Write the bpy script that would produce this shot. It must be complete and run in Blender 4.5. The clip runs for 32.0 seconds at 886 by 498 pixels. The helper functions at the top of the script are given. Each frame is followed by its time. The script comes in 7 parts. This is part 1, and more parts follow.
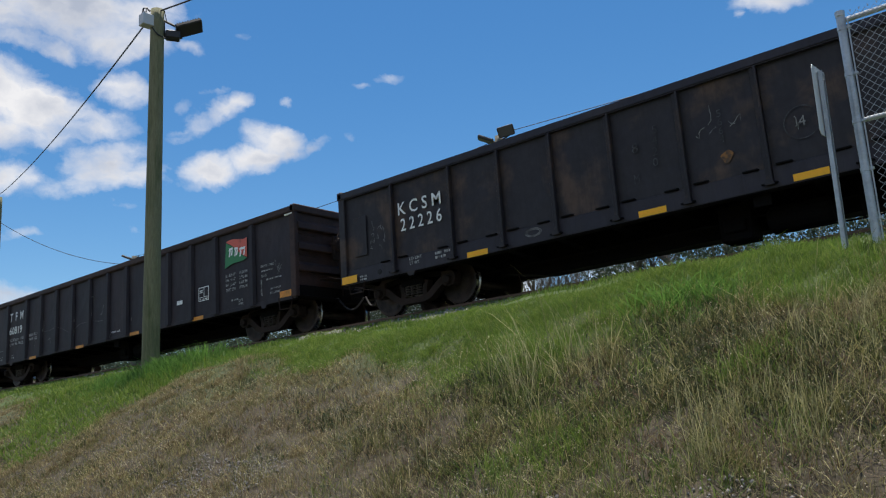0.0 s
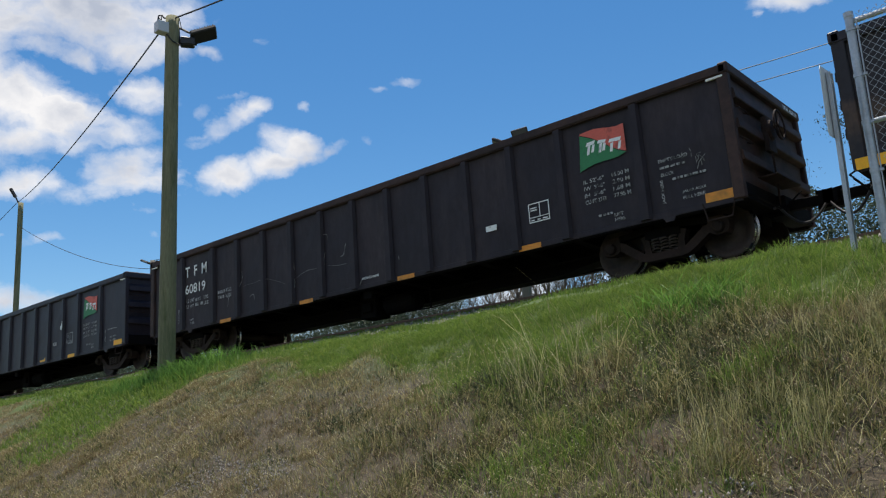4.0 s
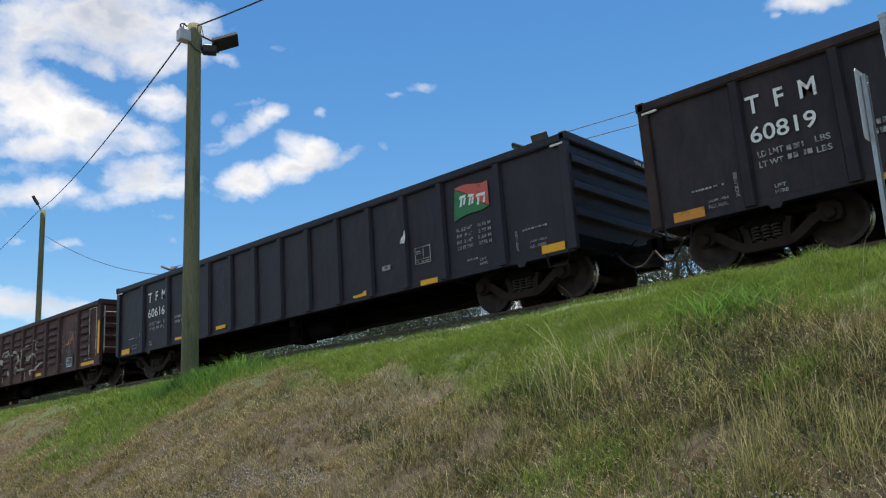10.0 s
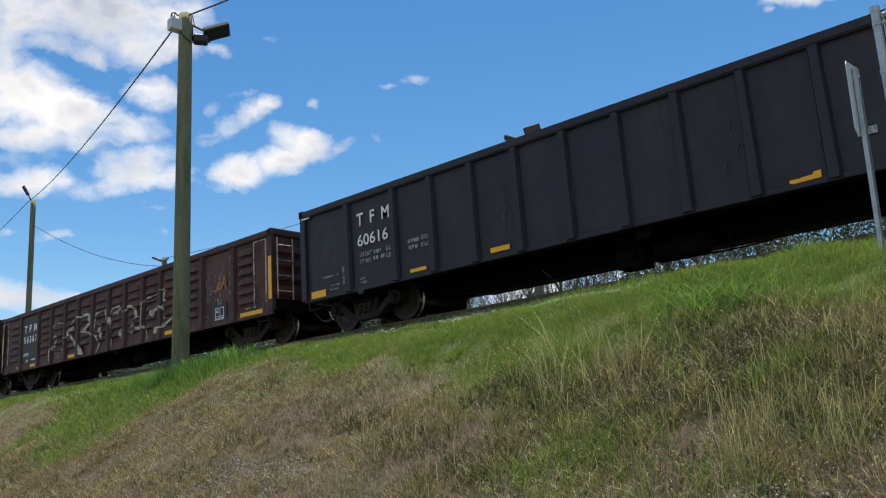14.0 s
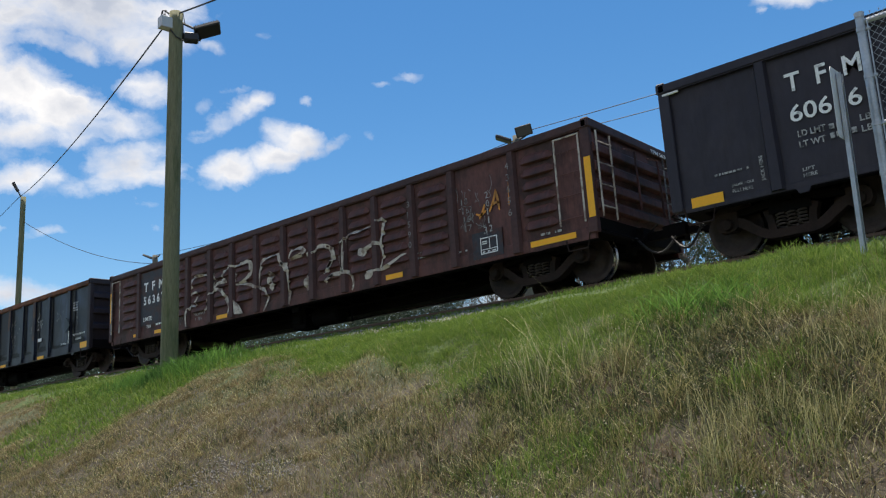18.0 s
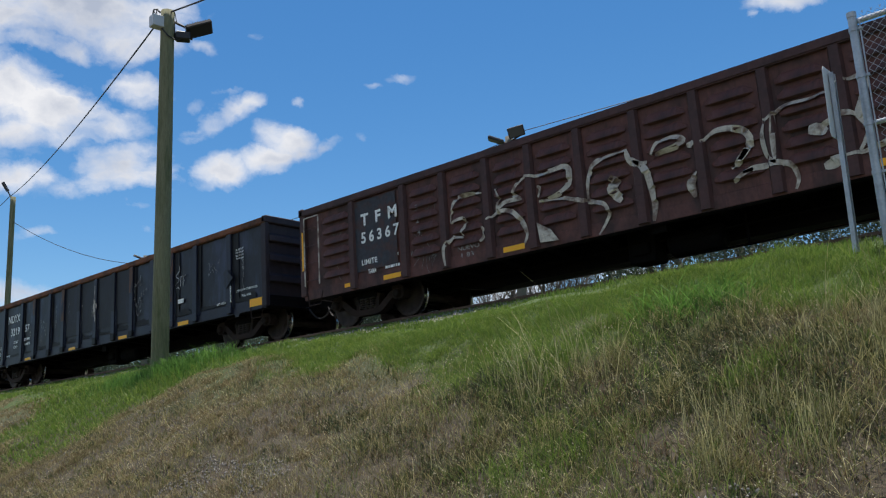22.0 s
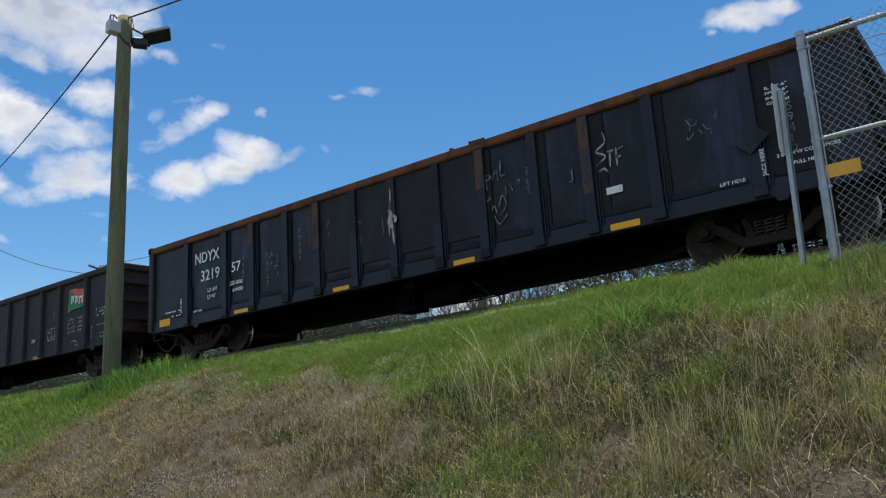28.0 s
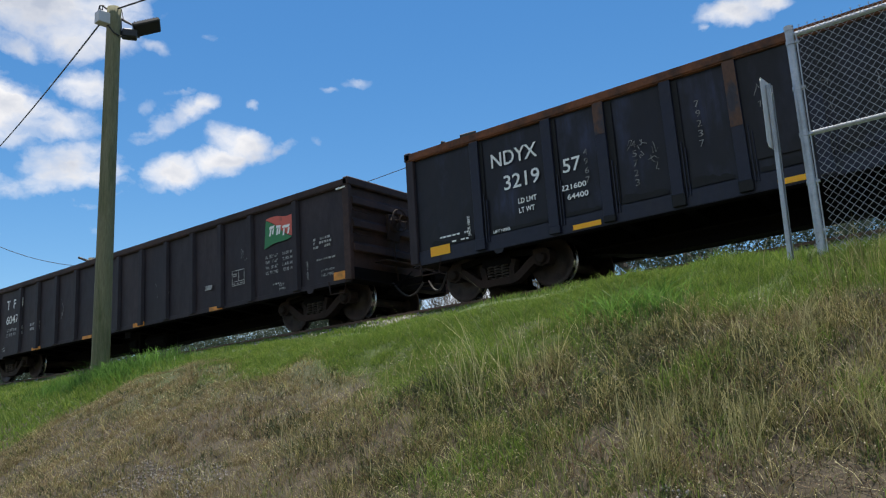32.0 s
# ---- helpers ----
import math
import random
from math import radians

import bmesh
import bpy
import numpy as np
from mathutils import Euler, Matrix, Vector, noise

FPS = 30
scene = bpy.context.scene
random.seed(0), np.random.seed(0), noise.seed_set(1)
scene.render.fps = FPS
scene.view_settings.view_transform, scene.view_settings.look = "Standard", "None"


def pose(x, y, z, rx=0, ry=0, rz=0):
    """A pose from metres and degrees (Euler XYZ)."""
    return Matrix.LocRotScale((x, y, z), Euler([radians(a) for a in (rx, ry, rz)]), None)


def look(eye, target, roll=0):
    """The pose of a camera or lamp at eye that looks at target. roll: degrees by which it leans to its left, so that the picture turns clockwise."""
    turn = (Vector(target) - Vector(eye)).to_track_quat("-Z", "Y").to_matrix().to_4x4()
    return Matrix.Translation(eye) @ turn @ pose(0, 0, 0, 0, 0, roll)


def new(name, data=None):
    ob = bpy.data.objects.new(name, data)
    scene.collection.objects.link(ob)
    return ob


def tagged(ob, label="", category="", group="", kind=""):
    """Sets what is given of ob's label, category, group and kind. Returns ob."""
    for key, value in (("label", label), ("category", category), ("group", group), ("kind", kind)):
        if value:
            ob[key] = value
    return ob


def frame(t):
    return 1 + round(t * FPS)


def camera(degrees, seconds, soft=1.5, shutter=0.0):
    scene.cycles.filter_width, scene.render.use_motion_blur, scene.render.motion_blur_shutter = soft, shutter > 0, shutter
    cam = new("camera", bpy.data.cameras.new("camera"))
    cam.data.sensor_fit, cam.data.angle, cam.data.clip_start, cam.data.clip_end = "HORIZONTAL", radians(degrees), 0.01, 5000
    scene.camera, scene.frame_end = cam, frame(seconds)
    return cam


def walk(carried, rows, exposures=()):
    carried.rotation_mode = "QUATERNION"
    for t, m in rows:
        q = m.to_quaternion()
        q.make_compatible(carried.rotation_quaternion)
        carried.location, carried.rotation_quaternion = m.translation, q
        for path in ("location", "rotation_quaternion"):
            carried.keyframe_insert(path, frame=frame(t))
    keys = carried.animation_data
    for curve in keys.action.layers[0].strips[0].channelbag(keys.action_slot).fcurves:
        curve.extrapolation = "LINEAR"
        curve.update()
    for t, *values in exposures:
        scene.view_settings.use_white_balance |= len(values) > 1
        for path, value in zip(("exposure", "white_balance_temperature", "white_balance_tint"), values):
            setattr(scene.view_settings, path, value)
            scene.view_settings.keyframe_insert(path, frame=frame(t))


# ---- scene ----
# The camera is held by hand at the foot of the bank; x runs along the track, y away from the camera.
cam = camera(57.75, 32.0, soft=1.2)

# seconds, turn to the left from +y, tilt upwards, roll, and the eye
TURNS = [
    (0.0, 39.31, 12.19, -3.95, -0.022, -0.054, 1.576), (0.5, 39.45, 12.22, -3.96, -0.021, -0.049, 1.578), (1.0, 39.62, 12.26, -4.01, -0.014, -0.036, 1.576),
    (1.5, 39.78, 12.29, -4.02, -0.005, -0.020, 1.575), (2.0, 39.95, 12.29, -4.03, 0.004, -0.017, 1.573), (2.5, 40.10, 12.34, -4.00, 0.008, -0.023, 1.575),
    (3.0, 40.25, 12.41, -3.95, 0.027, -0.031, 1.575), (3.5, 40.42, 12.47, -3.84, 0.060, -0.029, 1.567), (5.5, 41.08, 12.45, -4.39, 0.073, -0.006, 1.590),
    (6.0, 41.14, 12.52, -4.30, 0.066, 0.006, 1.591), (6.5, 41.25, 12.59, -4.21, 0.062, 0.010, 1.593), (7.0, 41.39, 12.67, -4.07, 0.041, 0.002, 1.599),
    (7.5, 41.52, 12.77, -3.94, 0.002, -0.015, 1.604), (8.0, 41.62, 12.83, -3.86, -0.033, -0.030, 1.610), (8.5, 41.69, 12.85, -3.86, -0.049, -0.044, 1.615),
    (9.0, 41.74, 12.87, -3.91, -0.051, -0.056, 1.616), (9.5, 41.77, 12.91, -3.94, -0.051, -0.056, 1.610), (10.0, 41.76, 12.90, -3.91, -0.043, -0.050, 1.611),
    (10.5, 41.76, 12.79, -3.88, -0.032, -0.026, 1.616), (11.0, 41.71, 12.68, -3.84, -0.029, -0.010, 1.622), (11.5, 41.60, 12.57, -3.88, -0.040, -0.009, 1.627),
    (12.0, 41.50, 12.48, -3.91, -0.063, -0.014, 1.618), (12.5, 41.47, 12.42, -3.92, -0.058, -0.029, 1.607), (13.0, 41.41, 12.38, -3.86, -0.053, -0.040, 1.605),
    (13.5, 41.34, 12.36, -3.81, -0.051, -0.034, 1.603), (14.0, 41.26, 12.32, -3.80, -0.042, -0.029, 1.603), (14.5, 41.16, 12.29, -3.77, -0.037, -0.030, 1.598),
    (16.5, 40.87, 12.21, -3.75, -0.006, 0.019, 1.619), (17.0, 40.79, 12.22, -3.67, -0.002, 0.004, 1.616), (17.5, 40.74, 12.21, -3.62, 0.007, -0.009, 1.617),
    (18.0, 40.72, 12.16, -3.62, 0.020, -0.021, 1.623), (18.5, 40.71, 12.11, -3.66, 0.020, -0.031, 1.626), (19.0, 40.68, 12.07, -3.66, 0.005, -0.019, 1.624),
    (19.5, 40.62, 12.02, -3.67, -0.007, -0.009, 1.625), (20.0, 40.58, 11.94, -3.77, -0.012, -0.005, 1.634), (20.5, 40.50, 11.98, -3.77, -0.014, -0.006, 1.630),
    (21.0, 40.36, 12.10, -3.67, -0.012, -0.009, 1.620), (21.5, 40.24, 12.19, -3.62, -0.007, -0.009, 1.612), (22.0, 40.13, 12.24, -3.63, -0.005, -0.004, 1.604),
    (22.5, 39.98, 12.29, -3.66, -0.008, 0.006, 1.602), (23.0, 39.76, 12.35, -3.66, -0.010, 0.018, 1.602), (23.5, 39.49, 12.42, -3.68, -0.008, 0.021, 1.598),
    (24.0, 39.26, 12.49, -3.71, -0.002, 0.019, 1.594), (24.5, 39.01, 12.58, -3.67, -0.004, 0.020, 1.588), (25.0, 38.77, 12.64, -3.69, -0.012, 0.023, 1.588),
    (25.5, 38.55, 12.74, -3.72, -0.019, 0.030, 1.584), (27.5, 37.57, 12.94, -3.87, 0.024, 0.054, 1.597), (28.0, 37.37, 12.96, -3.78, 0.031, 0.054, 1.586),
    (28.5, 37.24, 12.88, -3.79, 0.040, 0.062, 1.586), (29.0, 37.15, 12.81, -3.78, 0.044, 0.068, 1.586), (29.5, 37.06, 12.75, -3.74, 0.039, 0.072, 1.589),
    (30.0, 36.99, 12.68, -3.72, 0.048, 0.079, 1.584), (30.5, 36.91, 12.62, -3.68, 0.055, 0.082, 1.581), (31.0, 36.86, 12.57, -3.64, 0.053, 0.076, 1.581),
    (31.5, 36.84, 12.52, -3.65, 0.053, 0.071, 1.584), (32.0, 36.80, 12.46, -3.71, 0.050, 0.066, 1.581),
]

# How far the train has gone along the track, by time
TRAIN = [
    (0.0, -21.34), (1.0, -18.98), (2.0, -16.62), (3.0, -14.27), (3.5, -13.09), (4.0, -11.90),
    (5.0, -9.51), (5.5, -8.30), (6.0, -7.10), (7.0, -4.70), (8.0, -2.32), (9.0, 0.03),
    (10.0, 2.35), (11.0, 4.63), (12.0, 6.92), (13.0, 9.22), (14.0, 11.49), (14.5, 12.60),
    (15.0, 13.71), (16.0, 15.90), (16.5, 17.00), (17.0, 18.09), (18.0, 20.29), (19.0, 22.51),
    (20.0, 24.76), (21.0, 27.01), (22.0, 29.24), (23.0, 31.42), (24.0, 33.60), (25.0, 35.80),
    (25.5, 36.90), (26.0, 38.00), (27.0, 40.17), (27.5, 41.26), (28.0, 42.34), (29.0, 44.49),
    (30.0, 46.65), (31.0, 48.81), (32.0, 50.95),
]


def aim(yaw, tilt, roll, *eye):
    a, b = radians(yaw), radians(tilt)
    way = Vector((-math.sin(a) * math.cos(b), math.cos(a) * math.cos(b), math.sin(b)))
    return look(Vector(eye), Vector(eye) + way, roll)


# the clip's own exposure and white balance drift a little
walk(cam, [(row[0], aim(*row[1:])) for row in TURNS],
     [(0.0, 0.23, 6670, 10), (3.0, 0.28, 6730, 10), (6.0, 0.41, 6900, 10), (9.0, 0.50, 7030, 10), (13.0, 0.48, 7030, 10), (17.0, 0.48, 6900, 10), (18.5, 0.40, 6850, 10), (20.0, 0.30, 6690, 10),
      (22.0, 0.24, 6580, 10), (25.0, 0.24, 6460, 10), (27.5, 0.29, 6640, 10), (30.0, 0.35, 6720, 10), (32.0, 0.40, 6770, 10)])

# ---- light ----
SUN_EL, SUN_AZ = 78.0, -45.0  # height of the sun, and its turn to the right of +y, behind the train


def make_node(tree, kind, **values):
    n = tree.nodes.new(kind)
    for key, value in values.items():
        if key in n.inputs:
            n.inputs[key].default_value = value
    return n


def math_node(tree, op, a, b=None, c=None):
    n = tree.nodes.new("ShaderNodeMath")
    n.operation = op
    for i, v in enumerate((a, b, c)):
        if v is None:
            continue
        if isinstance(v, (int, float)):
            n.inputs[i].default_value = v
        else:
            tree.links.new(v, n.inputs[i])
    return n.outputs[0]


def build_sky():
    world = bpy.data.worlds.new("sky")
    scene.world = world
    world.use_nodes = True
    tr = world.node_tree
    tr.nodes.clear()
    out = tr.nodes.new("ShaderNodeOutputWorld")
    bg = tr.nodes.new("ShaderNodeBackground")
    sky = tr.nodes.new("ShaderNodeTexSky")
    sky.sky_type = "NISHITA"
    sky.sun_disc = False
    sky.sun_elevation = radians(SUN_EL)
    sky.sun_rotation = radians(SUN_AZ)
    sky.air_density, sky.dust_density, sky.ozone_density = 1.0, 0.2, 2.2
    co = tr.nodes.new("ShaderNodeTexCoord")
    # clouds: soft heaps round these directions (turn to the left, height, half width, half height, slant in degrees, weight)
    heaps = [(69.7, 27.2, 3.5, 1.5, 10, 1.0), (65.4, 28.2, 5.2, 1.8, 2, 1.15), (62.7, 26.5, 2.7, 1.3, -15, 0.95), (61.2, 28.4, 2.1, 1.1, 6, 0.9), (67.5, 25.6, 2.3, 0.8, -3, 0.85),
             (61.4, 23.3, 1.6, 1.0, 4, 0.9), (69.8, 22.0, 2.5, 2.1, -4, 1.0), (67.0, 21.1, 3.2, 1.6, -5, 1.0), (63.8, 20.6, 2.1, 1.0, 9, 0.85), (71.2, 22.9, 1.2, 1.4, 8, 0.95),
             (69.4, 19.6, 2.6, 0.8, 6, 0.9), (69.9, 16.9, 2.3, 0.8, 10, 0.9), (67.6, 17.2, 1.3, 0.6, 4, 0.6), (62.6, 17.9, 2.1, 1.4, 8, 1.05), (60.7, 17.6, 1.7, 1.1, 2, 0.9),
             (63.9, 16.7, 1.4, 0.9, -8, 0.7), (62.0, 15.8, 1.4, 0.6, -30, 0.42), (65.5, 16.4, 1.6, 0.8, -19, 0.42), (57.0, 21.3, 1.7, 0.7, 32, 0.62), (54.8, 22.3, 1.6, 0.7, 26, 0.66),
             (55.4, 23.4, 1.4, 0.4, 2, 0.5), (53.6, 22.9, 1.0, 0.5, 21, 0.75), (57.8, 22.2, 0.9, 0.5, 32, 0.30), (50.0, 22.8, 0.45, 0.35, -31, 0.40), (55.7, 18.1, 2.0, 0.9, 9, 1.0),
             (53.3, 18.8, 1.9, 0.8, 15, 0.95), (51.0, 20.4, 1.6, 0.9, -11, 0.95), (50.4, 19.4, 1.2, 0.6, -1, 0.6), (48.5, 19.9, 1.1, 0.5, 28, 0.45), (42.7, 24.1, 1.1, 0.35, 16, 0.36),
             (44.7, 23.7, 0.9, 0.3, -3, 0.3), (45.9, 20.6, 0.6, 0.3, -2, 0.3), (53.5, 27.3, 1.3, 0.5, 2, 0.28), (57.0, 26.2, 1.4, 0.6, -17, 0.38), (68.1, 13.4, 1.6, 0.5, 2, 0.48),
             (70.3, 13.7, 0.9, 0.3, 3, 0.5), (70.4, 9.8, 2.5, 0.8, 1, 0.95), (67.3, 9.7, 1.0, 0.4, 0, 0.5), (62.2, 14.7, 0.5, 0.3, 1, 0.34), (61.0, 14.1, 0.6, 0.5, 1, 0.36),
             (14.4, 25.9, 1.9, 0.9, -9, 0.85), (12.1, 25.9, 1.3, 0.5, -15, 0.7), (16.3, 25.2, 0.5, 0.4, -13, 0.6)]
    # the rest of the sky, beyond the train and behind the bank
    # unseen clouds behind the camera are added as fill for the cars' near sides
    heaps += [(38, 8.5, 16, 1.8, 0, 0.62), (5.0, 29.5, 6.0, 2.0, 0, 0.9), (84, 22, 12, 6, 0, 0.9), (100, 30, 16, 9, 0, 0.9), (-40, 32, 16, 6, 0, 0.85), (-80, 24, 18, 7, 0, 0.9), (182, 20, 16, 5, 0, 1.0),
              (205, 32, 18, 7, 0, 0.95), (235, 18, 15, 5, 0, 0.95), (160, 44, 16, 6, 0, 0.8), (-150, 14, 14, 4, 0, 0.9), (170, 35, 25, 10, 0, 0.9), (130, 20, 20, 6, 0, 0.9), (-130, 28, 22, 8, 0, 0.9)]
    warp = tr.nodes.new("ShaderNodeTexNoise")
    warp.inputs["Scale"].default_value, warp.inputs["Detail"].default_value, warp.inputs["Roughness"].default_value = 13.0, 8.0, 0.62
    tr.links.new(co.outputs["Generated"], warp.inputs["Vector"])
    shift = tr.nodes.new("ShaderNodeVectorMath")
    shift.operation = "MULTIPLY_ADD"
    tr.links.new(warp.outputs["Color"], shift.inputs[0])
    shift.inputs[1].default_value = (0.045, 0.045, 0.04)
    tr.links.new(co.outputs["Generated"], shift.inputs[2])
    sub = tr.nodes.new("ShaderNodeVectorMath")
    sub.operation = "SUBTRACT"
    tr.links.new(shift.outputs[0], sub.inputs[0])
    sub.inputs[1].default_value = (0.0225, 0.0225, 0.02)
    total = None
    for az, el, w, h, slant, weight in heaps:
        a, b = radians(az), radians(el)
        d = Vector((-math.sin(a) * math.cos(b), math.cos(a) * math.cos(b), math.sin(b)))
        right = Vector((math.cos(a), math.sin(a), 0))
        up = right.cross(d)
        c, n = math.cos(radians(slant)), math.sin(radians(slant))
        right, up = right * c + up * n, up * c - right * n
        off = tr.nodes.new("ShaderNodeVectorMath")
        off.operation = "SUBTRACT"
        tr.links.new(sub.outputs[0], off.inputs[0])
        off.inputs[1].default_value = d
        parts = []
        for axis, size in ((right, w * 1.1), (up, h * 1.16), (d, 14.0)):
            dot = tr.nodes.new("ShaderNodeVectorMath")
            dot.operation = "DOT_PRODUCT"
            tr.links.new(off.outputs[0], dot.inputs[0])
            dot.inputs[1].default_value = axis / math.sin(radians(size))
            parts.append(math_node(tr, "POWER", math_node(tr, "ABSOLUTE", dot.outputs["Value"]), 2.0))
        r2 = math_node(tr, "ADD", math_node(tr, "ADD", parts[0], parts[1]), parts[2])
        one = math_node(tr, "MULTIPLY", math_node(tr, "POWER", 2.718, math_node(tr, "MULTIPLY", r2, -0.9)), weight)
        total = one if total is None else math_node(tr, "MAXIMUM", total, one)
    fine = tr.nodes.new("ShaderNodeTexNoise")
    fine.inputs["Scale"].default_value, fine.inputs["Detail"].default_value, fine.inputs["Roughness"].default_value = 15.0, 8.0, 0.54
    flat = tr.nodes.new("ShaderNodeVectorMath")
    flat.operation = "MULTIPLY"
    tr.links.new(sub.outputs[0], flat.inputs[0])
    flat.inputs[1].default_value = (1.0, 1.0, 1.7)
    tr.links.new(flat.outputs[0], fine.inputs["Vector"])
    gate = math_node(tr, "MINIMUM", math_node(tr, "MULTIPLY", total, 2.4), 1.0)
    dens = math_node(tr, "ADD", total, math_node(tr, "MULTIPLY", math_node(tr, "MULTIPLY", math_node(tr, "SUBTRACT", fine.outputs["Fac"], 0.5), 2.0), gate))
    ramp = tr.nodes.new("ShaderNodeMapRange")
    ramp.inputs["From Min"].default_value, ramp.inputs["From Max"].default_value = 0.22, 0.90
    tr.links.new(dens, ramp.inputs["Value"])
    # thick parts of the clouds are greyer underneath
    shade = tr.nodes.new("ShaderNodeMapRange")
    shade.inputs["From Min"].default_value, shade.inputs["From Max"].default_value = 0.66, 1.04
    shade.inputs["To Min"].default_value, shade.inputs["To Max"].default_value = 1.0, 0.0
    grey = make_node(tr, "ShaderNodeTexNoise", Scale=7.0, Detail=5.0, Roughness=0.55)
    lift = tr.nodes.new("ShaderNodeVectorMath")
    lift.operation = "ADD"
    tr.links.new(flat.outputs[0], lift.inputs[0])
    lift.inputs[1].default_value = (0.31, 0.17, 0.05)
    tr.links.new(lift.outputs[0], grey.inputs["Vector"])
    tr.links.new(math_node(tr, "ADD", math_node(tr, "MULTIPLY", dens, 0.35), grey.outputs["Fac"]), shade.inputs["Value"])
    tone = tr.nodes.new("ShaderNodeMix")
    tone.data_type = "RGBA"
    tone.inputs["A"].default_value = (3.3, 3.75, 4.7, 1)
    tone.inputs["B"].default_value = (6.6, 6.7, 7.0, 1)
    tr.links.new(shade.outputs["Result"], tone.inputs["Factor"])
    mix = tr.nodes.new("ShaderNodeMix")
    mix.data_type = "RGBA"
    tr.links.new(ramp.outputs["Result"], mix.inputs["Factor"])
    deep = make_node(tr, "ShaderNodeHueSaturation", Hue=0.499, Saturation=1.33, Value=0.95)
    tr.links.new(sky.outputs["Color"], deep.inputs["Color"])
    tr.links.new(deep.outputs["Color"], mix.inputs["A"])
    tr.links.new(tone.outputs["Result"], mix.inputs["B"])
    tr.links.new(mix.outputs["Result"], bg.inputs["Color"])
    bg.inputs["Strength"].default_value = 0.112
    tr.links.new(bg.outputs["Background"], out.inputs["Surface"])


build_sky()
sun = new("sun", bpy.data.lights.new("sun", "SUN"))
sun.data.energy, sun.data.angle, sun.data.color = 5.0, radians(3.0), (1.0, 0.95, 0.87)
_a, _b = radians(SUN_AZ), radians(SUN_EL)
sun.matrix_world = look((math.sin(_a) * math.cos(_b) * 60, math.cos(_a) * math.cos(_b) * 60, math.sin(_b) * 60), (0, 0, 0))


# ---- materials ----
def material(name, base, rough=0.6, metal=0.0, vary=0.25, scale=3.0, fine=40.0, bump=0.15, second=None, amount=0.5, edge=(0.45, 0.65),
             stretch=(1, 1, 1), island=0.0, translucent=0.0, spec=0.5, random_hue=None, coat=0.0, streak=None, streak_amount=0.5, streak_edge=(0.52, 0.74)):
    """A surface with variation at two scales, a second colour in patches, and a fine relief."""
    m = bpy.data.materials.new(name)
    m.use_nodes = True
    tr = m.node_tree
    tr.nodes.clear()
    out = tr.nodes.new("ShaderNodeOutputMaterial")
    bs = tr.nodes.new("ShaderNodeBsdfPrincipled")
    bs.inputs["Metallic"].default_value = metal
    bs.inputs["Specular IOR Level"].default_value = spec
    bs.inputs["Coat Weight"].default_value = coat
    co = tr.nodes.new("ShaderNodeTexCoord")
    mp = tr.nodes.new("ShaderNodeMapping")
    mp.inputs["Scale"].default_value = stretch
    tr.links.new(co.outputs["Object"], mp.inputs["Vector"])
    big = make_node(tr, "ShaderNodeTexNoise", Scale=scale, Detail=6.0, Roughness=0.6)
    small = make_node(tr, "ShaderNodeTexNoise", Scale=fine, Detail=4.0, Roughness=0.65)
    for n in (big, small):
        tr.links.new(mp.outputs["Vector"], n.inputs["Vector"])
    col = tr.nodes.new("ShaderNodeRGB")
    col.outputs[0].default_value = (*base, 1)
    now = col.outputs[0]
    if random_hue:
        ramp = tr.nodes.new("ShaderNodeValToRGB")
        ramp.color_ramp.elements[0].color = (*random_hue[0], 1)
        ramp.color_ramp.elements[1].color = (*random_hue[-1], 1)
        for i, c in enumerate(random_hue[1:-1]):
            e = ramp.color_ramp.elements.new((i + 1) / (len(random_hue) - 1))
            e.color = (*c, 1)
        geo = tr.nodes.new("ShaderNodeNewGeometry")
        tr.links.new(geo.outputs["Random Per Island"], ramp.inputs["Fac"])
        now = ramp.outputs["Color"]
    if second:
        mr = tr.nodes.new("ShaderNodeMapRange")
        mr.inputs["From Min"].default_value, mr.inputs["From Max"].default_value = edge
        mr.inputs["To Max"].default_value = amount
        tr.links.new(big.outputs["Fac"], mr.inputs["Value"])
        mx = tr.nodes.new("ShaderNodeMix")
        mx.data_type = "RGBA"
        tr.links.new(mr.outputs["Result"], mx.inputs["Factor"])
        tr.links.new(now, mx.inputs["A"])
        mx.inputs["B"].default_value = (*second, 1)
        now = mx.outputs["Result"]
    if streak:
        # dust and rain runs down the surface
        run_map = tr.nodes.new("ShaderNodeMapping")
        run_map.inputs["Scale"].default_value = (2.6, 2.6, 0.22)
        tr.links.new(co.outputs["Object"], run_map.inputs["Vector"])
        runs = make_node(tr, "ShaderNodeTexNoise", Scale=3.2, Detail=8.0, Roughness=0.68)
        tr.links.new(run_map.outputs["Vector"], runs.inputs["Vector"])
        sm = tr.nodes.new("ShaderNodeMapRange")
        sm.inputs["From Min"].default_value, sm.inputs["From Max"].default_value = streak_edge
        sm.inputs["To Max"].default_value = streak_amount
        tr.links.new(runs.outputs["Fac"], sm.inputs["Value"])
        sx = tr.nodes.new("ShaderNodeMix")
        sx.data_type = "RGBA"
        tr.links.new(sm.outputs["Result"], sx.inputs["Factor"])
        tr.links.new(now, sx.inputs["A"])
        sx.inputs["B"].default_value = (*streak, 1)
        now = sx.outputs["Result"]
    k = math_node(tr, "ADD", math_node(tr, "MULTIPLY", math_node(tr, "SUBTRACT", small.outputs["Fac"], 0.5), 2 * vary),
                  math_node(tr, "ADD", math_node(tr, "MULTIPLY", math_node(tr, "SUBTRACT", big.outputs["Fac"], 0.5), vary), 1.0))
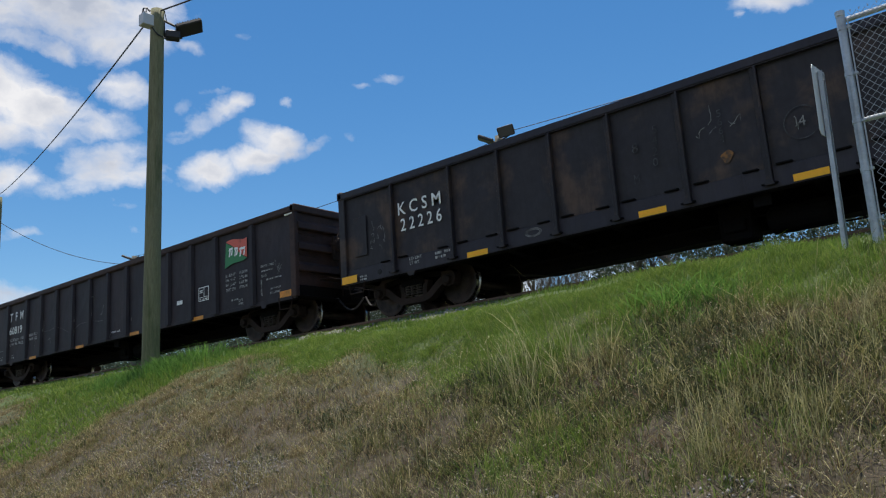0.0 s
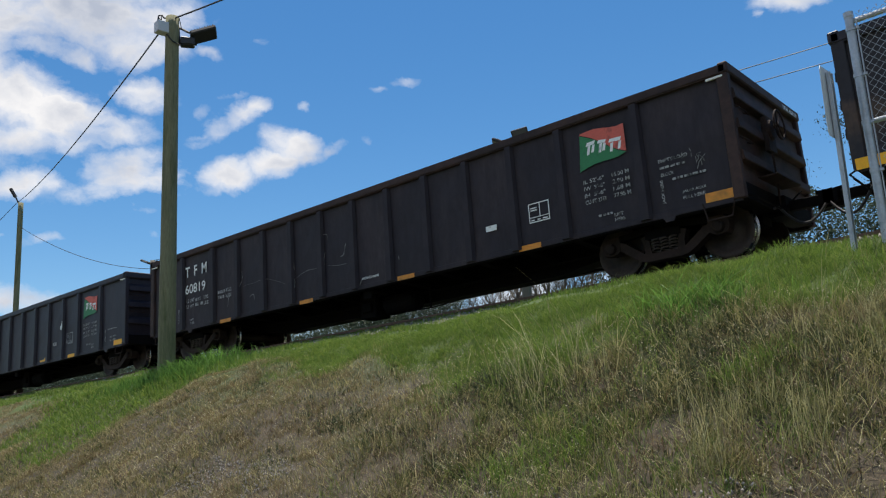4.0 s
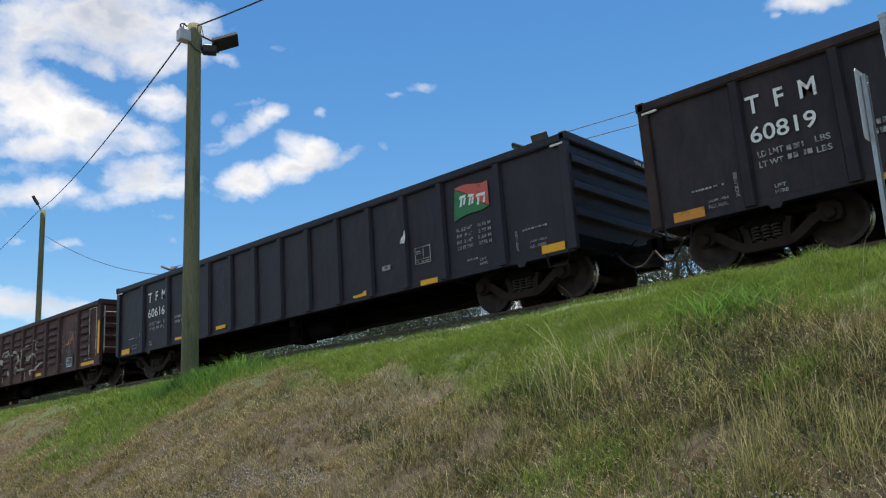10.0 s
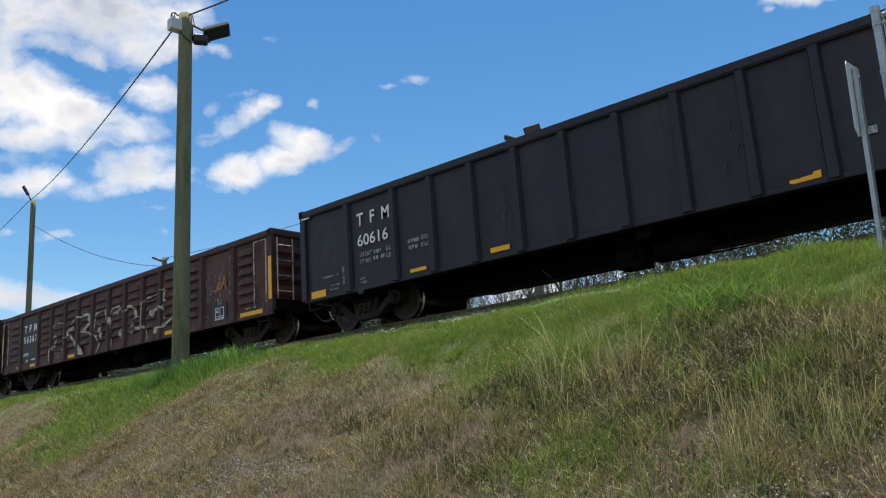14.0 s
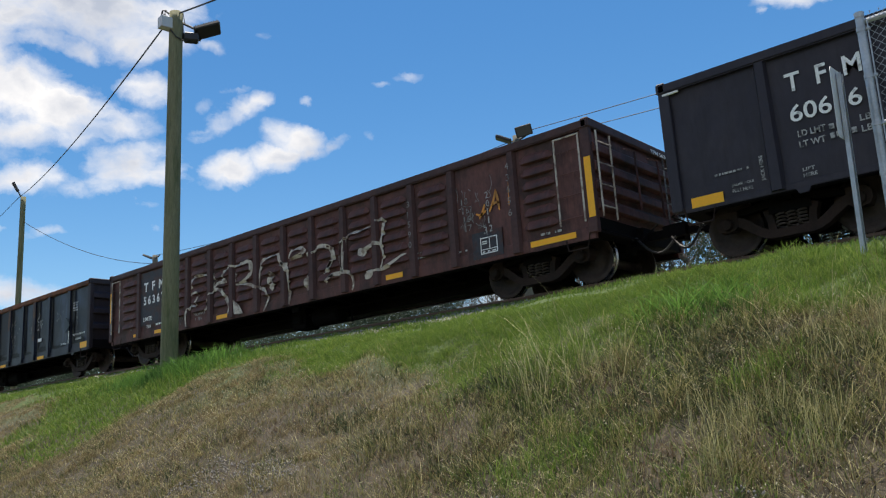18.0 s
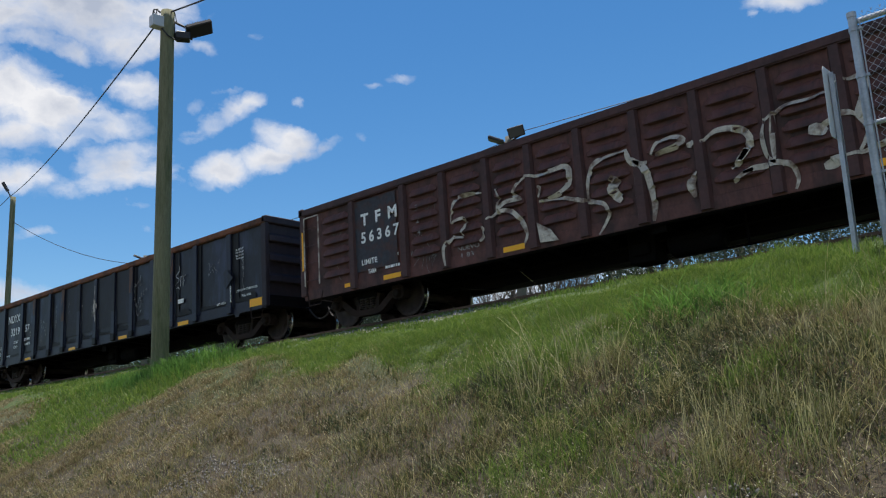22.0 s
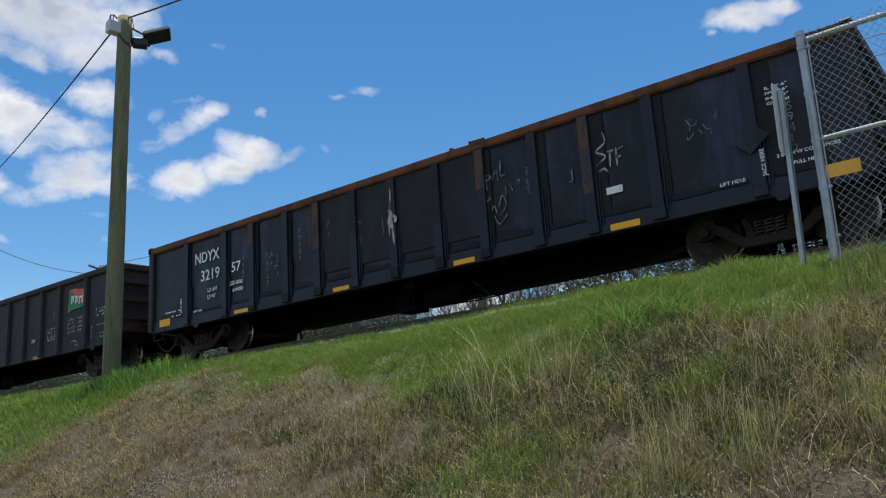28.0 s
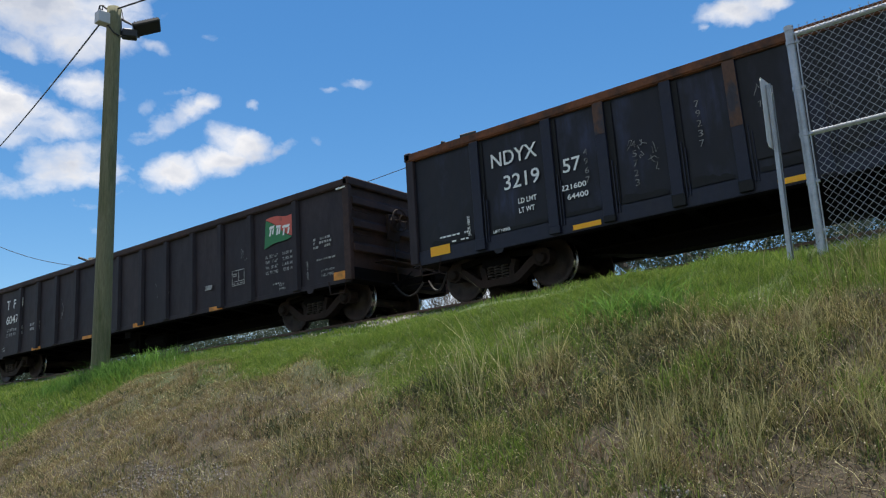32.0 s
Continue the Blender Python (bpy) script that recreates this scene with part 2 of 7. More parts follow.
    if island:
        info = tr.nodes.new("ShaderNodeObjectInfo")
        k = math_node(tr, "MULTIPLY", k, math_node(tr, "ADD", math_node(tr, "MULTIPLY", info.outputs["Random"], island), 1 - island / 2))
    sc = tr.nodes.new("ShaderNodeVectorMath")
    sc.operation = "SCALE"
    tr.links.new(now, sc.inputs[0])
    tr.links.new(k, sc.inputs["Scale"])
    tr.links.new(sc.outputs[0], bs.inputs["Base Color"])
    tr.links.new(math_node(tr, "ADD", math_node(tr, "MULTIPLY", math_node(tr, "SUBTRACT", big.outputs["Fac"], 0.5), 0.3), rough), bs.inputs["Roughness"])
    if bump:
        bp = tr.nodes.new("ShaderNodeBump")
        bp.inputs["Strength"].default_value = bump
        bp.inputs["Distance"].default_value = 0.01
        tr.links.new(small.outputs["Fac"], bp.inputs["Height"])
        tr.links.new(bp.outputs["Normal"], bs.inputs["Normal"])
    end = bs.outputs[0]
    if translucent:
        tl = tr.nodes.new("ShaderNodeBsdfTranslucent")
        tr.links.new(sc.outputs[0], tl.inputs["Color"])
        ms = tr.nodes.new("ShaderNodeMixShader")
        ms.inputs[0].default_value = translucent
        tr.links.new(end, ms.inputs[1])
        tr.links.new(tl.outputs[0], ms.inputs[2])
        end = ms.outputs[0]
    tr.links.new(end, out.inputs["Surface"])
    return m


M_BLACK = material("weathered black car paint", (0.0262, 0.0222, 0.0322), 0.50, spec=0.3, vary=0.40, scale=1.1, fine=9.0, bump=0.10, second=(0.047, 0.038, 0.044), amount=0.7, edge=(0.48, 0.72), stretch=(1, 1, 0.45), streak=(0.016, 0.013, 0.014), streak_amount=0.6)
M_BLACK_RUSTY = material("black car paint with rust and dust", (0.0285, 0.0240, 0.0290), 0.58, spec=0.3, vary=0.5, scale=1.2, fine=7.0, bump=0.12, second=(0.100, 0.061, 0.044), amount=0.75, edge=(0.50, 0.64), stretch=(1, 1, 0.9), streak=(0.016, 0.014, 0.016), streak_amount=0.5, streak_edge=(0.48, 0.68))
M_BLACK_DUST = material("dusty black car paint", (0.0275, 0.0218, 0.0282), 0.60, spec=0.25, vary=0.5, scale=0.8, fine=9.0, bump=0.10, second=(0.048, 0.0365, 0.0410), amount=0.8, edge=(0.46, 0.62), stretch=(1, 1, 0.4), streak=(0.0225, 0.016, 0.0185), streak_amount=0.6)
M_NAVY = material("faded navy car paint under soot", (0.030, 0.034, 0.068), 0.42, spec=0.3, vary=0.45, scale=1.0, fine=7.0, bump=0.10, second=(0.0082, 0.0074, 0.0112), amount=0.96, edge=(0.40, 0.53), stretch=(1, 1, 0.5), streak=(0.011, 0.010, 0.0125), streak_amount=0.8, streak_edge=(0.44, 0.62))
M_NAVY_SILL = material("greyish navy sill paint", (0.0145, 0.0160, 0.0315), 0.45, spec=0.3, vary=0.4, scale=1.4, fine=12.0, bump=0.1, second=(0.022, 0.021, 0.025), amount=0.7, edge=(0.5, 0.7), streak=(0.03, 0.028, 0.03), streak_amount=0.5)
M_NEAR_BLACK = material("flat near-black", (0.0085, 0.0080, 0.0085), 0.6, spec=0.3, vary=0.4, scale=4.0, fine=20.0, bump=0.05)
M_SOOT_DULL = material("dull patchy overspray", (0.0125, 0.0115, 0.0140), 0.55, spec=0.3, vary=0.5, scale=1.8, fine=9.0, bump=0.06, second=(0.026, 0.027, 0.042), amount=0.75, edge=(0.52, 0.7), stretch=(1, 1, 0.5))
M_BROWN = material("brown oxide car paint", (0.128, 0.052, 0.045), 0.62, spec=0.3, vary=0.55, scale=1.3, fine=11.0, bump=0.15, second=(0.042, 0.025, 0.024), amount=0.85, edge=(0.45, 0.60), stretch=(1, 1, 0.6), streak=(0.034, 0.021, 0.021), streak_amount=0.75)
M_BROWN_POST = material("dull purple-brown post paint", (0.088, 0.040, 0.038), 0.62, spec=0.3, vary=0.45, scale=1.6, fine=11.0, bump=0.15, second=(0.045, 0.027, 0.027), amount=0.8, edge=(0.42, 0.62), streak=(0.04, 0.024, 0.023), streak_amount=0.6)
M_BROWN_RIM = material("rust-browned dark paint", (0.062, 0.034, 0.029), 0.7, spec=0.3, vary=0.45, scale=1.6, fine=14.0, bump=0.2, second=(0.030, 0.021, 0.021), amount=0.8, edge=(0.44, 0.62))
M_RUST = material("rusted steel rim", (0.20, 0.066, 0.023), 0.8, vary=0.5, scale=2.2, fine=25.0, bump=0.3, second=(0.045, 0.026, 0.02), amount=0.9, edge=(0.42, 0.62))
M_RUST_POST = material("patchy rust on navy paint", (0.105, 0.050, 0.030), 0.75, vary=0.45, scale=4.0, fine=25.0, bump=0.2, second=(0.035, 0.034, 0.045), amount=0.95, edge=(0.46, 0.56), stretch=(1, 1, 0.45))
# grimy, and taken near black so the colour holds the shade under the cars
M_UNDER = material("grimy underframe steel darkened for shade", (0.0065, 0.0058, 0.0066), 0.85, spec=0.08, vary=0.4, scale=2.0, fine=20.0, bump=0.25, second=(0.0095, 0.0072, 0.0058), amount=0.6)
M_TRUCK = material("rusty cast steel truck", (0.036, 0.022, 0.018), 0.75, spec=0.2, vary=0.45, scale=3.0, fine=25.0, bump=0.3, second=(0.016, 0.012, 0.011), amount=0.8)
M_WHEEL = material("brown wheel steel", (0.055, 0.037, 0.031), 0.6, spec=0.3, vary=0.4, scale=4.0, fine=30.0, bump=0.15, second=(0.0154, 0.0126, 0.0119), amount=0.7)
M_TREAD = material("polished wheel tread", (0.30, 0.29, 0.28), 0.25, metal=1.0, vary=0.15, scale=9.0, fine=60.0, bump=0.02)
M_RAIL = material("rusty rail", (0.11, 0.065, 0.045), 0.7, vary=0.35, scale=4.0, fine=40.0, bump=0.2)
M_TIE = material("creosoted wooden tie", (0.05, 0.04, 0.033), 0.85, vary=0.4, scale=5.0, fine=30.0, bump=0.4, stretch=(1, 0.2, 1), island=0.5)
M_WHITE = material("worn white lettering", (0.88, 0.88, 0.86), 0.65, vary=0.25, scale=9.0, fine=60.0, bump=0.05, second=(0.16, 0.16, 0.16), amount=0.6, edge=(0.56, 0.68))
M_CHALK = material("faint chalk marks", (0.27, 0.26, 0.25), 0.9, vary=0.5, scale=9.0, fine=60.0, bump=0.0, second=(0.05, 0.045, 0.045), amount=0.9, edge=(0.45, 0.6))
M_FAINT = material("almost worn off chalk", (0.085, 0.082, 0.088), 0.9, vary=0.5, scale=9.0, fine=60.0, bump=0.0, second=(0.035, 0.033, 0.036), amount=0.9, edge=(0.42, 0.55))
M_DUSTTEXT = material("dust-dulled lettering", (0.42, 0.41, 0.40), 0.75, vary=0.4, scale=12.0, fine=70.0, bump=0.0, second=(0.06, 0.06, 0.06), amount=0.9, edge=(0.48, 0.6))
M_GRAFFITI = material("weathered pale spray paint", (0.58, 0.52, 0.45), 0.7, vary=0.4, scale=5.0, fine=30.0, bump=0.05, second=(0.16, 0.10, 0.08), amount=0.9, edge=(0.46, 0.62))
M_YELLOW = material("yellow reflective sheeting", (1.0, 0.46, 0.002), 0.45, vary=0.15, scale=5.0, fine=40.0, bump=0.03, second=(0.8, 0.32, 0.01), amount=0.25)
M_ORANGE = material("dirty orange reflective sheeting", (0.78, 0.29, 0.03), 0.55, vary=0.3, scale=5.0, fine=40.0, bump=0.03, second=(0.16, 0.09, 0.03), amount=0.7)
M_BLOT = material("rubbed orange paint", (0.30, 0.125, 0.03), 0.7, vary=0.5, scale=9.0, fine=40.0, bump=0.0, second=(0.06, 0.04, 0.03), amount=0.9, edge=(0.44, 0.58))
M_FLAG_RED = material("faded red paint", (0.70, 0.13, 0.09), 0.6, vary=0.25, scale=7.0, fine=50.0, bump=0.05, second=(0.20, 0.05, 0.04), amount=0.6, edge=(0.55, 0.7))
M_FLAG_GREEN = material("faded green paint", (0.03, 0.22, 0.08), 0.6, vary=0.25, scale=7.0, fine=50.0, bump=0.05, second=(0.03, 0.06, 0.04), amount=0.6, edge=(0.55, 0.7))
M_GALV = material("galvanised steel", (0.42, 0.45, 0.48), 0.45, metal=0.55, vary=0.25, scale=7.0, fine=50.0, bump=0.08, second=(0.28, 0.30, 0.32), amount=0.7)
M_WIRE = material("bright galvanised wire", (0.44, 0.46, 0.49), 0.5, metal=0.1, vary=0.2, scale=7.0, fine=50.0, bump=0.0)
M_SLATE = material("faded slate-blue paint", (0.042, 0.042, 0.052), 0.6, spec=0.3, vary=0.45, scale=2.6, fine=12.0, bump=0.1, second=(0.072, 0.034, 0.030), amount=0.85, edge=(0.47, 0.58), streak=(0.026, 0.022, 0.023), streak_amount=0.7)
M_ALU = material("dull aluminium sign back", (0.70, 0.71, 0.72), 0.5, metal=0.1, vary=0.12, scale=3.0, fine=40.0, bump=0.04)
M_POLE = material("weathered greenish pole wood", (0.205, 0.200, 0.112), 0.85, vary=0.6, scale=4.5, fine=45.0, bump=0.7, second=(0.088, 0.100, 0.042), amount=0.9, edge=(0.44, 0.60), stretch=(1.6, 1.6, 0.16), streak=(0.27, 0.25, 0.165), streak_amount=0.5)
M_SPRING = material("worn spring steel", (0.075, 0.060, 0.055), 0.5, vary=0.35, scale=6.0, fine=40.0, bump=0.1, second=(0.05, 0.035, 0.03), amount=0.7)
M_MAST = material("grey weathered mast", (0.135, 0.13, 0.105), 0.8, vary=0.3, scale=3.0, fine=30.0, bump=0.2, stretch=(1.5, 1.5, 0.15))
M_LAMP = material("black lamp housing", (0.02, 0.02, 0.022), 0.5, vary=0.15, scale=5, fine=40, bump=0.05)
M_LENS = material("dusty lamp glass", (0.07, 0.07, 0.07), 0.45, vary=0.1, scale=5, fine=30, bump=0.02)
M_GREYBOX = material("light grey painted box", (0.55, 0.57, 0.60), 0.5, vary=0.08, scale=5, fine=40, bump=0.03)
M_CABLE = material("black cable sheath", (0.015, 0.015, 0.017), 0.6, vary=0.1, bump=0.0)
M_SOIL = material("dry soil and thatch", (0.066, 0.052, 0.034), 0.95, vary=0.5, scale=1.4, fine=22.0, bump=0.9, second=(0.034, 0.028, 0.017), amount=0.8, edge=(0.42, 0.62))


def green_crest(m):
    """Mossy green thatch takes over from the soil towards the crest of the bank and beyond it."""
    tr = m.node_tree
    bs = next(n for n in tr.nodes if n.type == "BSDF_PRINCIPLED")
    old = bs.inputs["Base Color"].links[0].from_socket
    co = tr.nodes.new("ShaderNodeTexCoord")
    sep = tr.nodes.new("ShaderNodeSeparateXYZ")
    tr.links.new(co.outputs["Object"], sep.inputs[0])
    ns = make_node(tr, "ShaderNodeTexNoise", Scale=1.2, Detail=5.0)
    tr.links.new(co.outputs["Object"], ns.inputs["Vector"])
    mr = tr.nodes.new("ShaderNodeMapRange")
    mr.inputs["From Min"].default_value, mr.inputs["From Max"].default_value = 5.3, 6.4
    tr.links.new(math_node(tr, "ADD", sep.outputs["Y"], math_node(tr, "MULTIPLY", math_node(tr, "SUBTRACT", ns.outputs["Fac"], 0.5), 2.0)), mr.inputs["Value"])
    mx = tr.nodes.new("ShaderNodeMix")
    mx.data_type = "RGBA"
    tr.links.new(mr.outputs["Result"], mx.inputs["Factor"])
    tr.links.new(old, mx.inputs["A"])
    mx.inputs["B"].default_value = (0.056, 0.088, 0.020, 1)
    tr.links.new(mx.outputs["Result"], bs.inputs["Base Color"])


green_crest(M_SOIL)
M_BALLAST = material("grey ballast stone", (0.20, 0.19, 0.18), 0.9, vary=0.35, scale=3.0, fine=25.0, bump=0.4, random_hue=[(0.11, 0.105, 0.10), (0.22, 0.21, 0.20), (0.30, 0.28, 0.26)])
M_GRASS = material("green grass blades", (0.06, 0.11, 0.02), 0.55, vary=0.3, scale=0.5, fine=2.0, bump=0.0, translucent=0.4, spec=0.3,
                   random_hue=[(0.068, 0.120, 0.021), (0.112, 0.190, 0.032), (0.165, 0.250, 0.046), (0.25, 0.30, 0.085)])
M_LUSH = material("lush green grass clump", (0.05, 0.13, 0.02), 0.5, vary=0.25, scale=0.8, fine=3.0, bump=0.0, translucent=0.65, spec=0.3,
                  random_hue=[(0.050, 0.115, 0.020), (0.092, 0.195, 0.038), (0.14, 0.265, 0.064)])
M_DRY = material("dry tan grass", (0.26, 0.19, 0.10), 0.7, vary=0.35, scale=0.5, fine=2.0, bump=0.0, translucent=0.3, spec=0.2,
                 random_hue=[(0.122, 0.095, 0.050), (0.215, 0.172, 0.092), (0.300, 0.245, 0.135), (0.44, 0.365, 0.215)])
M_OLIVE = material("half-dry olive grass", (0.15, 0.14, 0.05), 0.65, vary=0.35, scale=0.5, fine=2.0, bump=0.0, translucent=0.35, spec=0.25,
                   random_hue=[(0.056, 0.066, 0.022), (0.135, 0.148, 0.052), (0.275, 0.258, 0.108), (0.53, 0.46, 0.24)])
M_STRAW = material("pale straw stalks", (0.5, 0.42, 0.22), 0.7, vary=0.25, scale=0.5, fine=2.0, bump=0.0, translucent=0.3, spec=0.25,
                   random_hue=[(0.175, 0.172, 0.078), (0.37, 0.350, 0.165), (0.63, 0.58, 0.32)])
M_WEED = material("dark green weed leaves", (0.035, 0.05, 0.018), 0.6, vary=0.3, scale=0.8, fine=3.0, bump=0.0, translucent=0.25, spec=0.25,
                  random_hue=[(0.038, 0.048, 0.022), (0.072, 0.092, 0.042), (0.125, 0.15, 0.075)])
M_SEED = material("pale seed heads", (0.56, 0.50, 0.36), 0.85, vary=0.3, bump=0.0, translucent=0.2)
M_LEAF = material("dark tree foliage", (0.05, 0.075, 0.025), 0.6, vary=0.3, scale=0.8, fine=3.0, bump=0.0, translucent=0.3, spec=0.25,
                  random_hue=[(0.026, 0.040, 0.026), (0.055, 0.080, 0.052), (0.09, 0.115, 0.08)])
M_DEAD = material("dead red-brown grass thatch", (0.15, 0.09, 0.05), 0.8, vary=0.35, scale=0.6, fine=2.5, bump=0.0, translucent=0.2, spec=0.2,
                  random_hue=[(0.060, 0.036, 0.022), (0.120, 0.074, 0.044), (0.200, 0.135, 0.085), (0.30, 0.215, 0.14)])
M_BARK = material("grey bark", (0.12, 0.10, 0.08), 0.9, vary=0.4, scale=3.0, fine=20.0, bump=0.5, stretch=(1, 1, 0.3))

# ---- building helpers ----
def mesh_from(name, bm, *mats):
    me = bpy.data.meshes.new(name)
    bm.to_mesh(me)
    bm.free()
    for m in mats:
        me.materials.append(m)
    return me


def part(name, bm, mat, parent, label="", loc=None):
    """Links a bmesh (or a ready mesh) as one mesh object under a thing or a part."""
    me = bm if isinstance(bm, bpy.types.Mesh) else mesh_from(name, bm, *(mat if isinstance(mat, (list, tuple)) else (mat,)))
    ob = new(name, me)
    ob.parent = parent
    if loc is not None:
        ob.matrix_basis = loc if isinstance(loc, Matrix) else Matrix.Translation(loc)
    if label:
        ob["label"] = label
    return ob


def thing(name, label, category, m=None, group="", kind=""):
    ob = new(name)
    ob.empty_display_size = 0.2
    if m is not None:
        ob.matrix_basis = m
    return tagged(ob, label, category, group, kind)


def block(bm, x0, x1, y0, y1, z0, z1, bevel=0.0):
    r = bmesh.ops.create_cube(bm, size=1.0, matrix=Matrix.Translation(((x0 + x1) / 2, (y0 + y1) / 2, (z0 + z1) / 2)) @ Matrix.Diagonal((abs(x1 - x0), abs(y1 - y0), abs(z1 - z0), 1)))
    if bevel:
        edges = list({e for v in r["verts"] for e in v.link_edges})
        bmesh.ops.bevel(bm, geom=edges, offset=bevel, segments=1, affect="EDGES", profile=0.5)


def box(x0, x1, y0, y1, z0, z1, bevel=0.0):
    bm = bmesh.new()
    block(bm, x0, x1, y0, y1, z0, z1, bevel)
    return bm


def tube(bm, points, r, seg=6, r_end=None):
    """A round bar along points."""
    pts = [Vector(p) for p in points]
    rings = []
    for i, p in enumerate(pts):
        d = (pts[min(i + 1, len(pts) - 1)] - pts[max(i - 1, 0)]).normalized()
        side = d.cross(Vector((0, 0, 1)) if abs(d.z) < 0.9 else Vector((1, 0, 0))).normalized()
        up = side.cross(d)
        rr = r if r_end is None else r + (r_end - r) * i / max(len(pts) - 1, 1)
        rings.append([bm.verts.new(p + (side * math.cos(k * math.tau / seg) + up * math.sin(k * math.tau / seg)) * rr) for k in range(seg)])
    for a, b in zip(rings, rings[1:]):
        for k in range(seg):
            bm.faces.new((a[k], a[(k + 1) % seg], b[(k + 1) % seg], b[k]))
    bm.faces.new(rings[0][::-1])
    bm.faces.new(rings[-1])


def lathe(bm, profile, seg=28, slots=None):
    """A turned body about the y axis; profile in (radius, y)."""
    rings = [[bm.verts.new((r * math.cos(k * math.tau / seg), y, r * math.sin(k * math.tau / seg))) for k in range(seg)] for r, y in profile]
    for i, (a, b) in enumerate(zip(rings, rings[1:])):
        for k in range(seg):
            f = bm.faces.new((a[k], b[k], b[(k + 1) % seg], a[(k + 1) % seg]))
            if slots:
                f.material_index = slots[i]


def prism(bm, outline, y0, y1):
    """An outline in x and z, given thickness in y."""
    a = [bm.verts.new((x, y0, z)) for x, z in outline]
    b = [bm.verts.new((x, y1, z)) for x, z in outline]
    bm.faces.new(a)
    bm.faces.new(b[::-1])
    n = len(a)
    for i in range(n):
        bm.faces.new((a[i], b[i], b[(i + 1) % n], a[(i + 1) % n]))


def turned(bm, m):
    bmesh.ops.transform(bm, matrix=m, verts=bm.verts)
    return bm


def fast_mesh(name, verts, quads=None, tris=None, mat=None):
    """A large mesh from arrays."""
    me = bpy.data.meshes.new(name)
    nq = 0 if quads is None else len(quads)
    nt = 0 if tris is None else len(tris)
    me.vertices.add(len(verts))
    me.vertices.foreach_set("co", np.ascontiguousarray(verts, dtype=np.float32).ravel())
    loops = np.concatenate([a for a in ((quads.ravel() if nq else None), (tris.ravel() if nt else None)) if a is not None]).astype(np.int32)
    me.loops.add(len(loops))
    me.loops.foreach_set("vertex_index", loops)
    me.polygons.add(nq + nt)
    me.polygons.foreach_set("loop_start", np.concatenate([np.arange(nq) * 4, nq * 4 + np.arange(nt) * 3]).astype(np.int32))
    me.update(calc_edges=True)
    if mat:
        me.materials.append(mat)
    return me


LETTERS = {}


def letters(text, bold):
    """The mesh of a line of writing in the built-in font."""
    if (text, bold) not in LETTERS:
        cu = bpy.data.curves.new("writing", "FONT")
        cu.body, cu.size, cu.offset, cu.resolution_u = text, 1.0, bold, 3
        ob = bpy.data.objects.new("writing", cu)
        scene.collection.objects.link(ob)
        bpy.context.view_layer.update()
        me = bpy.data.meshes.new_from_object(ob.evaluated_get(bpy.context.evaluated_depsgraph_get()))
        bpy.data.objects.remove(ob)
        co = np.array([v.co for v in me.vertices])
        LETTERS[text, bold] = (co, [tuple(p.vertices) for p in me.polygons])
        bpy.data.meshes.remove(me)
    return LETTERS[text, bold]


def writing(parent, text, x0, x1, z0, z1, y, mat, bold=0.02, name="lettering", label="", upright=False):
    """Writing on a wall that faces -y, fitted into x0..x1 and z0..z1; upright writing runs from bottom to top."""
    co, faces = letters(text, bold)
    lo, hi = co.min(0), co.max(0)
    u = (co[:, 0] - lo[0]) / max(hi[0] - lo[0], 1e-6)
    v = (co[:, 1] - lo[1]) / max(hi[1] - lo[1], 1e-6)
    if upright:
        u, v = 1 - v, u
    pts = [(x0 + (x1 - x0) * a, y, z0 + (z1 - z0) * b) for a, b in zip(u, v)]
    if z1 - z0 > 0.15 and not upright and len(text) > 1:
        # large writing: one part a letter
        owner = list(range(len(pts)))

        def root(i):
            while owner[i] != i:
                owner[i] = owner[owner[i]]
                i = owner[i]
            return i
        for f in faces:
            for i in f[1:]:
                owner[root(i)] = root(f[0])
        sets = {}
        for f in faces:
            sets.setdefault(root(f[0]), []).append(f)
        for fs in sets.values():
            used = sorted({i for f in fs for i in f})
            back = {i: k for k, i in enumerate(used)}
            me = bpy.data.meshes.new("letter")
            me.from_pydata([pts[i] for i in used], [], [tuple(back[i] for i in f) for f in fs])
            me.materials.append(mat)
            part("letter", me, None, parent, label)
        return None
    me = bpy.data.meshes.new(name)
    me.from_pydata(pts, [], faces)
    me.materials.append(mat)
    return tagged(part(name, me, None, parent, label), kind="stuff" if len(text) > 1 else "")


# ---- the ground, one sheet ----
CENTRE, RAIL_TOP, CAR_BASE = 12.55, 3.75, 3.63  # the track's middle and rail head, and the height from which the cars' bodies are drawn
LIFT = RAIL_TOP - CAR_BASE
PROFILE_Y = [-900, -60, 0.0, 1.6, 2.2, 6.3, 6.9, 7.6, 8.6, 9.6, 10.4, 15.0, 17.0, 20.0, 60, 900]
PROFILE_Z = [-2.0, -0.2, 0.0, 0.03, 0.17, 2.46, 2.71, 2.87, 3.04, 3.16, 3.24, 3.15, 2.6, 2.4, 2.4, 2.0]


def ground_z(x, y):
    z = np.interp(y, PROFILE_Y, PROFILE_Z)
    near = np.clip(1 - np.abs(y - 5.5) / 30, 0, 1)
    bumps = 0.05 * np.sin(x * 0.9 + y * 0.6) + 0.035 * np.sin(x * 2.3 - y * 1.7 + 1) + 0.02 * np.sin(x * 5.1 + y * 4.3)
    z = z - 0.07 * np.clip((-6.0 - x) / 4.0, 0, 1) * np.clip((y - 5.8) / 1.2, 0, 1) * np.clip((12.0 - y) / 1.6, 0, 1)
    return z + near * bumps * np.clip((10.2 - y) / 1.5, 0, 1) * np.clip((y + 2) / 3, 0, 1)


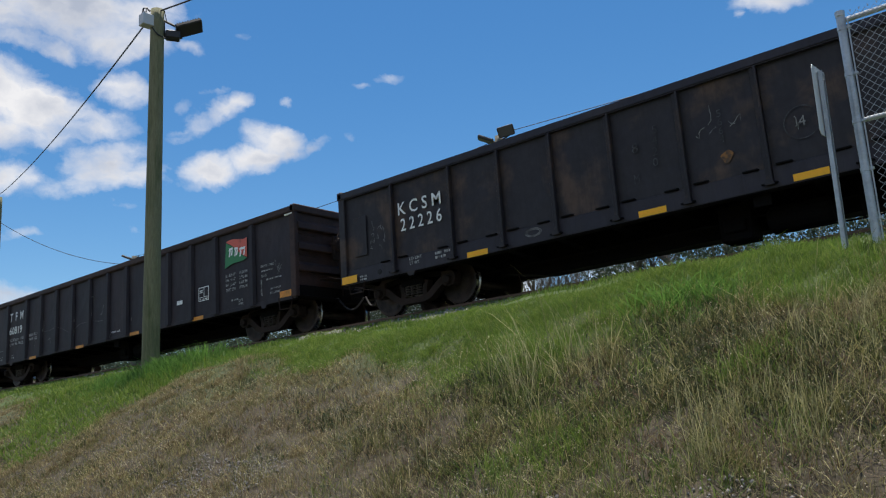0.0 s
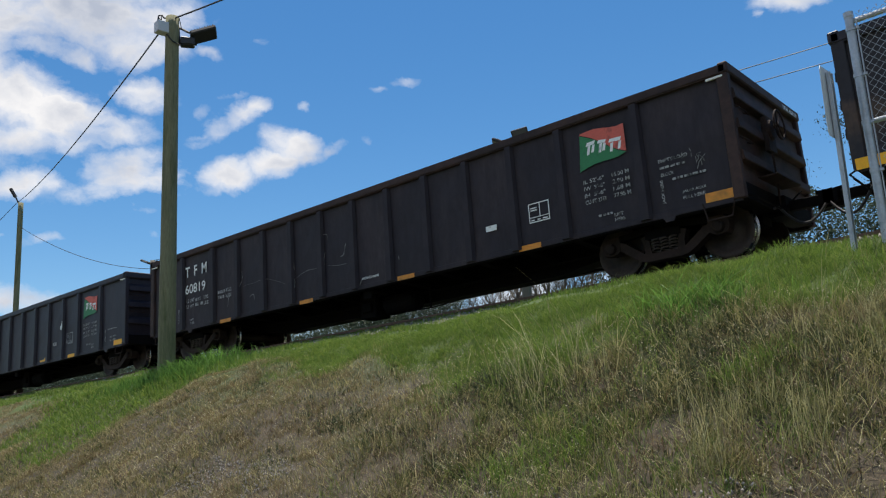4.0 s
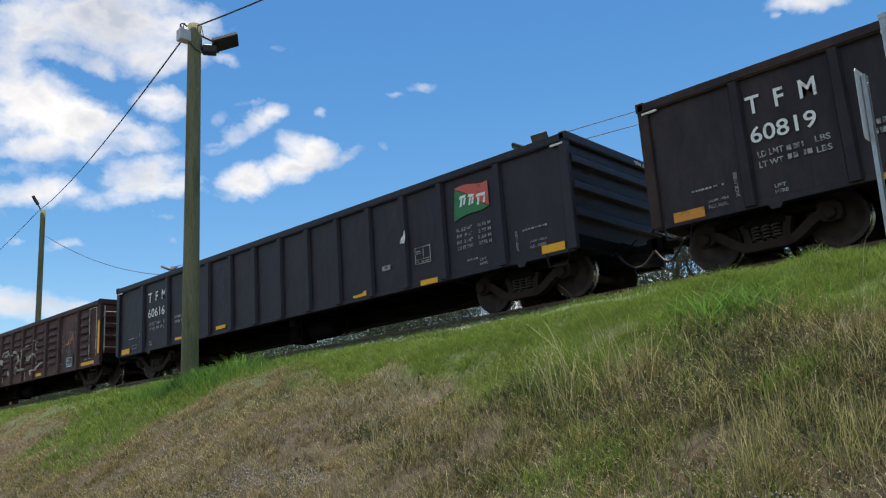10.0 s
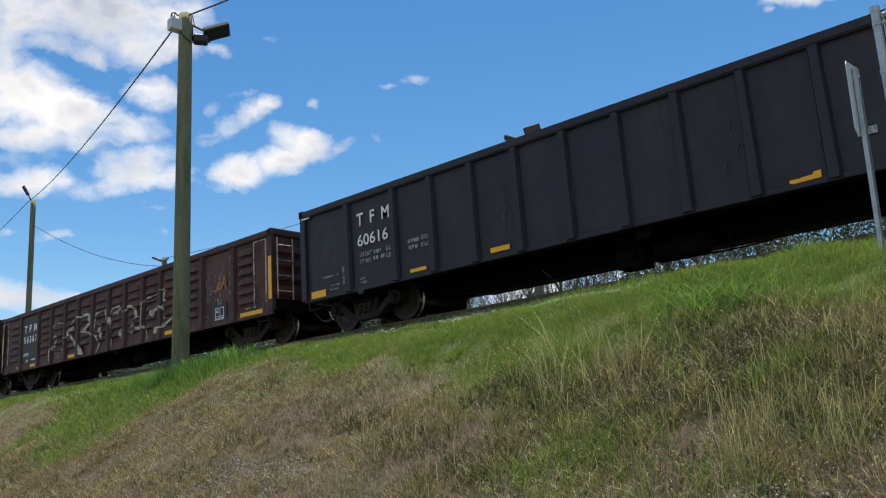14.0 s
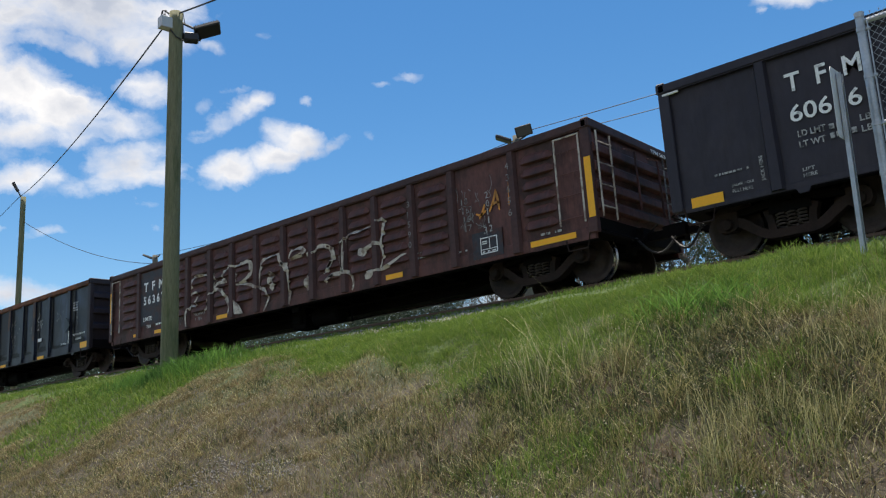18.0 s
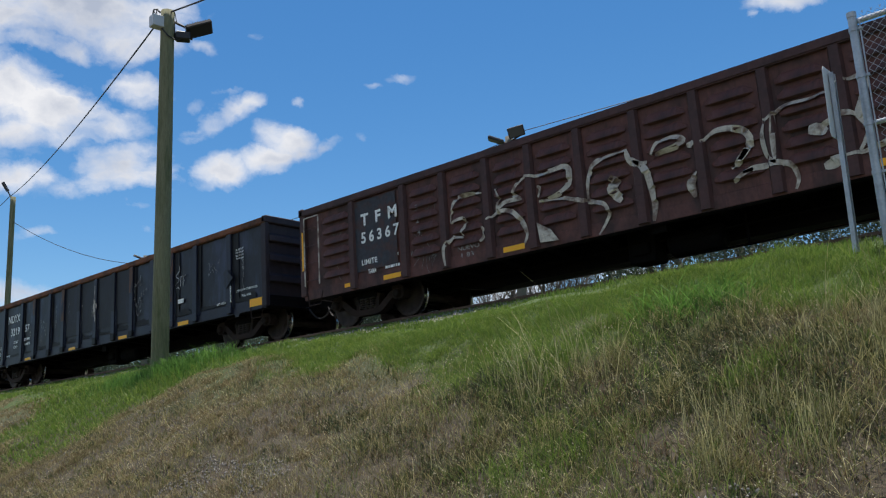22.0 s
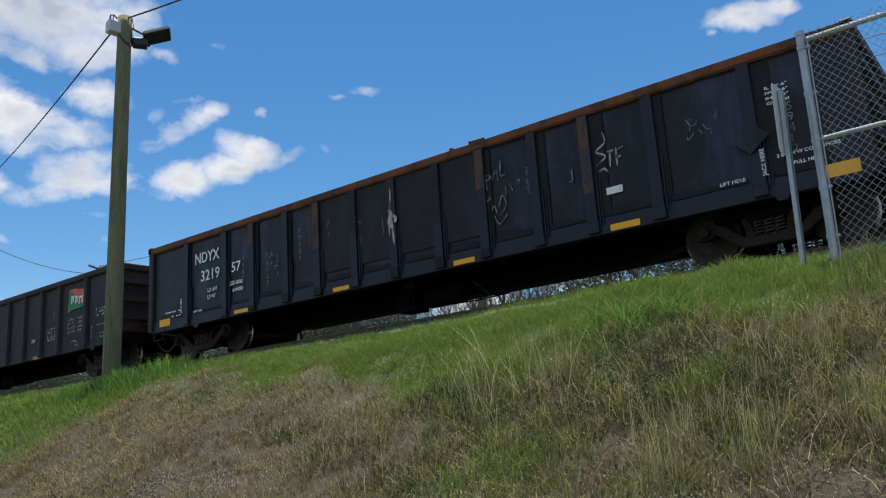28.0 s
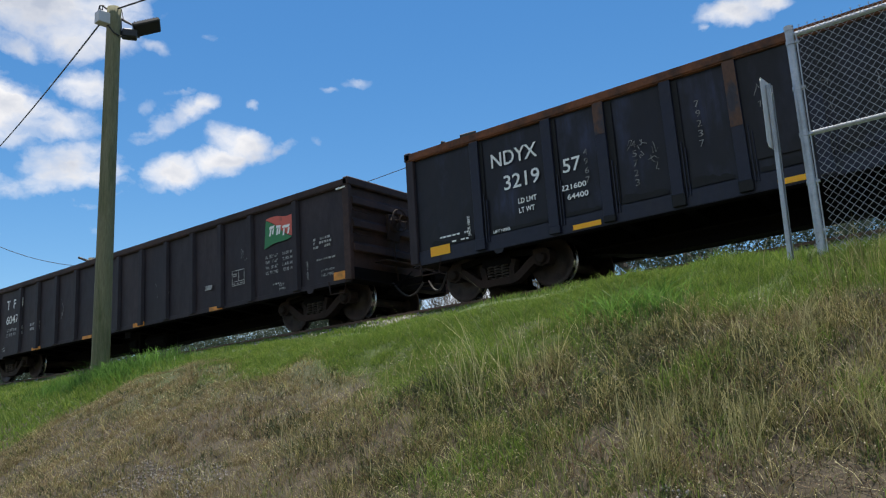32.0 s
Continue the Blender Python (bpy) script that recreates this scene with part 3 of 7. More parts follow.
def build_ground():
    xs = np.unique(np.concatenate([np.linspace(-900, -60, 15), np.linspace(-60, -24, 37), np.linspace(-24, 3, 200), np.linspace(3, 30, 28), np.linspace(30, 900, 15)]))
    ys = np.unique(np.concatenate([np.linspace(-900, -20, 10), np.linspace(-20, 1.6, 15), np.linspace(1.6, 10.4, 90), np.linspace(10.4, 30, 25), np.linspace(30, 900, 15)]))
    X, Y = np.meshgrid(xs, ys)
    Z = ground_z(X, Y)
    rough = np.array([noise.noise((x * 3.1, y * 3.1, 0)) for x, y in zip(X.ravel(), Y.ravel())]).reshape(X.shape)
    Z = Z + rough * 0.03 * (np.abs(X + 8) < 20) * (Y > 1) * (Y < 10.2)
    n, m = X.shape
    i = np.arange(n * m).reshape(n, m)
    quads = np.stack([i[:-1, :-1], i[:-1, 1:], i[1:, 1:], i[1:, :-1]], -1).reshape(-1, 4)
    me = fast_mesh("ground", np.stack([X, Y, Z], -1).reshape(-1, 3), quads, None, M_SOIL)
    me.polygons.foreach_set("use_smooth", [True] * len(me.polygons))
    return tagged(new("ground", me), "dry grassy railway embankment of bare soil and thatch", "ground", kind="structure")


build_ground()


# ---- the track ----
def build_track():
    tr = thing("railway_track", "rusty steel rails on dark wooden ties", "railway track", Matrix.Translation((0, CENTRE, RAIL_TOP)), kind="structure")
    for side in (-1, 1):
        bm = bmesh.new()
        y = side * 0.7525
        for w, z0, z1 in ((0.14, -0.172, -0.152), (0.018, -0.152, -0.045), (0.07, -0.045, 0.0)):
            block(bm, -130, 90, y - w / 2, y + w / 2, z0, z1)
        part("rail", bm, M_RAIL, tr, "rusty steel rail")
    tie = mesh_from("tie", box(-0.11, 0.11, -1.3, 1.3, -0.35, -0.178, 0.012), M_TIE)
    for i in range(240):
        part("tie", tie, None, tr, loc=Matrix.Translation((-90 + i * 0.53, random.uniform(-0.03, 0.03), random.uniform(-0.008, 0.0))) @ Matrix.Rotation(random.uniform(-0.02, 0.02), 4, "Z"))
    # ballast bed
    ys = np.array([-3.0, -2.5, -1.75, -1.4, 0.0, 1.4, 1.75, 2.6, 3.2])
    zs = np.array([-0.70, -0.55, -0.26, -0.24, -0.24, -0.24, -0.26, -0.55, -0.75])
    xs = np.linspace(-130, 90, 500)
    X, Y = np.meshgrid(xs, ys)
    Z = np.repeat(zs[:, None], len(xs), 1) + np.random.uniform(-0.02, 0.02, X.shape)
    n, m = X.shape
    i = np.arange(n * m).reshape(n, m)
    quads = np.stack([i[:-1, :-1], i[:-1, 1:], i[1:, 1:], i[1:, :-1]], -1).reshape(-1, 4)
    bed = new("ballast_bed", fast_mesh("ballast_bed", np.stack([X, Y + CENTRE, Z + RAIL_TOP], -1).reshape(-1, 3), quads, None, M_BALLAST))
    tagged(bed, "bed of grey crushed stone under the track", "ballast", kind="structure")


build_track()


def scatter_stones(name, label, count, xr, yr, size, lift, seed, mat):
    """Loose angular stones in one mesh."""
    rng = np.random.default_rng(seed)
    base = np.array([(1, 0, 0), (-1, 0, 0), (0, 1, 0), (0, -1, 0), (0, 0, 1), (0, 0, -1)], float)
    tri = np.array([(0, 2, 4), (2, 1, 4), (1, 3, 4), (3, 0, 4), (2, 0, 5), (1, 2, 5), (3, 1, 5), (0, 3, 5)])
    x, y = rng.uniform(*xr, count), rng.uniform(*yr, count)
    z = lift(x, y)
    s = rng.uniform(*size, (count, 1, 1)) * rng.uniform(0.6, 1.2, (count, 6, 3))
    a = rng.uniform(0, math.tau, count)
    v = base[None] * s
    c, sn = np.cos(a)[:, None], np.sin(a)[:, None]
    v = np.stack([v[..., 0] * c - v[..., 1] * sn, v[..., 0] * sn + v[..., 1] * c, v[..., 2]], -1) + np.stack([x, y, z], -1)[:, None]
    t = (tri[None] + (np.arange(count) * 6)[:, None, None]).reshape(-1, 3)
    return tagged(new(name, fast_mesh(name, v.reshape(-1, 3), None, t, mat)), label, "stones", kind="stuff")


def bed_z(x, y):
    return RAIL_TOP + np.interp(y - CENTRE, [-3.0, -2.5, -1.75, -1.4, 1.4], [-0.70, -0.55, -0.26, -0.24, -0.24]) + 0.01


scatter_stones("ballast_stones", "grey crushed stones on the track shoulder", 16000, (-45, 3), (CENTRE - 2.6, CENTRE + 1.4), (0.02, 0.045), bed_z, 3, M_BALLAST)


# ---- freight cars; each one's own space starts at its rear end, just under the rail heads, with the near side at -y ----
HALF = 1.50  # half the width over the side sheets


def wheelset_mesh():
    bm = bmesh.new()
    for side in (-1, 1):
        y = 0.7175 * side
        prof = [(0.0, 0.075), (0.09, 0.075), (0.13, 0.05), (0.19, 0.02), (0.30, 0.03), (0.345, 0.062), (0.395, 0.066), (0.418, 0.055), (0.424, -0.03), (0.452, -0.045), (0.45, -0.068), (0.39, -0.072), (0.345, -0.05), (0.28, -0.005), (0.15, 0.0), (0.09, -0.07)]
        lathe(bm, [(r, y + d * side) for r, d in prof], 32, [0, 0, 0, 0, 0, 0, 0, 1, 1, 0, 0, 0, 0, 0, 0])
    lathe(bm, [(0.0, -1.02), (0.07, -1.02), (0.075, -0.8), (0.085, -0.6), (0.08, 0.0), (0.085, 0.6), (0.075, 0.8), (0.07, 1.02), (0.0, 1.02)], 12)
    bmesh.ops.recalc_face_normals(bm, faces=bm.faces)
    me = mesh_from("wheelset", bm, M_WHEEL, M_TREAD)
    me.polygons.foreach_set("use_smooth", [True] * len(me.polygons))
    me.set_sharp_from_angle(angle=radians(35))
    return me


def chord(bm, pts, widths, y0, y1):
    """One smooth bar through points in x and z."""
    last, first = None, None
    for i, (x, z) in enumerate(pts):
        ax, az = pts[max(i - 1, 0)]
        cx, cz = pts[min(i + 1, len(pts) - 1)]
        d = Vector((cx - ax, cz - az)).normalized() * (widths[i] / 2 if isinstance(widths, (list, tuple)) else widths / 2)
        now = [bm.verts.new(c) for c in ((x - d.y, y0, z + d.x), (x + d.y, y0, z - d.x), (x + d.y, y1, z - d.x), (x - d.y, y1, z + d.x))]
        if last:
            for j in range(4):
                bm.faces.new((last[j], last[(j + 1) % 4], now[(j + 1) % 4], now[j]))
        else:
            bm.faces.new(now)
        last = now
    bm.faces.new(last[::-1])


def side_frame_mesh():
    bm = bmesh.new()
    low = []
    for x in np.linspace(-0.90, 0.90, 21):
        t = min(max((abs(x) - 0.27) / 0.56, 0.0), 1.0)
        low.append((x, 0.185 + 0.29 * t * t * (3 - 2 * t)))
    chord(bm, low, [0.115 + 0.035 * min(1, abs(x) / 0.9) for x, z in low], -0.10, 0.09)
    for s in (-1, 1):
        chord(bm, [(s * 0.27, 0.20), (s * 0.285, 0.38), (s * 0.33, 0.54)], [0.12, 0.10, 0.11], -0.08, 0.07)
        prism(bm, [(s * 0.74, 0.40), (s * 0.80, 0.34), (s * 1.02, 0.34), (s * 1.06, 0.42), (s * 1.06, 0.54), (s * 0.98, 0.61), (s * 0.74, 0.62)][::s], -0.11, 0.09)
    bmesh.ops.recalc_face_normals(bm, faces=bm.faces)
    me = mesh_from("side_frame", bm, M_TRUCK)
    return me


def upper_chord_mesh():
    bm = bmesh.new()
    xs = np.linspace(-1.0, 1.0, 17)
    chord(bm, [(x, 0.575 + 0.085 * math.cos(x * 1.5) ** 2) for x in xs], 0.10, -0.05, 0.06)
    chord(bm, [(-0.29, 0.535), (0.29, 0.535)], 0.12, -0.11, 0.0)
    bmesh.ops.recalc_face_normals(bm, faces=bm.faces)
    # its near-black colour paints in the shadow that the side sill throws
    return mesh_from("upper_chord", bm, M_UNDER)


def spring_mesh():
    bm = bmesh.new()
    turns = 4
    tube(bm, [(math.cos(a) * 0.062, math.sin(a) * 0.062, 0.275 + 0.2 * a / (math.tau * turns)) for a in np.linspace(0, math.tau * turns, turns * 9 + 1)], 0.015, 5)
    return mesh_from("spring", bm, M_SPRING)


def cap_mesh():
    bm = bmesh.new()
    lathe(bm, [(0.0, -0.10), (0.06, -0.10), (0.085, -0.085), (0.095, 0.0), (0.12, 0.005), (0.12, 0.04)], 14)
    bmesh.ops.recalc_face_normals(bm, faces=bm.faces)
    return mesh_from("bearing_cap", bm, M_TRUCK)


WHEELSET, SIDE_FRAME, UPPER_CHORD, SPRING, CAP = wheelset_mesh(), side_frame_mesh(), upper_chord_mesh(), spring_mesh(), cap_mesh()
WHEELS = []


def truck(car, x):
    bm = bmesh.new()
    prism(bm, [(-0.27, 0.47), (0.27, 0.47), (0.24, 0.62), (-0.24, 0.62)], -1.06, 1.06)
    prism(bm, [(-0.23, 0.60), (0.23, 0.60), (0.2, 0.72), (-0.2, 0.72)], -0.35, 0.35)
    t = part("truck", bm, M_UNDER, car, "two-axle cast steel truck", (x, 0, LIFT))
    for side in (-1, 1):
        part("side_frame", SIDE_FRAME, None, t, loc=(0, side * 0.99, 0))
        part("upper_chord", UPPER_CHORD, None, t, "upper chord of the truck, darkened for shade", loc=(0, side * 0.99, 0))
        for k in (-1, 0, 1):
            part("spring", SPRING, None, t, loc=(k * 0.145, side * 1.05, -0.01))
        for s in (-1, 1):
            part("bearing_cap", CAP, None, t, loc=Matrix.Translation((s * 0.9, side * 1.09, 0.44)) @ Matrix.Rotation(0 if side < 0 else math.pi, 4, "Z"))
    for s in (-1, 1):
        b = bmesh.new()
        block(b, s * 0.42 - 0.04, s * 0.42 + 0.04, -0.85, 0.85, 0.28, 0.36, 0.01)
        for side in (-1, 1):
            block(b, s * 0.46 - 0.03, s * 0.46 + 0.05, side * 0.72 - 0.06, side * 0.72 + 0.06, 0.2, 0.52, 0.01)
        part("brake_beam", b, M_UNDER, t)
        w = part("wheelset", WHEELSET, None, t, loc=(s * 0.9, 0, 0.425))
        WHEELS.append((w, s * 0.9))
    return t


def coupler(car, x, s):
    """Draft gear and knuckle that reach out from the end at x towards s."""
    bm = bmesh.new()
    block(bm, x, x + s * 0.62, -0.07, 0.07, 0.80, 0.95, 0.01)
    block(bm, x - s * 0.1, x + s * 0.18, -0.22, 0.22, 0.72, 1.03, 0.015)
    prism(bm, [(x + s * 0.58, 0.72), (x + s * 0.80, 0.74), (x + s * 0.80, 1.0), (x + s * 0.58, 1.02)][::s], -0.05, 0.17)
    prism(bm, [(x + s * 0.70, 0.76), (x + s * 0.90, 0.78), (x + s * 0.90, 0.97), (x + s * 0.70, 0.99)][::s], -0.17, -0.03)
    bmesh.ops.recalc_face_normals(bm, faces=bm.faces)
    part("coupler", bm, M_UNDER, car, "grimy knuckle coupler")
    b = bmesh.new()
    pts = [(x + s * 0.05, -0.42, 0.80)] + [(x + s * (0.12 + 0.62 * k / 8), -0.40 + 0.2 * k / 8, 0.82 - 0.30 * math.sin(math.pi * k / 8.5)) for k in range(9)]
    tube(b, pts, 0.022, 7)
    part("air_hose", b, M_CABLE, car, "black rubber air hose")
    c = bmesh.new()
    tube(c, [(x + s * 0.04, -1.38, 0.86), (x + s * 0.16, -1.38, 0.80), (x + s * 0.16, -0.30, 0.78), (x + s * 0.40, -0.12, 1.05)], 0.014, 5)
    part("uncoupling_lever", c, M_UNDER, car)


def grab(car, pts, r=0.012, mat=None, name="grab_iron", label=""):
    bm = bmesh.new()
    tube(bm, pts, r, 5)
    return part(name, bm, mat or M_UNDER, car, label)


def stripe(car, x0, x1, z0, z1, mat, y=-HALF - 0.012, name="reflector", label=""):
    bm = bmesh.new()
    block(bm, x0, x1, y - 0.003, y, z0, z1)
    return part(name, bm, mat, car, label)


def rib_mesh(kind, z0, z1):
    bm = bmesh.new()
    if kind == "hat":       # flat-faced pressed post, wider at its foot
        d, w = 0.065, 0.058
        prof = [(-w - 0.03, 0), (-w, -d), (w, -d), (w + 0.03, 0)]
        for (a, b, c) in ((z0, z1, 1.0),):
            lo = [bm.verts.new((x * 1.18, y * 1.1, a)) for x, y in prof]
            hi = [bm.verts.new((x, y, b)) for x, y in prof]
            for i in range(3):
                bm.faces.new((lo[i], lo[i + 1], hi[i + 1], hi[i]))
            bm.faces.new(lo[::-1])
            bm.faces.new(hi)
    elif kind == "fin":     # thin plate post that widens upwards, with a foot bracket
        for (x0, x1, y, a, b) in ((-0.05, 0.05, -0.03, z0, z1), (0.02, 0.05, -0.085, z0 + 0.02, z1)):
            block(bm, x0, x1, y, 0.0, a, b, 0.004)
        prism(bm, [(-0.06, z0 - 0.02), (0.07, z0 - 0.02), (0.05, z0 + 0.06), (-0.04, z0 + 0.06)], -0.095, 0)
    else:                   # channel post with two flanges
        block(bm, -0.10, 0.075, -0.06, 0.0, z0 + 0.06, z1, 0.006)
        block(bm, 0.105, 0.125, -0.035, 0.0, z0 + 0.12, z0 + 0.95, 0.003)
        block(bm, 0.155, 0.17, -0.03, 0.0, z0 + 0.12, z0 + 0.85, 0.003)
    bmesh.ops.recalc_face_normals(bm, faces=bm.faces)
    return bm


def corrugation_mesh(w):
    """A pressed bulge that tapers to its ends, flatter above than below."""
    bm = bmesh.new()
    rows = []
    for t in np.linspace(0, 1, 7):
        x = -w / 2 + w * t
        k = min(1.0, 6 * t, 6 * (1 - t))
        rows.append([bm.verts.new((x, -0.070 * k * d, h * (0.4 + 0.6 * k))) for d, h in ((0, 0.115), (0.45, 0.07), (0.93, -0.01), (1, -0.04), (0, -0.058))])
    for a, b in zip(rows, rows[1:]):
        for i in range(4):
            bm.faces.new((a[i], b[i], b[i + 1], a[i + 1]))
    bmesh.ops.recalc_face_normals(bm, faces=bm.faces)
    me = mesh_from("corrugation", bm, M_BROWN)
    return me


def gondola(label, x0, length, top, paint, rim, ribs, rib_kind, sill, end_ribs, rim_out=0.075, lo=0.80, sill_paint=None, post_paint=None, corner_paint=None):
    """An open-top gondola car. Parts in its own space; sill: the height to which the side's lower band reaches."""
    car = thing("gondola_car", label, "freight car", Matrix.Translation((x0 + TRAIN[0][1], CENTRE, CAR_BASE)), "cars of the train")
    for s in (-1, 1):
        bm = bmesh.new()
        # side sheet with slight waves between the posts
        n, m = 60, 6
        grid = [[bm.verts.new((length * i / n, s * (HALF - 0.014 + 0.014 * noise.noise((i * 0.55, k * 1.1, x0))), lo + (top - 0.04 - lo) * k / m)) for i in range(n + 1)] for k in range(m + 1)]
        inner = [[bm.verts.new((length * i / n, s * (HALF - 0.035), lo + (top - 0.04 - lo) * k / m)) for i in (0, n)] for k in (0, m)]
        for k in range(m):
            for i in range(n):
                bm.faces.new((grid[k][i], grid[k][i + 1], grid[k + 1][i + 1], grid[k + 1][i]))
        bm.faces.new((inner[0][0], inner[0][1], inner[1][1], inner[1][0]))
        bmesh.ops.recalc_face_normals(bm, faces=bm.faces)
        part("side_sheet", bm, paint, car)
        # rim of the side
        bm = bmesh.new()
        y = s * HALF
        prism(bm, [(-0.06, top - 0.15), (length + 0.06, top - 0.15), (length + 0.06, top), (-0.06, top)], y - s * 0.07, y + s * rim_out)
        bmesh.ops.recalc_face_normals(bm, faces=bm.faces)
        bmesh.ops.bevel(bm, geom=bm.edges[:], offset=0.02, segments=2, affect="EDGES")
        part("top_rim", bm, rim, car)
        # lower band
        bm = box(0.0, length, min(s * (HALF - 0.06), s * (HALF + 0.006)), max(s * (HALF - 0.06), s * (HALF + 0.006)), lo - 0.03, sill, 0.006)
        part("side_sill", bm, sill_paint or paint, car)
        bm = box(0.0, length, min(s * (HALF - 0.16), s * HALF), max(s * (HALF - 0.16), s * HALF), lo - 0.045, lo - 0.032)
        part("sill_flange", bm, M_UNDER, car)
    post = mesh_from("post", rib_mesh(rib_kind, lo if rib_kind != "fin" else lo + 0.03, top - 0.15), post_paint or paint)
    for x in ribs:
        for s in (-1, 1):
            part("post", post, None, car, loc=Matrix.Translation((x, s * HALF, 0)) @ Matrix.Rotation(0 if s < 0 else math.pi, 4, "Z"))
    # ends
    for x, s in ((0.0, -1), (length, 1)):
        bm = box(min(x, x - s * 0.03), max(x, x - s * 0.03), -HALF, HALF, 1.06, top - 0.04)
        part("end_sheet", bm, corner_paint or paint, car)
        bm = box(min(x - s * 0.06, x + s * 0.09), max(x - s * 0.06, x + s * 0.09), -HALF - rim_out, HALF + rim_out, top - 0.14, top + 0.028, 0.02)
        part("top_rim", bm, corner_paint or rim, car)
        for z in end_ribs:
            b = bmesh.new()
            v = [(0.0, z - 0.11), (0.10, z - 0.095), (0.11, z - 0.08), (0.10, z + 0.035), (0.0, z + 0.12)]
            prism(b, [(x + s * d, zz) for d, zz in v][::s], -HALF + 0.04, HALF - 0.04)
            bmesh.ops.recalc_face_normals(b, faces=b.faces)
            part("end_rib", b, corner_paint or paint, car)
        for side in (-1, 1):
            b = box(min(x - s * 0.10, x + s * 0.07), max(x - s * 0.10, x + s * 0.07), side * HALF - 0.055, side * HALF + 0.055, 0.80, top - 0.14, 0.012)
            part("corner_post", b, corner_paint or post_paint or paint, car)
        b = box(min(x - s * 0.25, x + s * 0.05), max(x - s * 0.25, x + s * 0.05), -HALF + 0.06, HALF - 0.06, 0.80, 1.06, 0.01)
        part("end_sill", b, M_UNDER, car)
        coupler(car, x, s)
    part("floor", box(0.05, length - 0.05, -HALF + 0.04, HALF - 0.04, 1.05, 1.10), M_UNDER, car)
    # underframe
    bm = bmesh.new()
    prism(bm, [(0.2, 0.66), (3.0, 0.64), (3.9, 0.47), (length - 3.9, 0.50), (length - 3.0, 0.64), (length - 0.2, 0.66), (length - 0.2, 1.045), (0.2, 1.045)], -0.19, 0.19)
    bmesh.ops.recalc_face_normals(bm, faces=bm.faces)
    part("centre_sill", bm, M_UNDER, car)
    for x in [1.45] + [2.9 + 1.02 * k for k in range(11) if 2.9 + 1.02 * k < length - 2.5] + [length - 1.45]:
        b = bmesh.new()
        deep = 0.74 if x not in (1.45, length - 1.45) else 0.70
        for s in (-1, 1):
            pts = [(s * 0.19, deep - 0.04), (s * (HALF - 0.04), 0.80), (s * (HALF - 0.04), 1.04), (s * 0.19, 1.04)]
            a = [b.verts.new((x - 0.08, y, z)) for y, z in pts]
            c = [b.verts.new((x + 0.08, y, z)) for y, z in pts]
            b.faces.new(a)
            b.faces.new(c[::-1])
            for i in range(4):
                b.faces.new((a[i], a[(i + 1) % 4], c[(i + 1) % 4], c[i]))
        bmesh.ops.recalc_face_normals(b, faces=b.faces)
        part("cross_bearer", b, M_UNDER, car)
    b = bmesh.new()
    lathe(b, [(0.0, -0.45), (0.16, -0.45), (0.21, -0.40), (0.21, 0.40), (0.16, 0.45), (0.0, 0.45)], 14)
    turned(b, Matrix.Translation((length * 0.525, -0.55, 0.52)) @ Matrix.Rotation(math.pi / 2, 4, "Z"))
    part("air_reservoir", b, M_UNDER, car, "round air brake tank")
    b = box(length * 0.455, length * 0.485, -0.75, -0.3, 0.30, 0.86, 0.02)
    block(b, length * 0.46, length * 0.48, -0.82, -0.70, 0.42, 0.62, 0.02)
    part("brake_valve", b, M_UNDER, car)
    b = bmesh.new()
    tube(b, [(length * 0.575, -0.60, 0.80), (length * 0.575, -0.60, 0.30)], 0.022, 6)
    tube(b, [(length * 0.53, -0.60, 0.32), (length * 0.575, -0.60, 0.30), (length * 0.615, -0.60, 0.33)], 0.014, 5)
    part("rod_hanger", b, M_UNDER, car, "dark brake rod hanger")
    part("release_handle", box(length * 0.50, length * 0.515, -1.32, -1.28, 0.60, 0.86, 0.004), M_UNDER, car)
    b = bmesh.new()
    tube(b, [(2.4, -0.5, 0.66), (length * 0.5, -0.62, 0.62), (length - 2.4, -0.5, 0.66)], 0.018, 5)
    part("brake_rod", b, M_UNDER, car)
    for x in (1.45, length - 1.45):
        truck(car, x)
        for d in (-0.34, 0.34):
            b = bmesh.new()
            prism(b, [(x + d - 0.12, lo), (x + d + 0.12, lo), (x + d + 0.06, 0.70), (x + d - 0.06, 0.70)], -HALF - 0.004, -HALF + 0.03)
            bmesh.ops.recalc_face_normals(b, faces=b.faces)
            part("jacking_pad", b, paint, car) if d > 0 else b.free()
    if rib_kind == "hat" and paint is not M_BROWN:
        for z in (1.70, 2.17):
            grab(car, [(length + 0.01, -HALF + 0.10, z + 0.05), (length + 0.10, -HALF + 0.12, z), (length + 0.10, -HALF + 0.52, z - 0.01), (length + 0.01, -HALF + 0.54, z + 0.04)], 0.012, M_TRUCK)
        for x, s in ((0.0, 1), (length, -1)):
            # white strip stands in for bright sky through the gap below the rim
            part("corner_gap", box(min(x, x + s * 0.26), max(x, x + s * 0.26), -HALF - 0.06, -HALF - 0.03, top - 0.19, top - 0.155, 0.006), M_WHITE, car, "short white strip painting in the bright corner gap")
    # steps and grab irons at the near corners
    for x, s in ((0.0, 1), (length, -1)):
        grab(car, [(x + s * 0.10, -HALF, 0.85), (x + s * 0.16, -HALF - 0.02, 0.58), (x + s * 0.52, -HALF - 0.02, 0.58), (x + s * 0.58, -HALF, 0.85)], 0.017, M_TRUCK, "sill_step", "bent steel corner step")
    return car


SIDE_POSTS = [1.47] + [2.85 + 1.023 * k for k in range(11)] + [14.50]  # of the three alike black cars

Y_PAINT = -HALF - 0.012


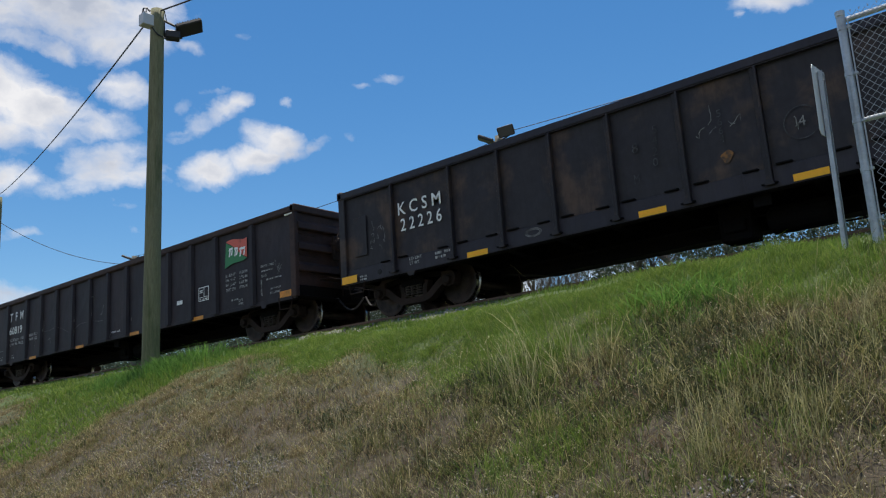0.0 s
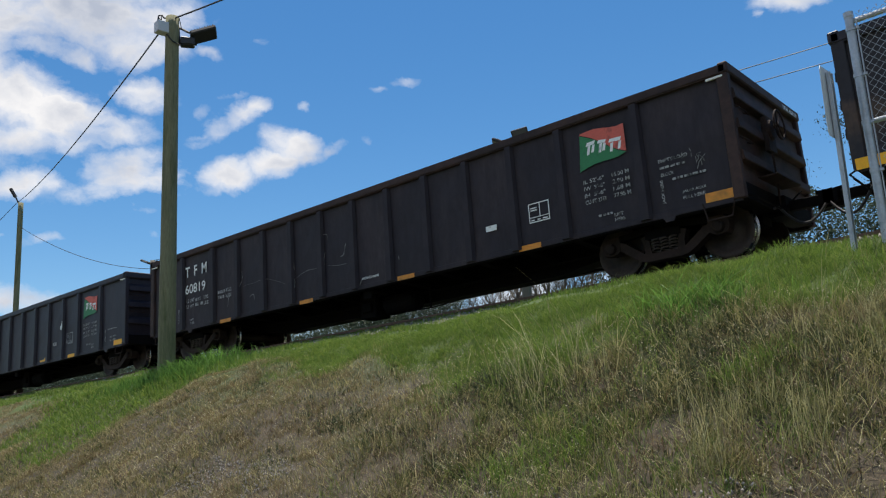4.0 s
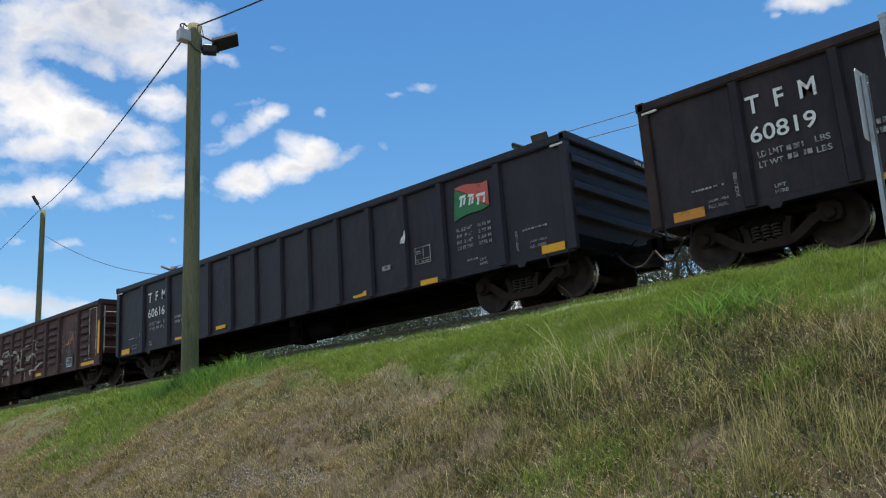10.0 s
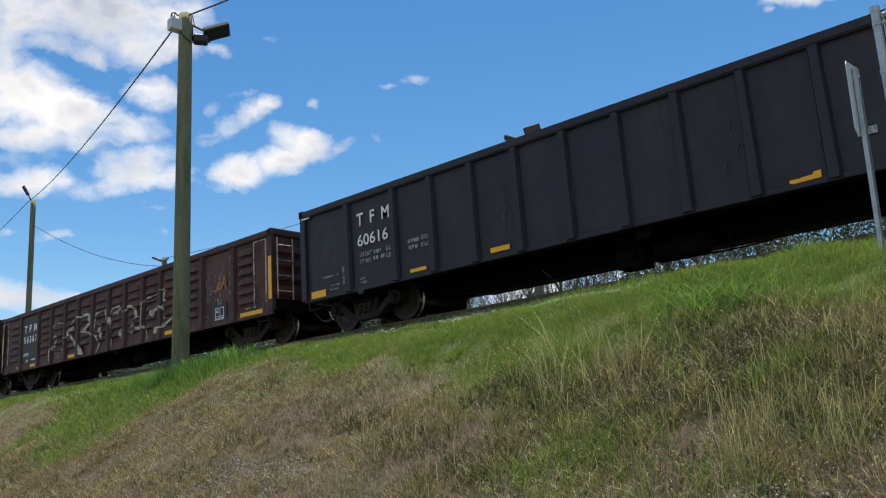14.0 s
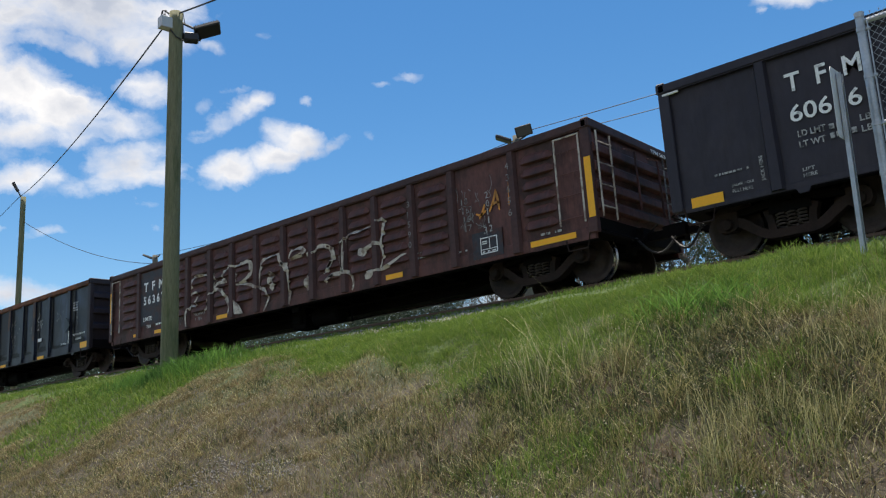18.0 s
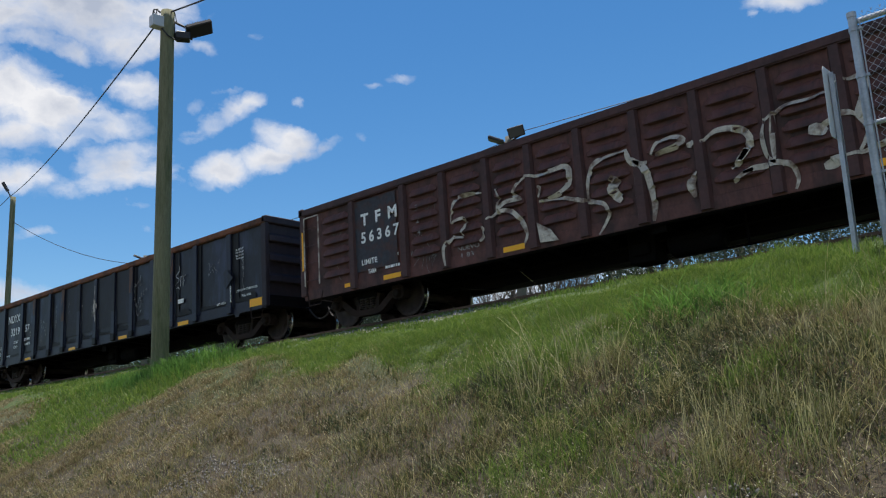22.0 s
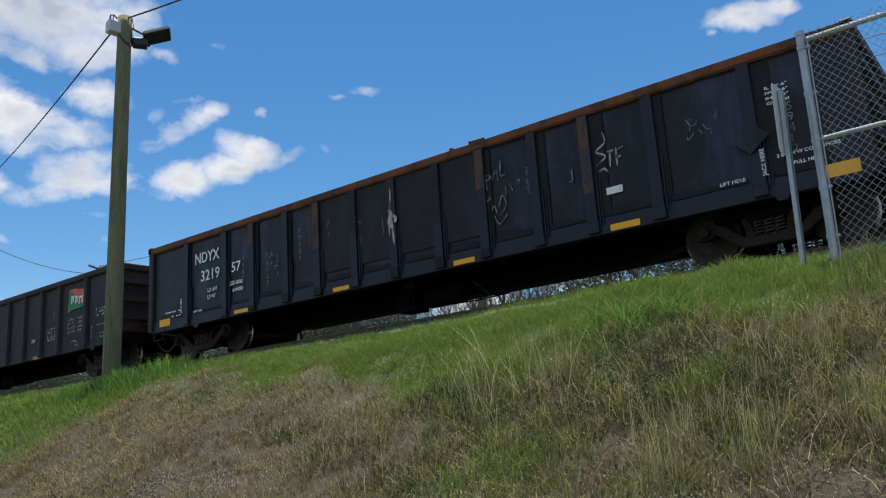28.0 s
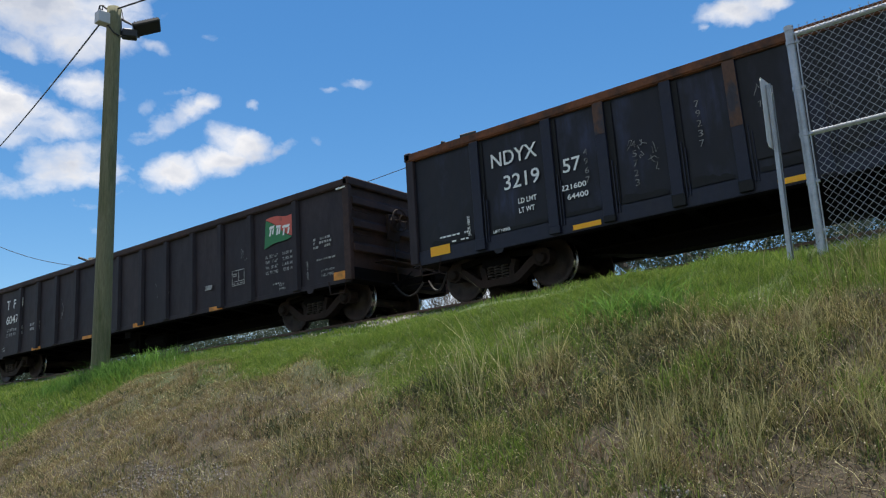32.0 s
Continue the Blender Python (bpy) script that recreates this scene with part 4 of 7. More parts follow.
def bars(car, x0, x1, z0, z1, rows, mat, seed=0, name="small_writing"):
    """Writing too small to read: rows of short bars."""
    rng = random.Random(seed)
    bm = bmesh.new()
    h = (z1 - z0) / (rows * 1.7)
    for r in range(rows):
        z = z1 - (r + 1) * (z1 - z0) / rows + h * 0.3
        x = x0
        while x < x1 - 0.02:
            w = min(rng.uniform(0.02, 0.09), x1 - x)
            if rng.random() < 0.85:
                block(bm, x, x + w, Y_PAINT - 0.002, Y_PAINT, z, z + h)
            x += w + rng.uniform(0.012, 0.03)
    return tagged(part(name, bm, mat, car), kind="stuff")


def frame_mark(car, x0, x1, z0, z1, mat, lines=()):
    """A box of white lines, with lines across it."""
    bm = bmesh.new()
    t = 0.018
    y0, y1 = Y_PAINT - 0.002, Y_PAINT
    for a in ((x0, x1, z0, z0 + t), (x0, x1, z1 - t, z1), (x0, x0 + t, z0 + t, z1 - t), (x1 - t, x1, z0 + t, z1 - t)):
        block(bm, a[0], a[1], y0, y1, a[2], a[3])
    for a in lines:
        block(bm, x0 + (x1 - x0) * a[0], x0 + (x1 - x0) * a[1], y0, y1, z0 + (z1 - z0) * a[2], z0 + (z1 - z0) * a[3])
    return part("inspection_mark", bm, mat, car, "white outlined inspection box")


BOX_LINES = ((0.52, 0.56, 0.25, 0.95), (0.05, 0.95, 0.25, 0.29), (0.1, 0.4, 0.72, 0.78), (0.1, 0.4, 0.6, 0.66), (0.1, 0.25, 0.1, 0.16), (0.4, 0.55, 0.1, 0.16), (0.65, 0.9, 0.1, 0.16))


def flag(car, x, z, w=0.86, h=0.64):
    """A waving flag of red over green with a white device."""
    def at(u, v):
        return (x + w * u + 0.06 * v * (1 - u), Y_PAINT, z + h * v + 0.05 * math.sin(u * 5.2 + 0.4) * (0.4 + 0.6 * u))
    for name, mat, poly in (("red_field", M_FLAG_RED, ((0, 1), (1, 1), (1, 0.28), (0, 0.97))), ("green_field", M_FLAG_GREEN, ((0, 0), (1, 0.26), (0, 0.95)))):
        bm = bmesh.new()
        pts = []
        for a, b in zip(poly, poly[1:] + poly[:1]):
            for k in range(6):
                pts.append((a[0] + (b[0] - a[0]) * k / 6, a[1] + (b[1] - a[1]) * k / 6))
        bm.faces.new([bm.verts.new(at(*p)) for p in pts])
        bmesh.ops.triangulate(bm, faces=bm.faces[:])
        part("flag_" + name, bm, mat, car, "waving flag emblem, " + name.replace("_", " "))
    bm = bmesh.new()
    def patch(u0, u1, v0, v1):
        q = [(u0, v0), (u1, v0 + 0.01), (u1 + 0.03, v1 + 0.01), (u0 + 0.03, v1)]
        bm.faces.new([bm.verts.new((c[0], c[1] - 0.002, c[2])) for c in (at(*a) for a in q)])
    for u0, u1 in ((0.14, 0.33), (0.40, 0.57), (0.64, 0.90)):
        patch(u0, u1, 0.60, 0.69)
        patch(u0 + 0.02, u0 + 0.08, 0.36, 0.59)
        patch(u1 - 0.07, u1 - 0.01, 0.40, 0.59)
    part("flag_device", bm, M_WHITE, car, "plain white device on the flag")


def scratch(car, seed, x0, x1, z0, z1, count, mat, width=0.009, name="chalk_scrawl"):
    """Chalked scrawl: short wavering lines."""
    rng = random.Random(seed)
    bm = bmesh.new()
    for _ in range(count):
        x, z, a = rng.uniform(x0, x1), rng.uniform(z0, z1), rng.uniform(0, math.tau)
        pts = [(x, z)]
        for _ in range(rng.randint(2, 5)):
            a += rng.choice((-2.2, -0.5, 0.3, 0.6, 2.0)) + rng.uniform(-0.3, 0.3)
            s = rng.uniform(0.5, 1.4)
            x, z = x + math.cos(a) * 0.05 * s, z + math.sin(a) * 0.085 * s
            pts.append((x, z))
        ribbon(bm, pts, width, lambda x, z: Y_PAINT - 0.003)
    return tagged(part(name, bm, mat, car), kind="stuff")


def ribbon(bm, pts, width, depth, taper=False):
    """A flat painted stroke through points in x and z."""
    last = None
    n = len(pts)
    for i, (x, z) in enumerate(pts):
        ax, az = pts[max(i - 1, 0)]
        bx, bz = pts[min(i + 1, n - 1)]
        d = Vector((bx - ax, bz - az))
        d = d.normalized() if d.length else Vector((1, 0))
        w = width / 2 * (1.0 if not taper else (0.5 + 0.9 * math.sin(math.pi * (i + 0.6) / (n + 0.2))))
        p = [(x - d.y * w, z + d.x * w), (x + d.y * w, z - d.x * w)]
        now = [bm.verts.new((a, depth(a, b), b)) for a, b in p]
        if last:
            bm.faces.new((last[0], last[1], now[1], now[0]))
        last = now


def curve(points, step=0.03):
    """A smooth run through a few points."""
    pts = [points[0]] + list(points) + [points[-1]]
    out = []
    for a, b, c, d in zip(pts, pts[1:], pts[2:], pts[3:]):
        n = max(2, int(math.dist(b, c) / step))
        for k in range(n):
            t = k / n
            out.append(tuple(0.5 * (2 * b[i] + (c[i] - a[i]) * t + (2 * a[i] - 5 * b[i] + 4 * c[i] - d[i]) * t * t + (3 * b[i] - a[i] - 3 * c[i] + d[i]) * t ** 3) for i in (0, 1)))
    return out + [points[-1]]


def end_ladder(car, x, s, y0, y1, z0, z1, rungs, mat):
    for y in (y0, y1):
        grab(car, [(x + s * 0.14, y, z0), (x + s * 0.14, y, z1)], 0.016, mat, "ladder_rail")
    for k in range(rungs):
        z = z0 + (z1 - z0) * (k + 0.5) / rungs
        grab(car, [(x + s * 0.14, y0, z), (x + s * 0.16, y1, z)], 0.012, mat, "ladder_rung")


def common_marks(car, text, number, tx, stripes, mat, weights=True):
    writing(car, text, tx, tx + 0.97, 2.12, 2.39, Y_PAINT - 0.002, M_WHITE, 0.018, label="white reporting letters")
    writing(car, number, tx, tx + 0.91, 1.685, 1.93, Y_PAINT - 0.002, M_WHITE, 0.012, label="white car number")
    if weights:
        writing(car, "LD LMT", tx + 0.06, tx + 0.42, 1.46, 1.55, Y_PAINT - 0.002, M_DUSTTEXT, 0.02)
        writing(car, "LT WT", tx + 0.06, tx + 0.40, 1.31, 1.40, Y_PAINT - 0.002, M_DUSTTEXT, 0.02)
        bars(car, tx + 0.46, tx + 0.80, 1.31, 1.56, 2, M_DUSTTEXT, 5)
        writing(car, "LBS", tx + 0.84, tx + 1.04, 1.46, 1.55, Y_PAINT - 0.002, M_DUSTTEXT, 0.02)
        writing(car, "LBS", tx + 0.84, tx + 1.04, 1.31, 1.40, Y_PAINT - 0.002, M_DUSTTEXT, 0.02)
        bars(car, tx + 1.45, tx + 1.75, 1.33, 1.58, 2, M_DUSTTEXT, 6)
        writing(car, "KGS", tx + 1.80, tx + 2.02, 1.48, 1.57, Y_PAINT - 0.002, M_DUSTTEXT, 0.02)
        writing(car, "KGS", tx + 1.80, tx + 2.02, 1.34, 1.43, Y_PAINT - 0.002, M_DUSTTEXT, 0.02)
    bars(car, 0.62, 1.15, 1.20, 1.25, 1, M_DUSTTEXT, 7)
    writing(car, "JALAR AQUI", 0.85, 1.16, 0.99, 1.04, Y_PAINT - 0.002, M_DUSTTEXT, 0.02)
    writing(car, "PULL HERE", 0.85, 1.14, 0.91, 0.96, Y_PAINT - 0.002, M_DUSTTEXT, 0.02)
    writing(car, "LIFT", 1.82, 1.98, 0.98, 1.03, Y_PAINT - 0.002, M_DUSTTEXT, 0.02)
    writing(car, "HERE", 1.82, 2.0, 0.90, 0.95, Y_PAINT - 0.002, M_DUSTTEXT, 0.02)
    writing(car, "JACK HERE", 1.27, 1.34, 0.98, 1.35, Y_PAINT - 0.002, M_DUSTTEXT, 0.02, upright=True)
    for x0, x1, z0, z1 in stripes:
        stripe(car, x0, x1, z0, z1, mat)


def data_block(car, x, z):
    for k, (a, b) in enumerate((("IL 52'-6\"", "16.00 M"), ("IW  9'-6\"", "2.90 M"), ("IH  5'-6\"", "1.68 M"), ("CU FT 2743", "77.95 M"))):
        writing(car, a, x, x + 0.38, z - k * 0.115, z - k * 0.115 + 0.07, Y_PAINT - 0.002, M_DUSTTEXT, 0.02)
        writing(car, b, x + 0.52, x + 0.82, z - k * 0.115, z - k * 0.115 + 0.07, Y_PAINT - 0.002, M_DUSTTEXT, 0.02)


def right_marks(car, length, fx, dull):
    flag(car, fx, 1.83)
    data_block(car, fx + 0.04, 1.62)
    frame_mark(car, fx - 1.08, fx - 0.66, 1.21, 1.55, dull, BOX_LINES)
    stripe(car, fx - 2.02, fx - 1.78, 1.26, 1.36, dull, name="stencil_plate", label="small pale stencil plate")
    bars(car, fx + 0.25, fx + 0.5, 1.02, 1.08, 1, M_DUSTTEXT, 11)
    bars(car, fx + 1.55, fx + 2.1, 1.30, 1.36, 1, M_DUSTTEXT, 12)
    writing(car, "JALAR AQUI", fx + 1.68, fx + 2.04, 1.07, 1.12, Y_PAINT - 0.002, M_DUSTTEXT, 0.02)
    writing(car, "PULL HERE", fx + 1.68, fx + 2.02, 0.98, 1.03, Y_PAINT - 0.002, M_DUSTTEXT, 0.02)
    writing(car, "LIFT", length - 2.0, length - 1.84, 0.98, 1.03, Y_PAINT - 0.002, M_DUSTTEXT, 0.02)
    writing(car, "HERE", length - 2.0, length - 1.82, 0.90, 0.95, Y_PAINT - 0.002, M_DUSTTEXT, 0.02)
    writing(car, "JACK HERE", 14.79, 14.85, 0.98, 1.35, Y_PAINT - 0.002, M_DUSTTEXT, 0.02, upright=True)


def chalk(car, chars, x, z, h, dx, dz, yy, mat=M_CHALK):
    """Chalked figures, one after another."""
    for k, ch in enumerate(chars):
        w = h * (0.22 if ch == "1" else 0.62)
        writing(car, ch, x + k * dx, x + k * dx + w, z + k * dz, z + k * dz + h, yy, mat, 0.0, name="chalk_number")


def tag(car, name, label, mat, width, lines, yy):
    """A scrawl of straight strokes, one part a stroke."""
    for pts in lines:
        bm = bmesh.new()
        ribbon(bm, curve(pts), width, lambda x, z: yy, taper=True)
        part(name, bm, mat, car, label)


def car_a():
    ribs = [1.40, 2.86, 3.97, 5.05, 6.15, 7.31, 8.48, 9.68, 10.85, 11.98, 13.1, 14.85]
    car = gondola("rusty black open gondola car with chalk scrawl and yellow stripes", 9.62, 16.3, 2.70, M_BLACK_RUSTY, M_BLACK, ribs, "fin", 1.06, (1.35, 1.75, 2.15), sill_paint=M_BLACK, post_paint=M_BLACK_RUSTY)
    writing(car, "K C S M", 1.56, 2.64, 1.90, 2.15, Y_PAINT - 0.002, M_WHITE, 0.012, label="white reporting letters")
    writing(car, "2 2 2 2 6", 1.61, 2.64, 1.575, 1.825, Y_PAINT - 0.002, M_WHITE, 0.010, label="white car number")
    y = Y_PAINT - 0.004
    writing(car, "LD LMT", 1.78, 2.1, 0.98, 1.04, y, M_DUSTTEXT, 0.02)
    writing(car, "LT WT", 1.79, 2.04, 0.89, 0.95, y, M_DUSTTEXT, 0.02)
    bars(car, 2.42, 2.78, 0.88, 1.04, 2, M_DUSTTEXT, 3)
    for a in ((-0.03, 0.40, 0.79, 0.94), (3.16, 3.62, 0.77, 0.87), (6.50, 6.95, 0.78, 0.88), (8.78, 9.24, 0.79, 0.89), (12.2, 12.66, 0.79, 0.89), (15.8, 16.25, 0.79, 0.92)):
        stripe(car, *a, M_YELLOW, y=-HALF - 0.058 if a[0] < 0 else Y_PAINT)
    bars(car, 0.44, 0.67, 0.80, 0.92, 2, M_DUSTTEXT, 4)
    # oval mark on the sill, circle and scrawls in chalk, an orange blot
    bm = bmesh.new()
    for a, b in ((0.16, 0.07), (0.13, 0.05)):
        ribbon(bm, [(4.59 + a * math.cos(t), 0.95 + b * math.sin(t)) for t in np.linspace(0, math.tau, 25)], 0.012, lambda x, z: Y_PAINT - 0.004)
    part("oval_mark", bm, M_CHALK, car)
    bm = bmesh.new()
    ribbon(bm, [(9.0 + 0.23 * math.cos(t), 1.58 + 0.23 * math.sin(t)) for t in np.linspace(0, math.tau, 33)], 0.014, lambda x, z: Y_PAINT - 0.004)
    part("chalk_circle", bm, M_FAINT, car, "circle drawn in chalk")
    bm = bmesh.new()
    ring = [(7.95 + 0.085 * math.cos(t) * (1 + 0.25 * math.sin(3 * t)), Y_PAINT - 0.003, 1.37 + 0.09 * math.sin(t) * (1 + 0.2 * math.sin(2 * t))) for t in np.linspace(0, math.tau, 17)[:-1]]
    bm.faces.new([bm.verts.new(p) for p in ring])
    part("paint_blot", bm, M_BLOT, car, "orange paint blot")
    chalk(car, "5420", 6.88, 2.02, 0.13, -0.015, -0.17, Y_PAINT - 0.003, M_FAINT)
    chalk(car, "8", 6.52, 1.80, 0.16, 0, 0, Y_PAINT - 0.003, M_FAINT)
    chalk(car, "M", 6.50, 1.32, 0.14, 0, 0, Y_PAINT - 0.003, M_FAINT)
    chalk(car, "5664", 7.88, 1.98, 0.11, 0.0, -0.13, Y_PAINT - 0.003, M_FAINT)
    chalk(car, "4", 8.96, 1.52, 0.15, 0, 0, Y_PAINT - 0.003)
    scratch(car, 6, 7.55, 7.8, 1.75, 1.95, 3, M_CHALK)
    scratch(car, 16, 8.0, 8.15, 1.7, 1.9, 2, M_CHALK)
    scratch(car, 7, 0.7, 1.1, 1.5, 1.75, 3, M_CHALK, 0.012)
    scratch(car, 8, 8.9, 9.05, 1.5, 1.65, 3, M_CHALK)
    # small tie-down brackets along the sill
    b = mesh_from("tie_bracket", box(-0.11, 0.11, -0.05, 0.0, -0.012, 0.012, 0.004), M_UNDER)
    for x in ribs:
        part("tie_bracket", b, None, car, loc=(x - 0.24, -HALF, 1.075))
        part("tie_bracket", b, None, car, loc=(x + 0.22, -HALF, 1.085))
        part("tie_bracket", b, None, car, loc=(x, -HALF - 0.03, 0.83))
    bm = bmesh.new()
    lathe(bm, [(0.0, -0.012), (0.05, -0.012), (0.055, 0.0)], 16)
    part("sill_hole", bm, M_NEAR_BLACK, car, "round dark hole in the sill", (0.98, -HALF - 0.002, 0.90))
    part("patch_panel", box(0.33, 0.68, -HALF - 0.022, -HALF - 0.006, 1.3, 2.1, 0.006), M_BLACK_RUSTY, car, "welded upright patch plate")
    scratch(car, 9, 0.75, 1.2, 1.35, 1.9, 8, M_CHALK, 0.010)
    return car


def brake_gear(car, x):
    """Hand brake wheel, housing, chain rod and platform on the leading end."""
    b = bmesh.new()
    xx, yy, zz, r = x + 0.30, -0.30, 2.10, 0.23
    tube(b, [(xx, yy + r * math.cos(t), zz + r * math.sin(t)) for t in np.linspace(0, math.tau, 25)], 0.016, 5)
    for k in range(6):
        a = k * math.pi / 3
        tube(b, [(xx - 0.03, yy, zz), (xx, yy + r * math.cos(a), zz + r * math.sin(a))], 0.011, 4)
    tube(b, [(x + 0.16, yy, zz), (xx, yy, zz)], 0.035, 8)
    part("hand_brake_wheel", b, M_TRUCK, car, "rusty spoked hand brake wheel")
    b = bmesh.new()
    lathe(b, [(0.0, -0.07), (0.15, -0.06), (0.18, 0.0), (0.18, 0.06)], 14)
    turned(b, Matrix.Translation((x + 0.15, yy - 0.03, zz - 0.06)) @ Matrix.Rotation(math.pi / 2, 4, "Z"))
    block(b, x + 0.09, x + 0.17, yy - 0.20, yy + 0.14, zz - 0.42, zz + 0.14, 0.015)
    part("brake_housing", b, M_TRUCK, car)
    b = bmesh.new()
    tube(b, [(x + 0.15, yy - 0.05, zz - 0.40), (x + 0.14, yy, 1.30), (x + 0.10, -0.2, 0.85)], 0.016, 5)
    part("brake_rod", b, M_TRUCK, car)
    part("brake_platform", box(x + 0.04, x + 0.34, -0.85, 0.15, 1.20, 1.225, 0.006), M_TRUCK, car, "narrow steel brake platform")


def end_writing(car, text, x, y0, y1, z0, z1, mat):
    """Small writing on the leading end, which faces +x."""
    co, faces = letters(text, 0.02)
    lo, hi = co.min(0), co.max(0)
    me = bpy.data.meshes.new("lettering")
    me.from_pydata([(x, y0 + (y1 - y0) * (c[0] - lo[0]) / (hi[0] - lo[0]), z0 + (z1 - z0) * (c[1] - lo[1]) / (hi[1] - lo[1])) for c in co], [], faces)
    me.materials.append(mat)
    tagged(part("lettering", me, None, car, "small white mark on the end rim"), kind="stuff")


def car_b():
    car = gondola("black open gondola car with flag emblem and dull orange stripes", -7.89, 15.97, 2.82, M_BLACK_DUST, M_BROWN_RIM, SIDE_POSTS, "hat", 0.86, (1.465, 1.94, 2.40), corner_paint=M_BROWN_RIM)
    brake_gear(car, 15.97)
    common_marks(car, "T  F  M", "60819", 1.60, ((0.29, 0.78, 0.82, 0.97), (3.13, 3.58, 0.745, 0.83), (6.17, 6.62, 0.745, 0.83), (9.17, 9.62, 0.765, 0.85), (12.1, 12.55, 0.77, 0.86), (15.45, 15.91, 0.84, 0.98)), M_ORANGE)
    right_marks(car, 15.97, 13.44, M_WHITE)
    writing(car, "EMPTY/LOAD", 14.80, 15.27, 1.62, 1.675, Y_PAINT - 0.002, M_DUSTTEXT, 0.02)
    bars(car, 14.81, 15.22, 1.51, 1.57, 1, M_DUSTTEXT, 26)
    writing(car, "BLOCK", 14.82, 15.03, 1.40, 1.455, Y_PAINT - 0.002, M_DUSTTEXT, 0.02)
    end_writing(car, "TFM 60819", 15.97 + 0.094, 0.72, 1.42, 2.70, 2.78, M_WHITE)
    scratch(car, 27, 15.25, 15.7, 1.4, 1.65, 6, M_CHALK, 0.010)
    runs = (((4.05, 1.87), (4.07, 1.67), (3.88, 1.41), (3.94, 1.17)), ((4.10, 1.50), (4.46, 1.51), (5.0, 1.52), (5.69, 1.30)), ((6.0, 1.77), (6.02, 1.55)), ((5.96, 1.41), (6.04, 1.27), (5.96, 1.05)),
            ((6.05, 1.33), (6.40, 1.45), (6.78, 1.45)), ((7.03, 2.15), (7.15, 2.11), (7.16, 2.0)), ((7.07, 1.75), (7.03, 1.56), (7.02, 1.21), (7.01, 0.90)), ((7.73, 1.81), (7.65, 1.59), (7.56, 1.56)),
            ((7.15, 1.44), (7.44, 1.39), (7.73, 1.38)), ((8.17, 0.96), (8.09, 0.85)), ((9.23, 1.26), (9.24, 1.18)), ((3.3, 1.5), (3.5, 1.3), (3.45, 1.1)), ((4.35, 1.2), (4.5, 1.25), (4.55, 1.1)))
    for k, pts in enumerate(runs):
        bm = bmesh.new()
        ribbon(bm, curve(pts), 0.007 if k in (1, 4, 8) else 0.013, lambda x, z: Y_PAINT - 0.003, taper=True)
        part("scrape", bm, M_CHALK, car, "long pale scrape in the paint")
    writing(car, "RETAINER VALVE", 8.18, 8.66, 0.95, 1.0, Y_PAINT - 0.002, M_WHITE, 0.02)
    return car


def car_c():
    car = gondola("black open gondola car with flag emblem and bright yellow stripes", -25.36, 15.97, 2.82, M_BLACK, M_BLACK, SIDE_POSTS, "hat", 0.86, (1.465, 1.94, 2.40))
    common_marks(car, "T  F  M", "60616", 1.77, ((0.23, 0.71, 0.82, 0.97), (3.24, 3.67, 0.88, 0.95), (5.24, 5.67, 0.89, 0.98), (12.43, 12.88, 0.78, 0.88), (15.32, 15.79, 0.83, 0.97)), M_YELLOW)
    right_marks(car, 15.95, 13.40, M_DUSTTEXT)
    bm = bmesh.new()
    prism(bm, [(10.45, 0.865), (10.50, 0.845), (10.87, 0.855), (10.87, 0.955), (10.78, 0.95), (10.76, 0.915), (10.62, 0.91), (10.58, 0.90), (10.46, 0.905)], Y_PAINT - 0.003, Y_PAINT)
    bmesh.ops.recalc_face_normals(bm, faces=bm.faces)
    part("reflector", bm, M_YELLOW, car, "torn yellow reflector")
    bm = bmesh.new()
    prism(bm, [(12.02, 1.70), (12.13, 1.68), (12.17, 1.80), (12.15, 1.95), (12.11, 1.84), (12.05, 1.80)], Y_PAINT - 0.09, Y_PAINT - 0.085)
    bmesh.ops.recalc_face_normals(bm, faces=bm.faces)
    part("paper_tag", bm, M_WHITE, car, "torn pale tag wired to a post")
    for k, (x, z, h) in enumerate(((5.6, 1.55, 0.55), (5.72, 1.40, 0.40), (5.9, 1.62, 0.50), (6.9, 1.75, 0.45), (7.05, 1.60, 0.35), (9.75, 1.90, 0.35), (9.82, 1.55, 0.30), (9.62, 1.35, 0.25), (10.9, 1.3, 0.3))):
        bm = bmesh.new()
        ribbon(bm, curve([(x, z + h / 2), (x + 0.03, z + h / 6), (x - 0.02, z - h / 6), (x + 0.02 * (k % 3), z - h / 2)]), 0.012, lambda x, z: Y_PAINT - 0.003, taper=True)
        part("scrape", bm, M_FAINT, car, "faint pale scrape in the paint")
    scratch(car, 28, 4.5, 5.1, 1.3, 1.8, 12, M_FAINT, 0.008)
    scratch(car, 29, 5.5, 6.0, 1.5, 2.1, 12, M_FAINT, 0.008)
    end_writing(car, "TFM 60616", 15.97 + 0.094, 0.72, 1.42, 2.70, 2.78, M_WHITE)
    return car


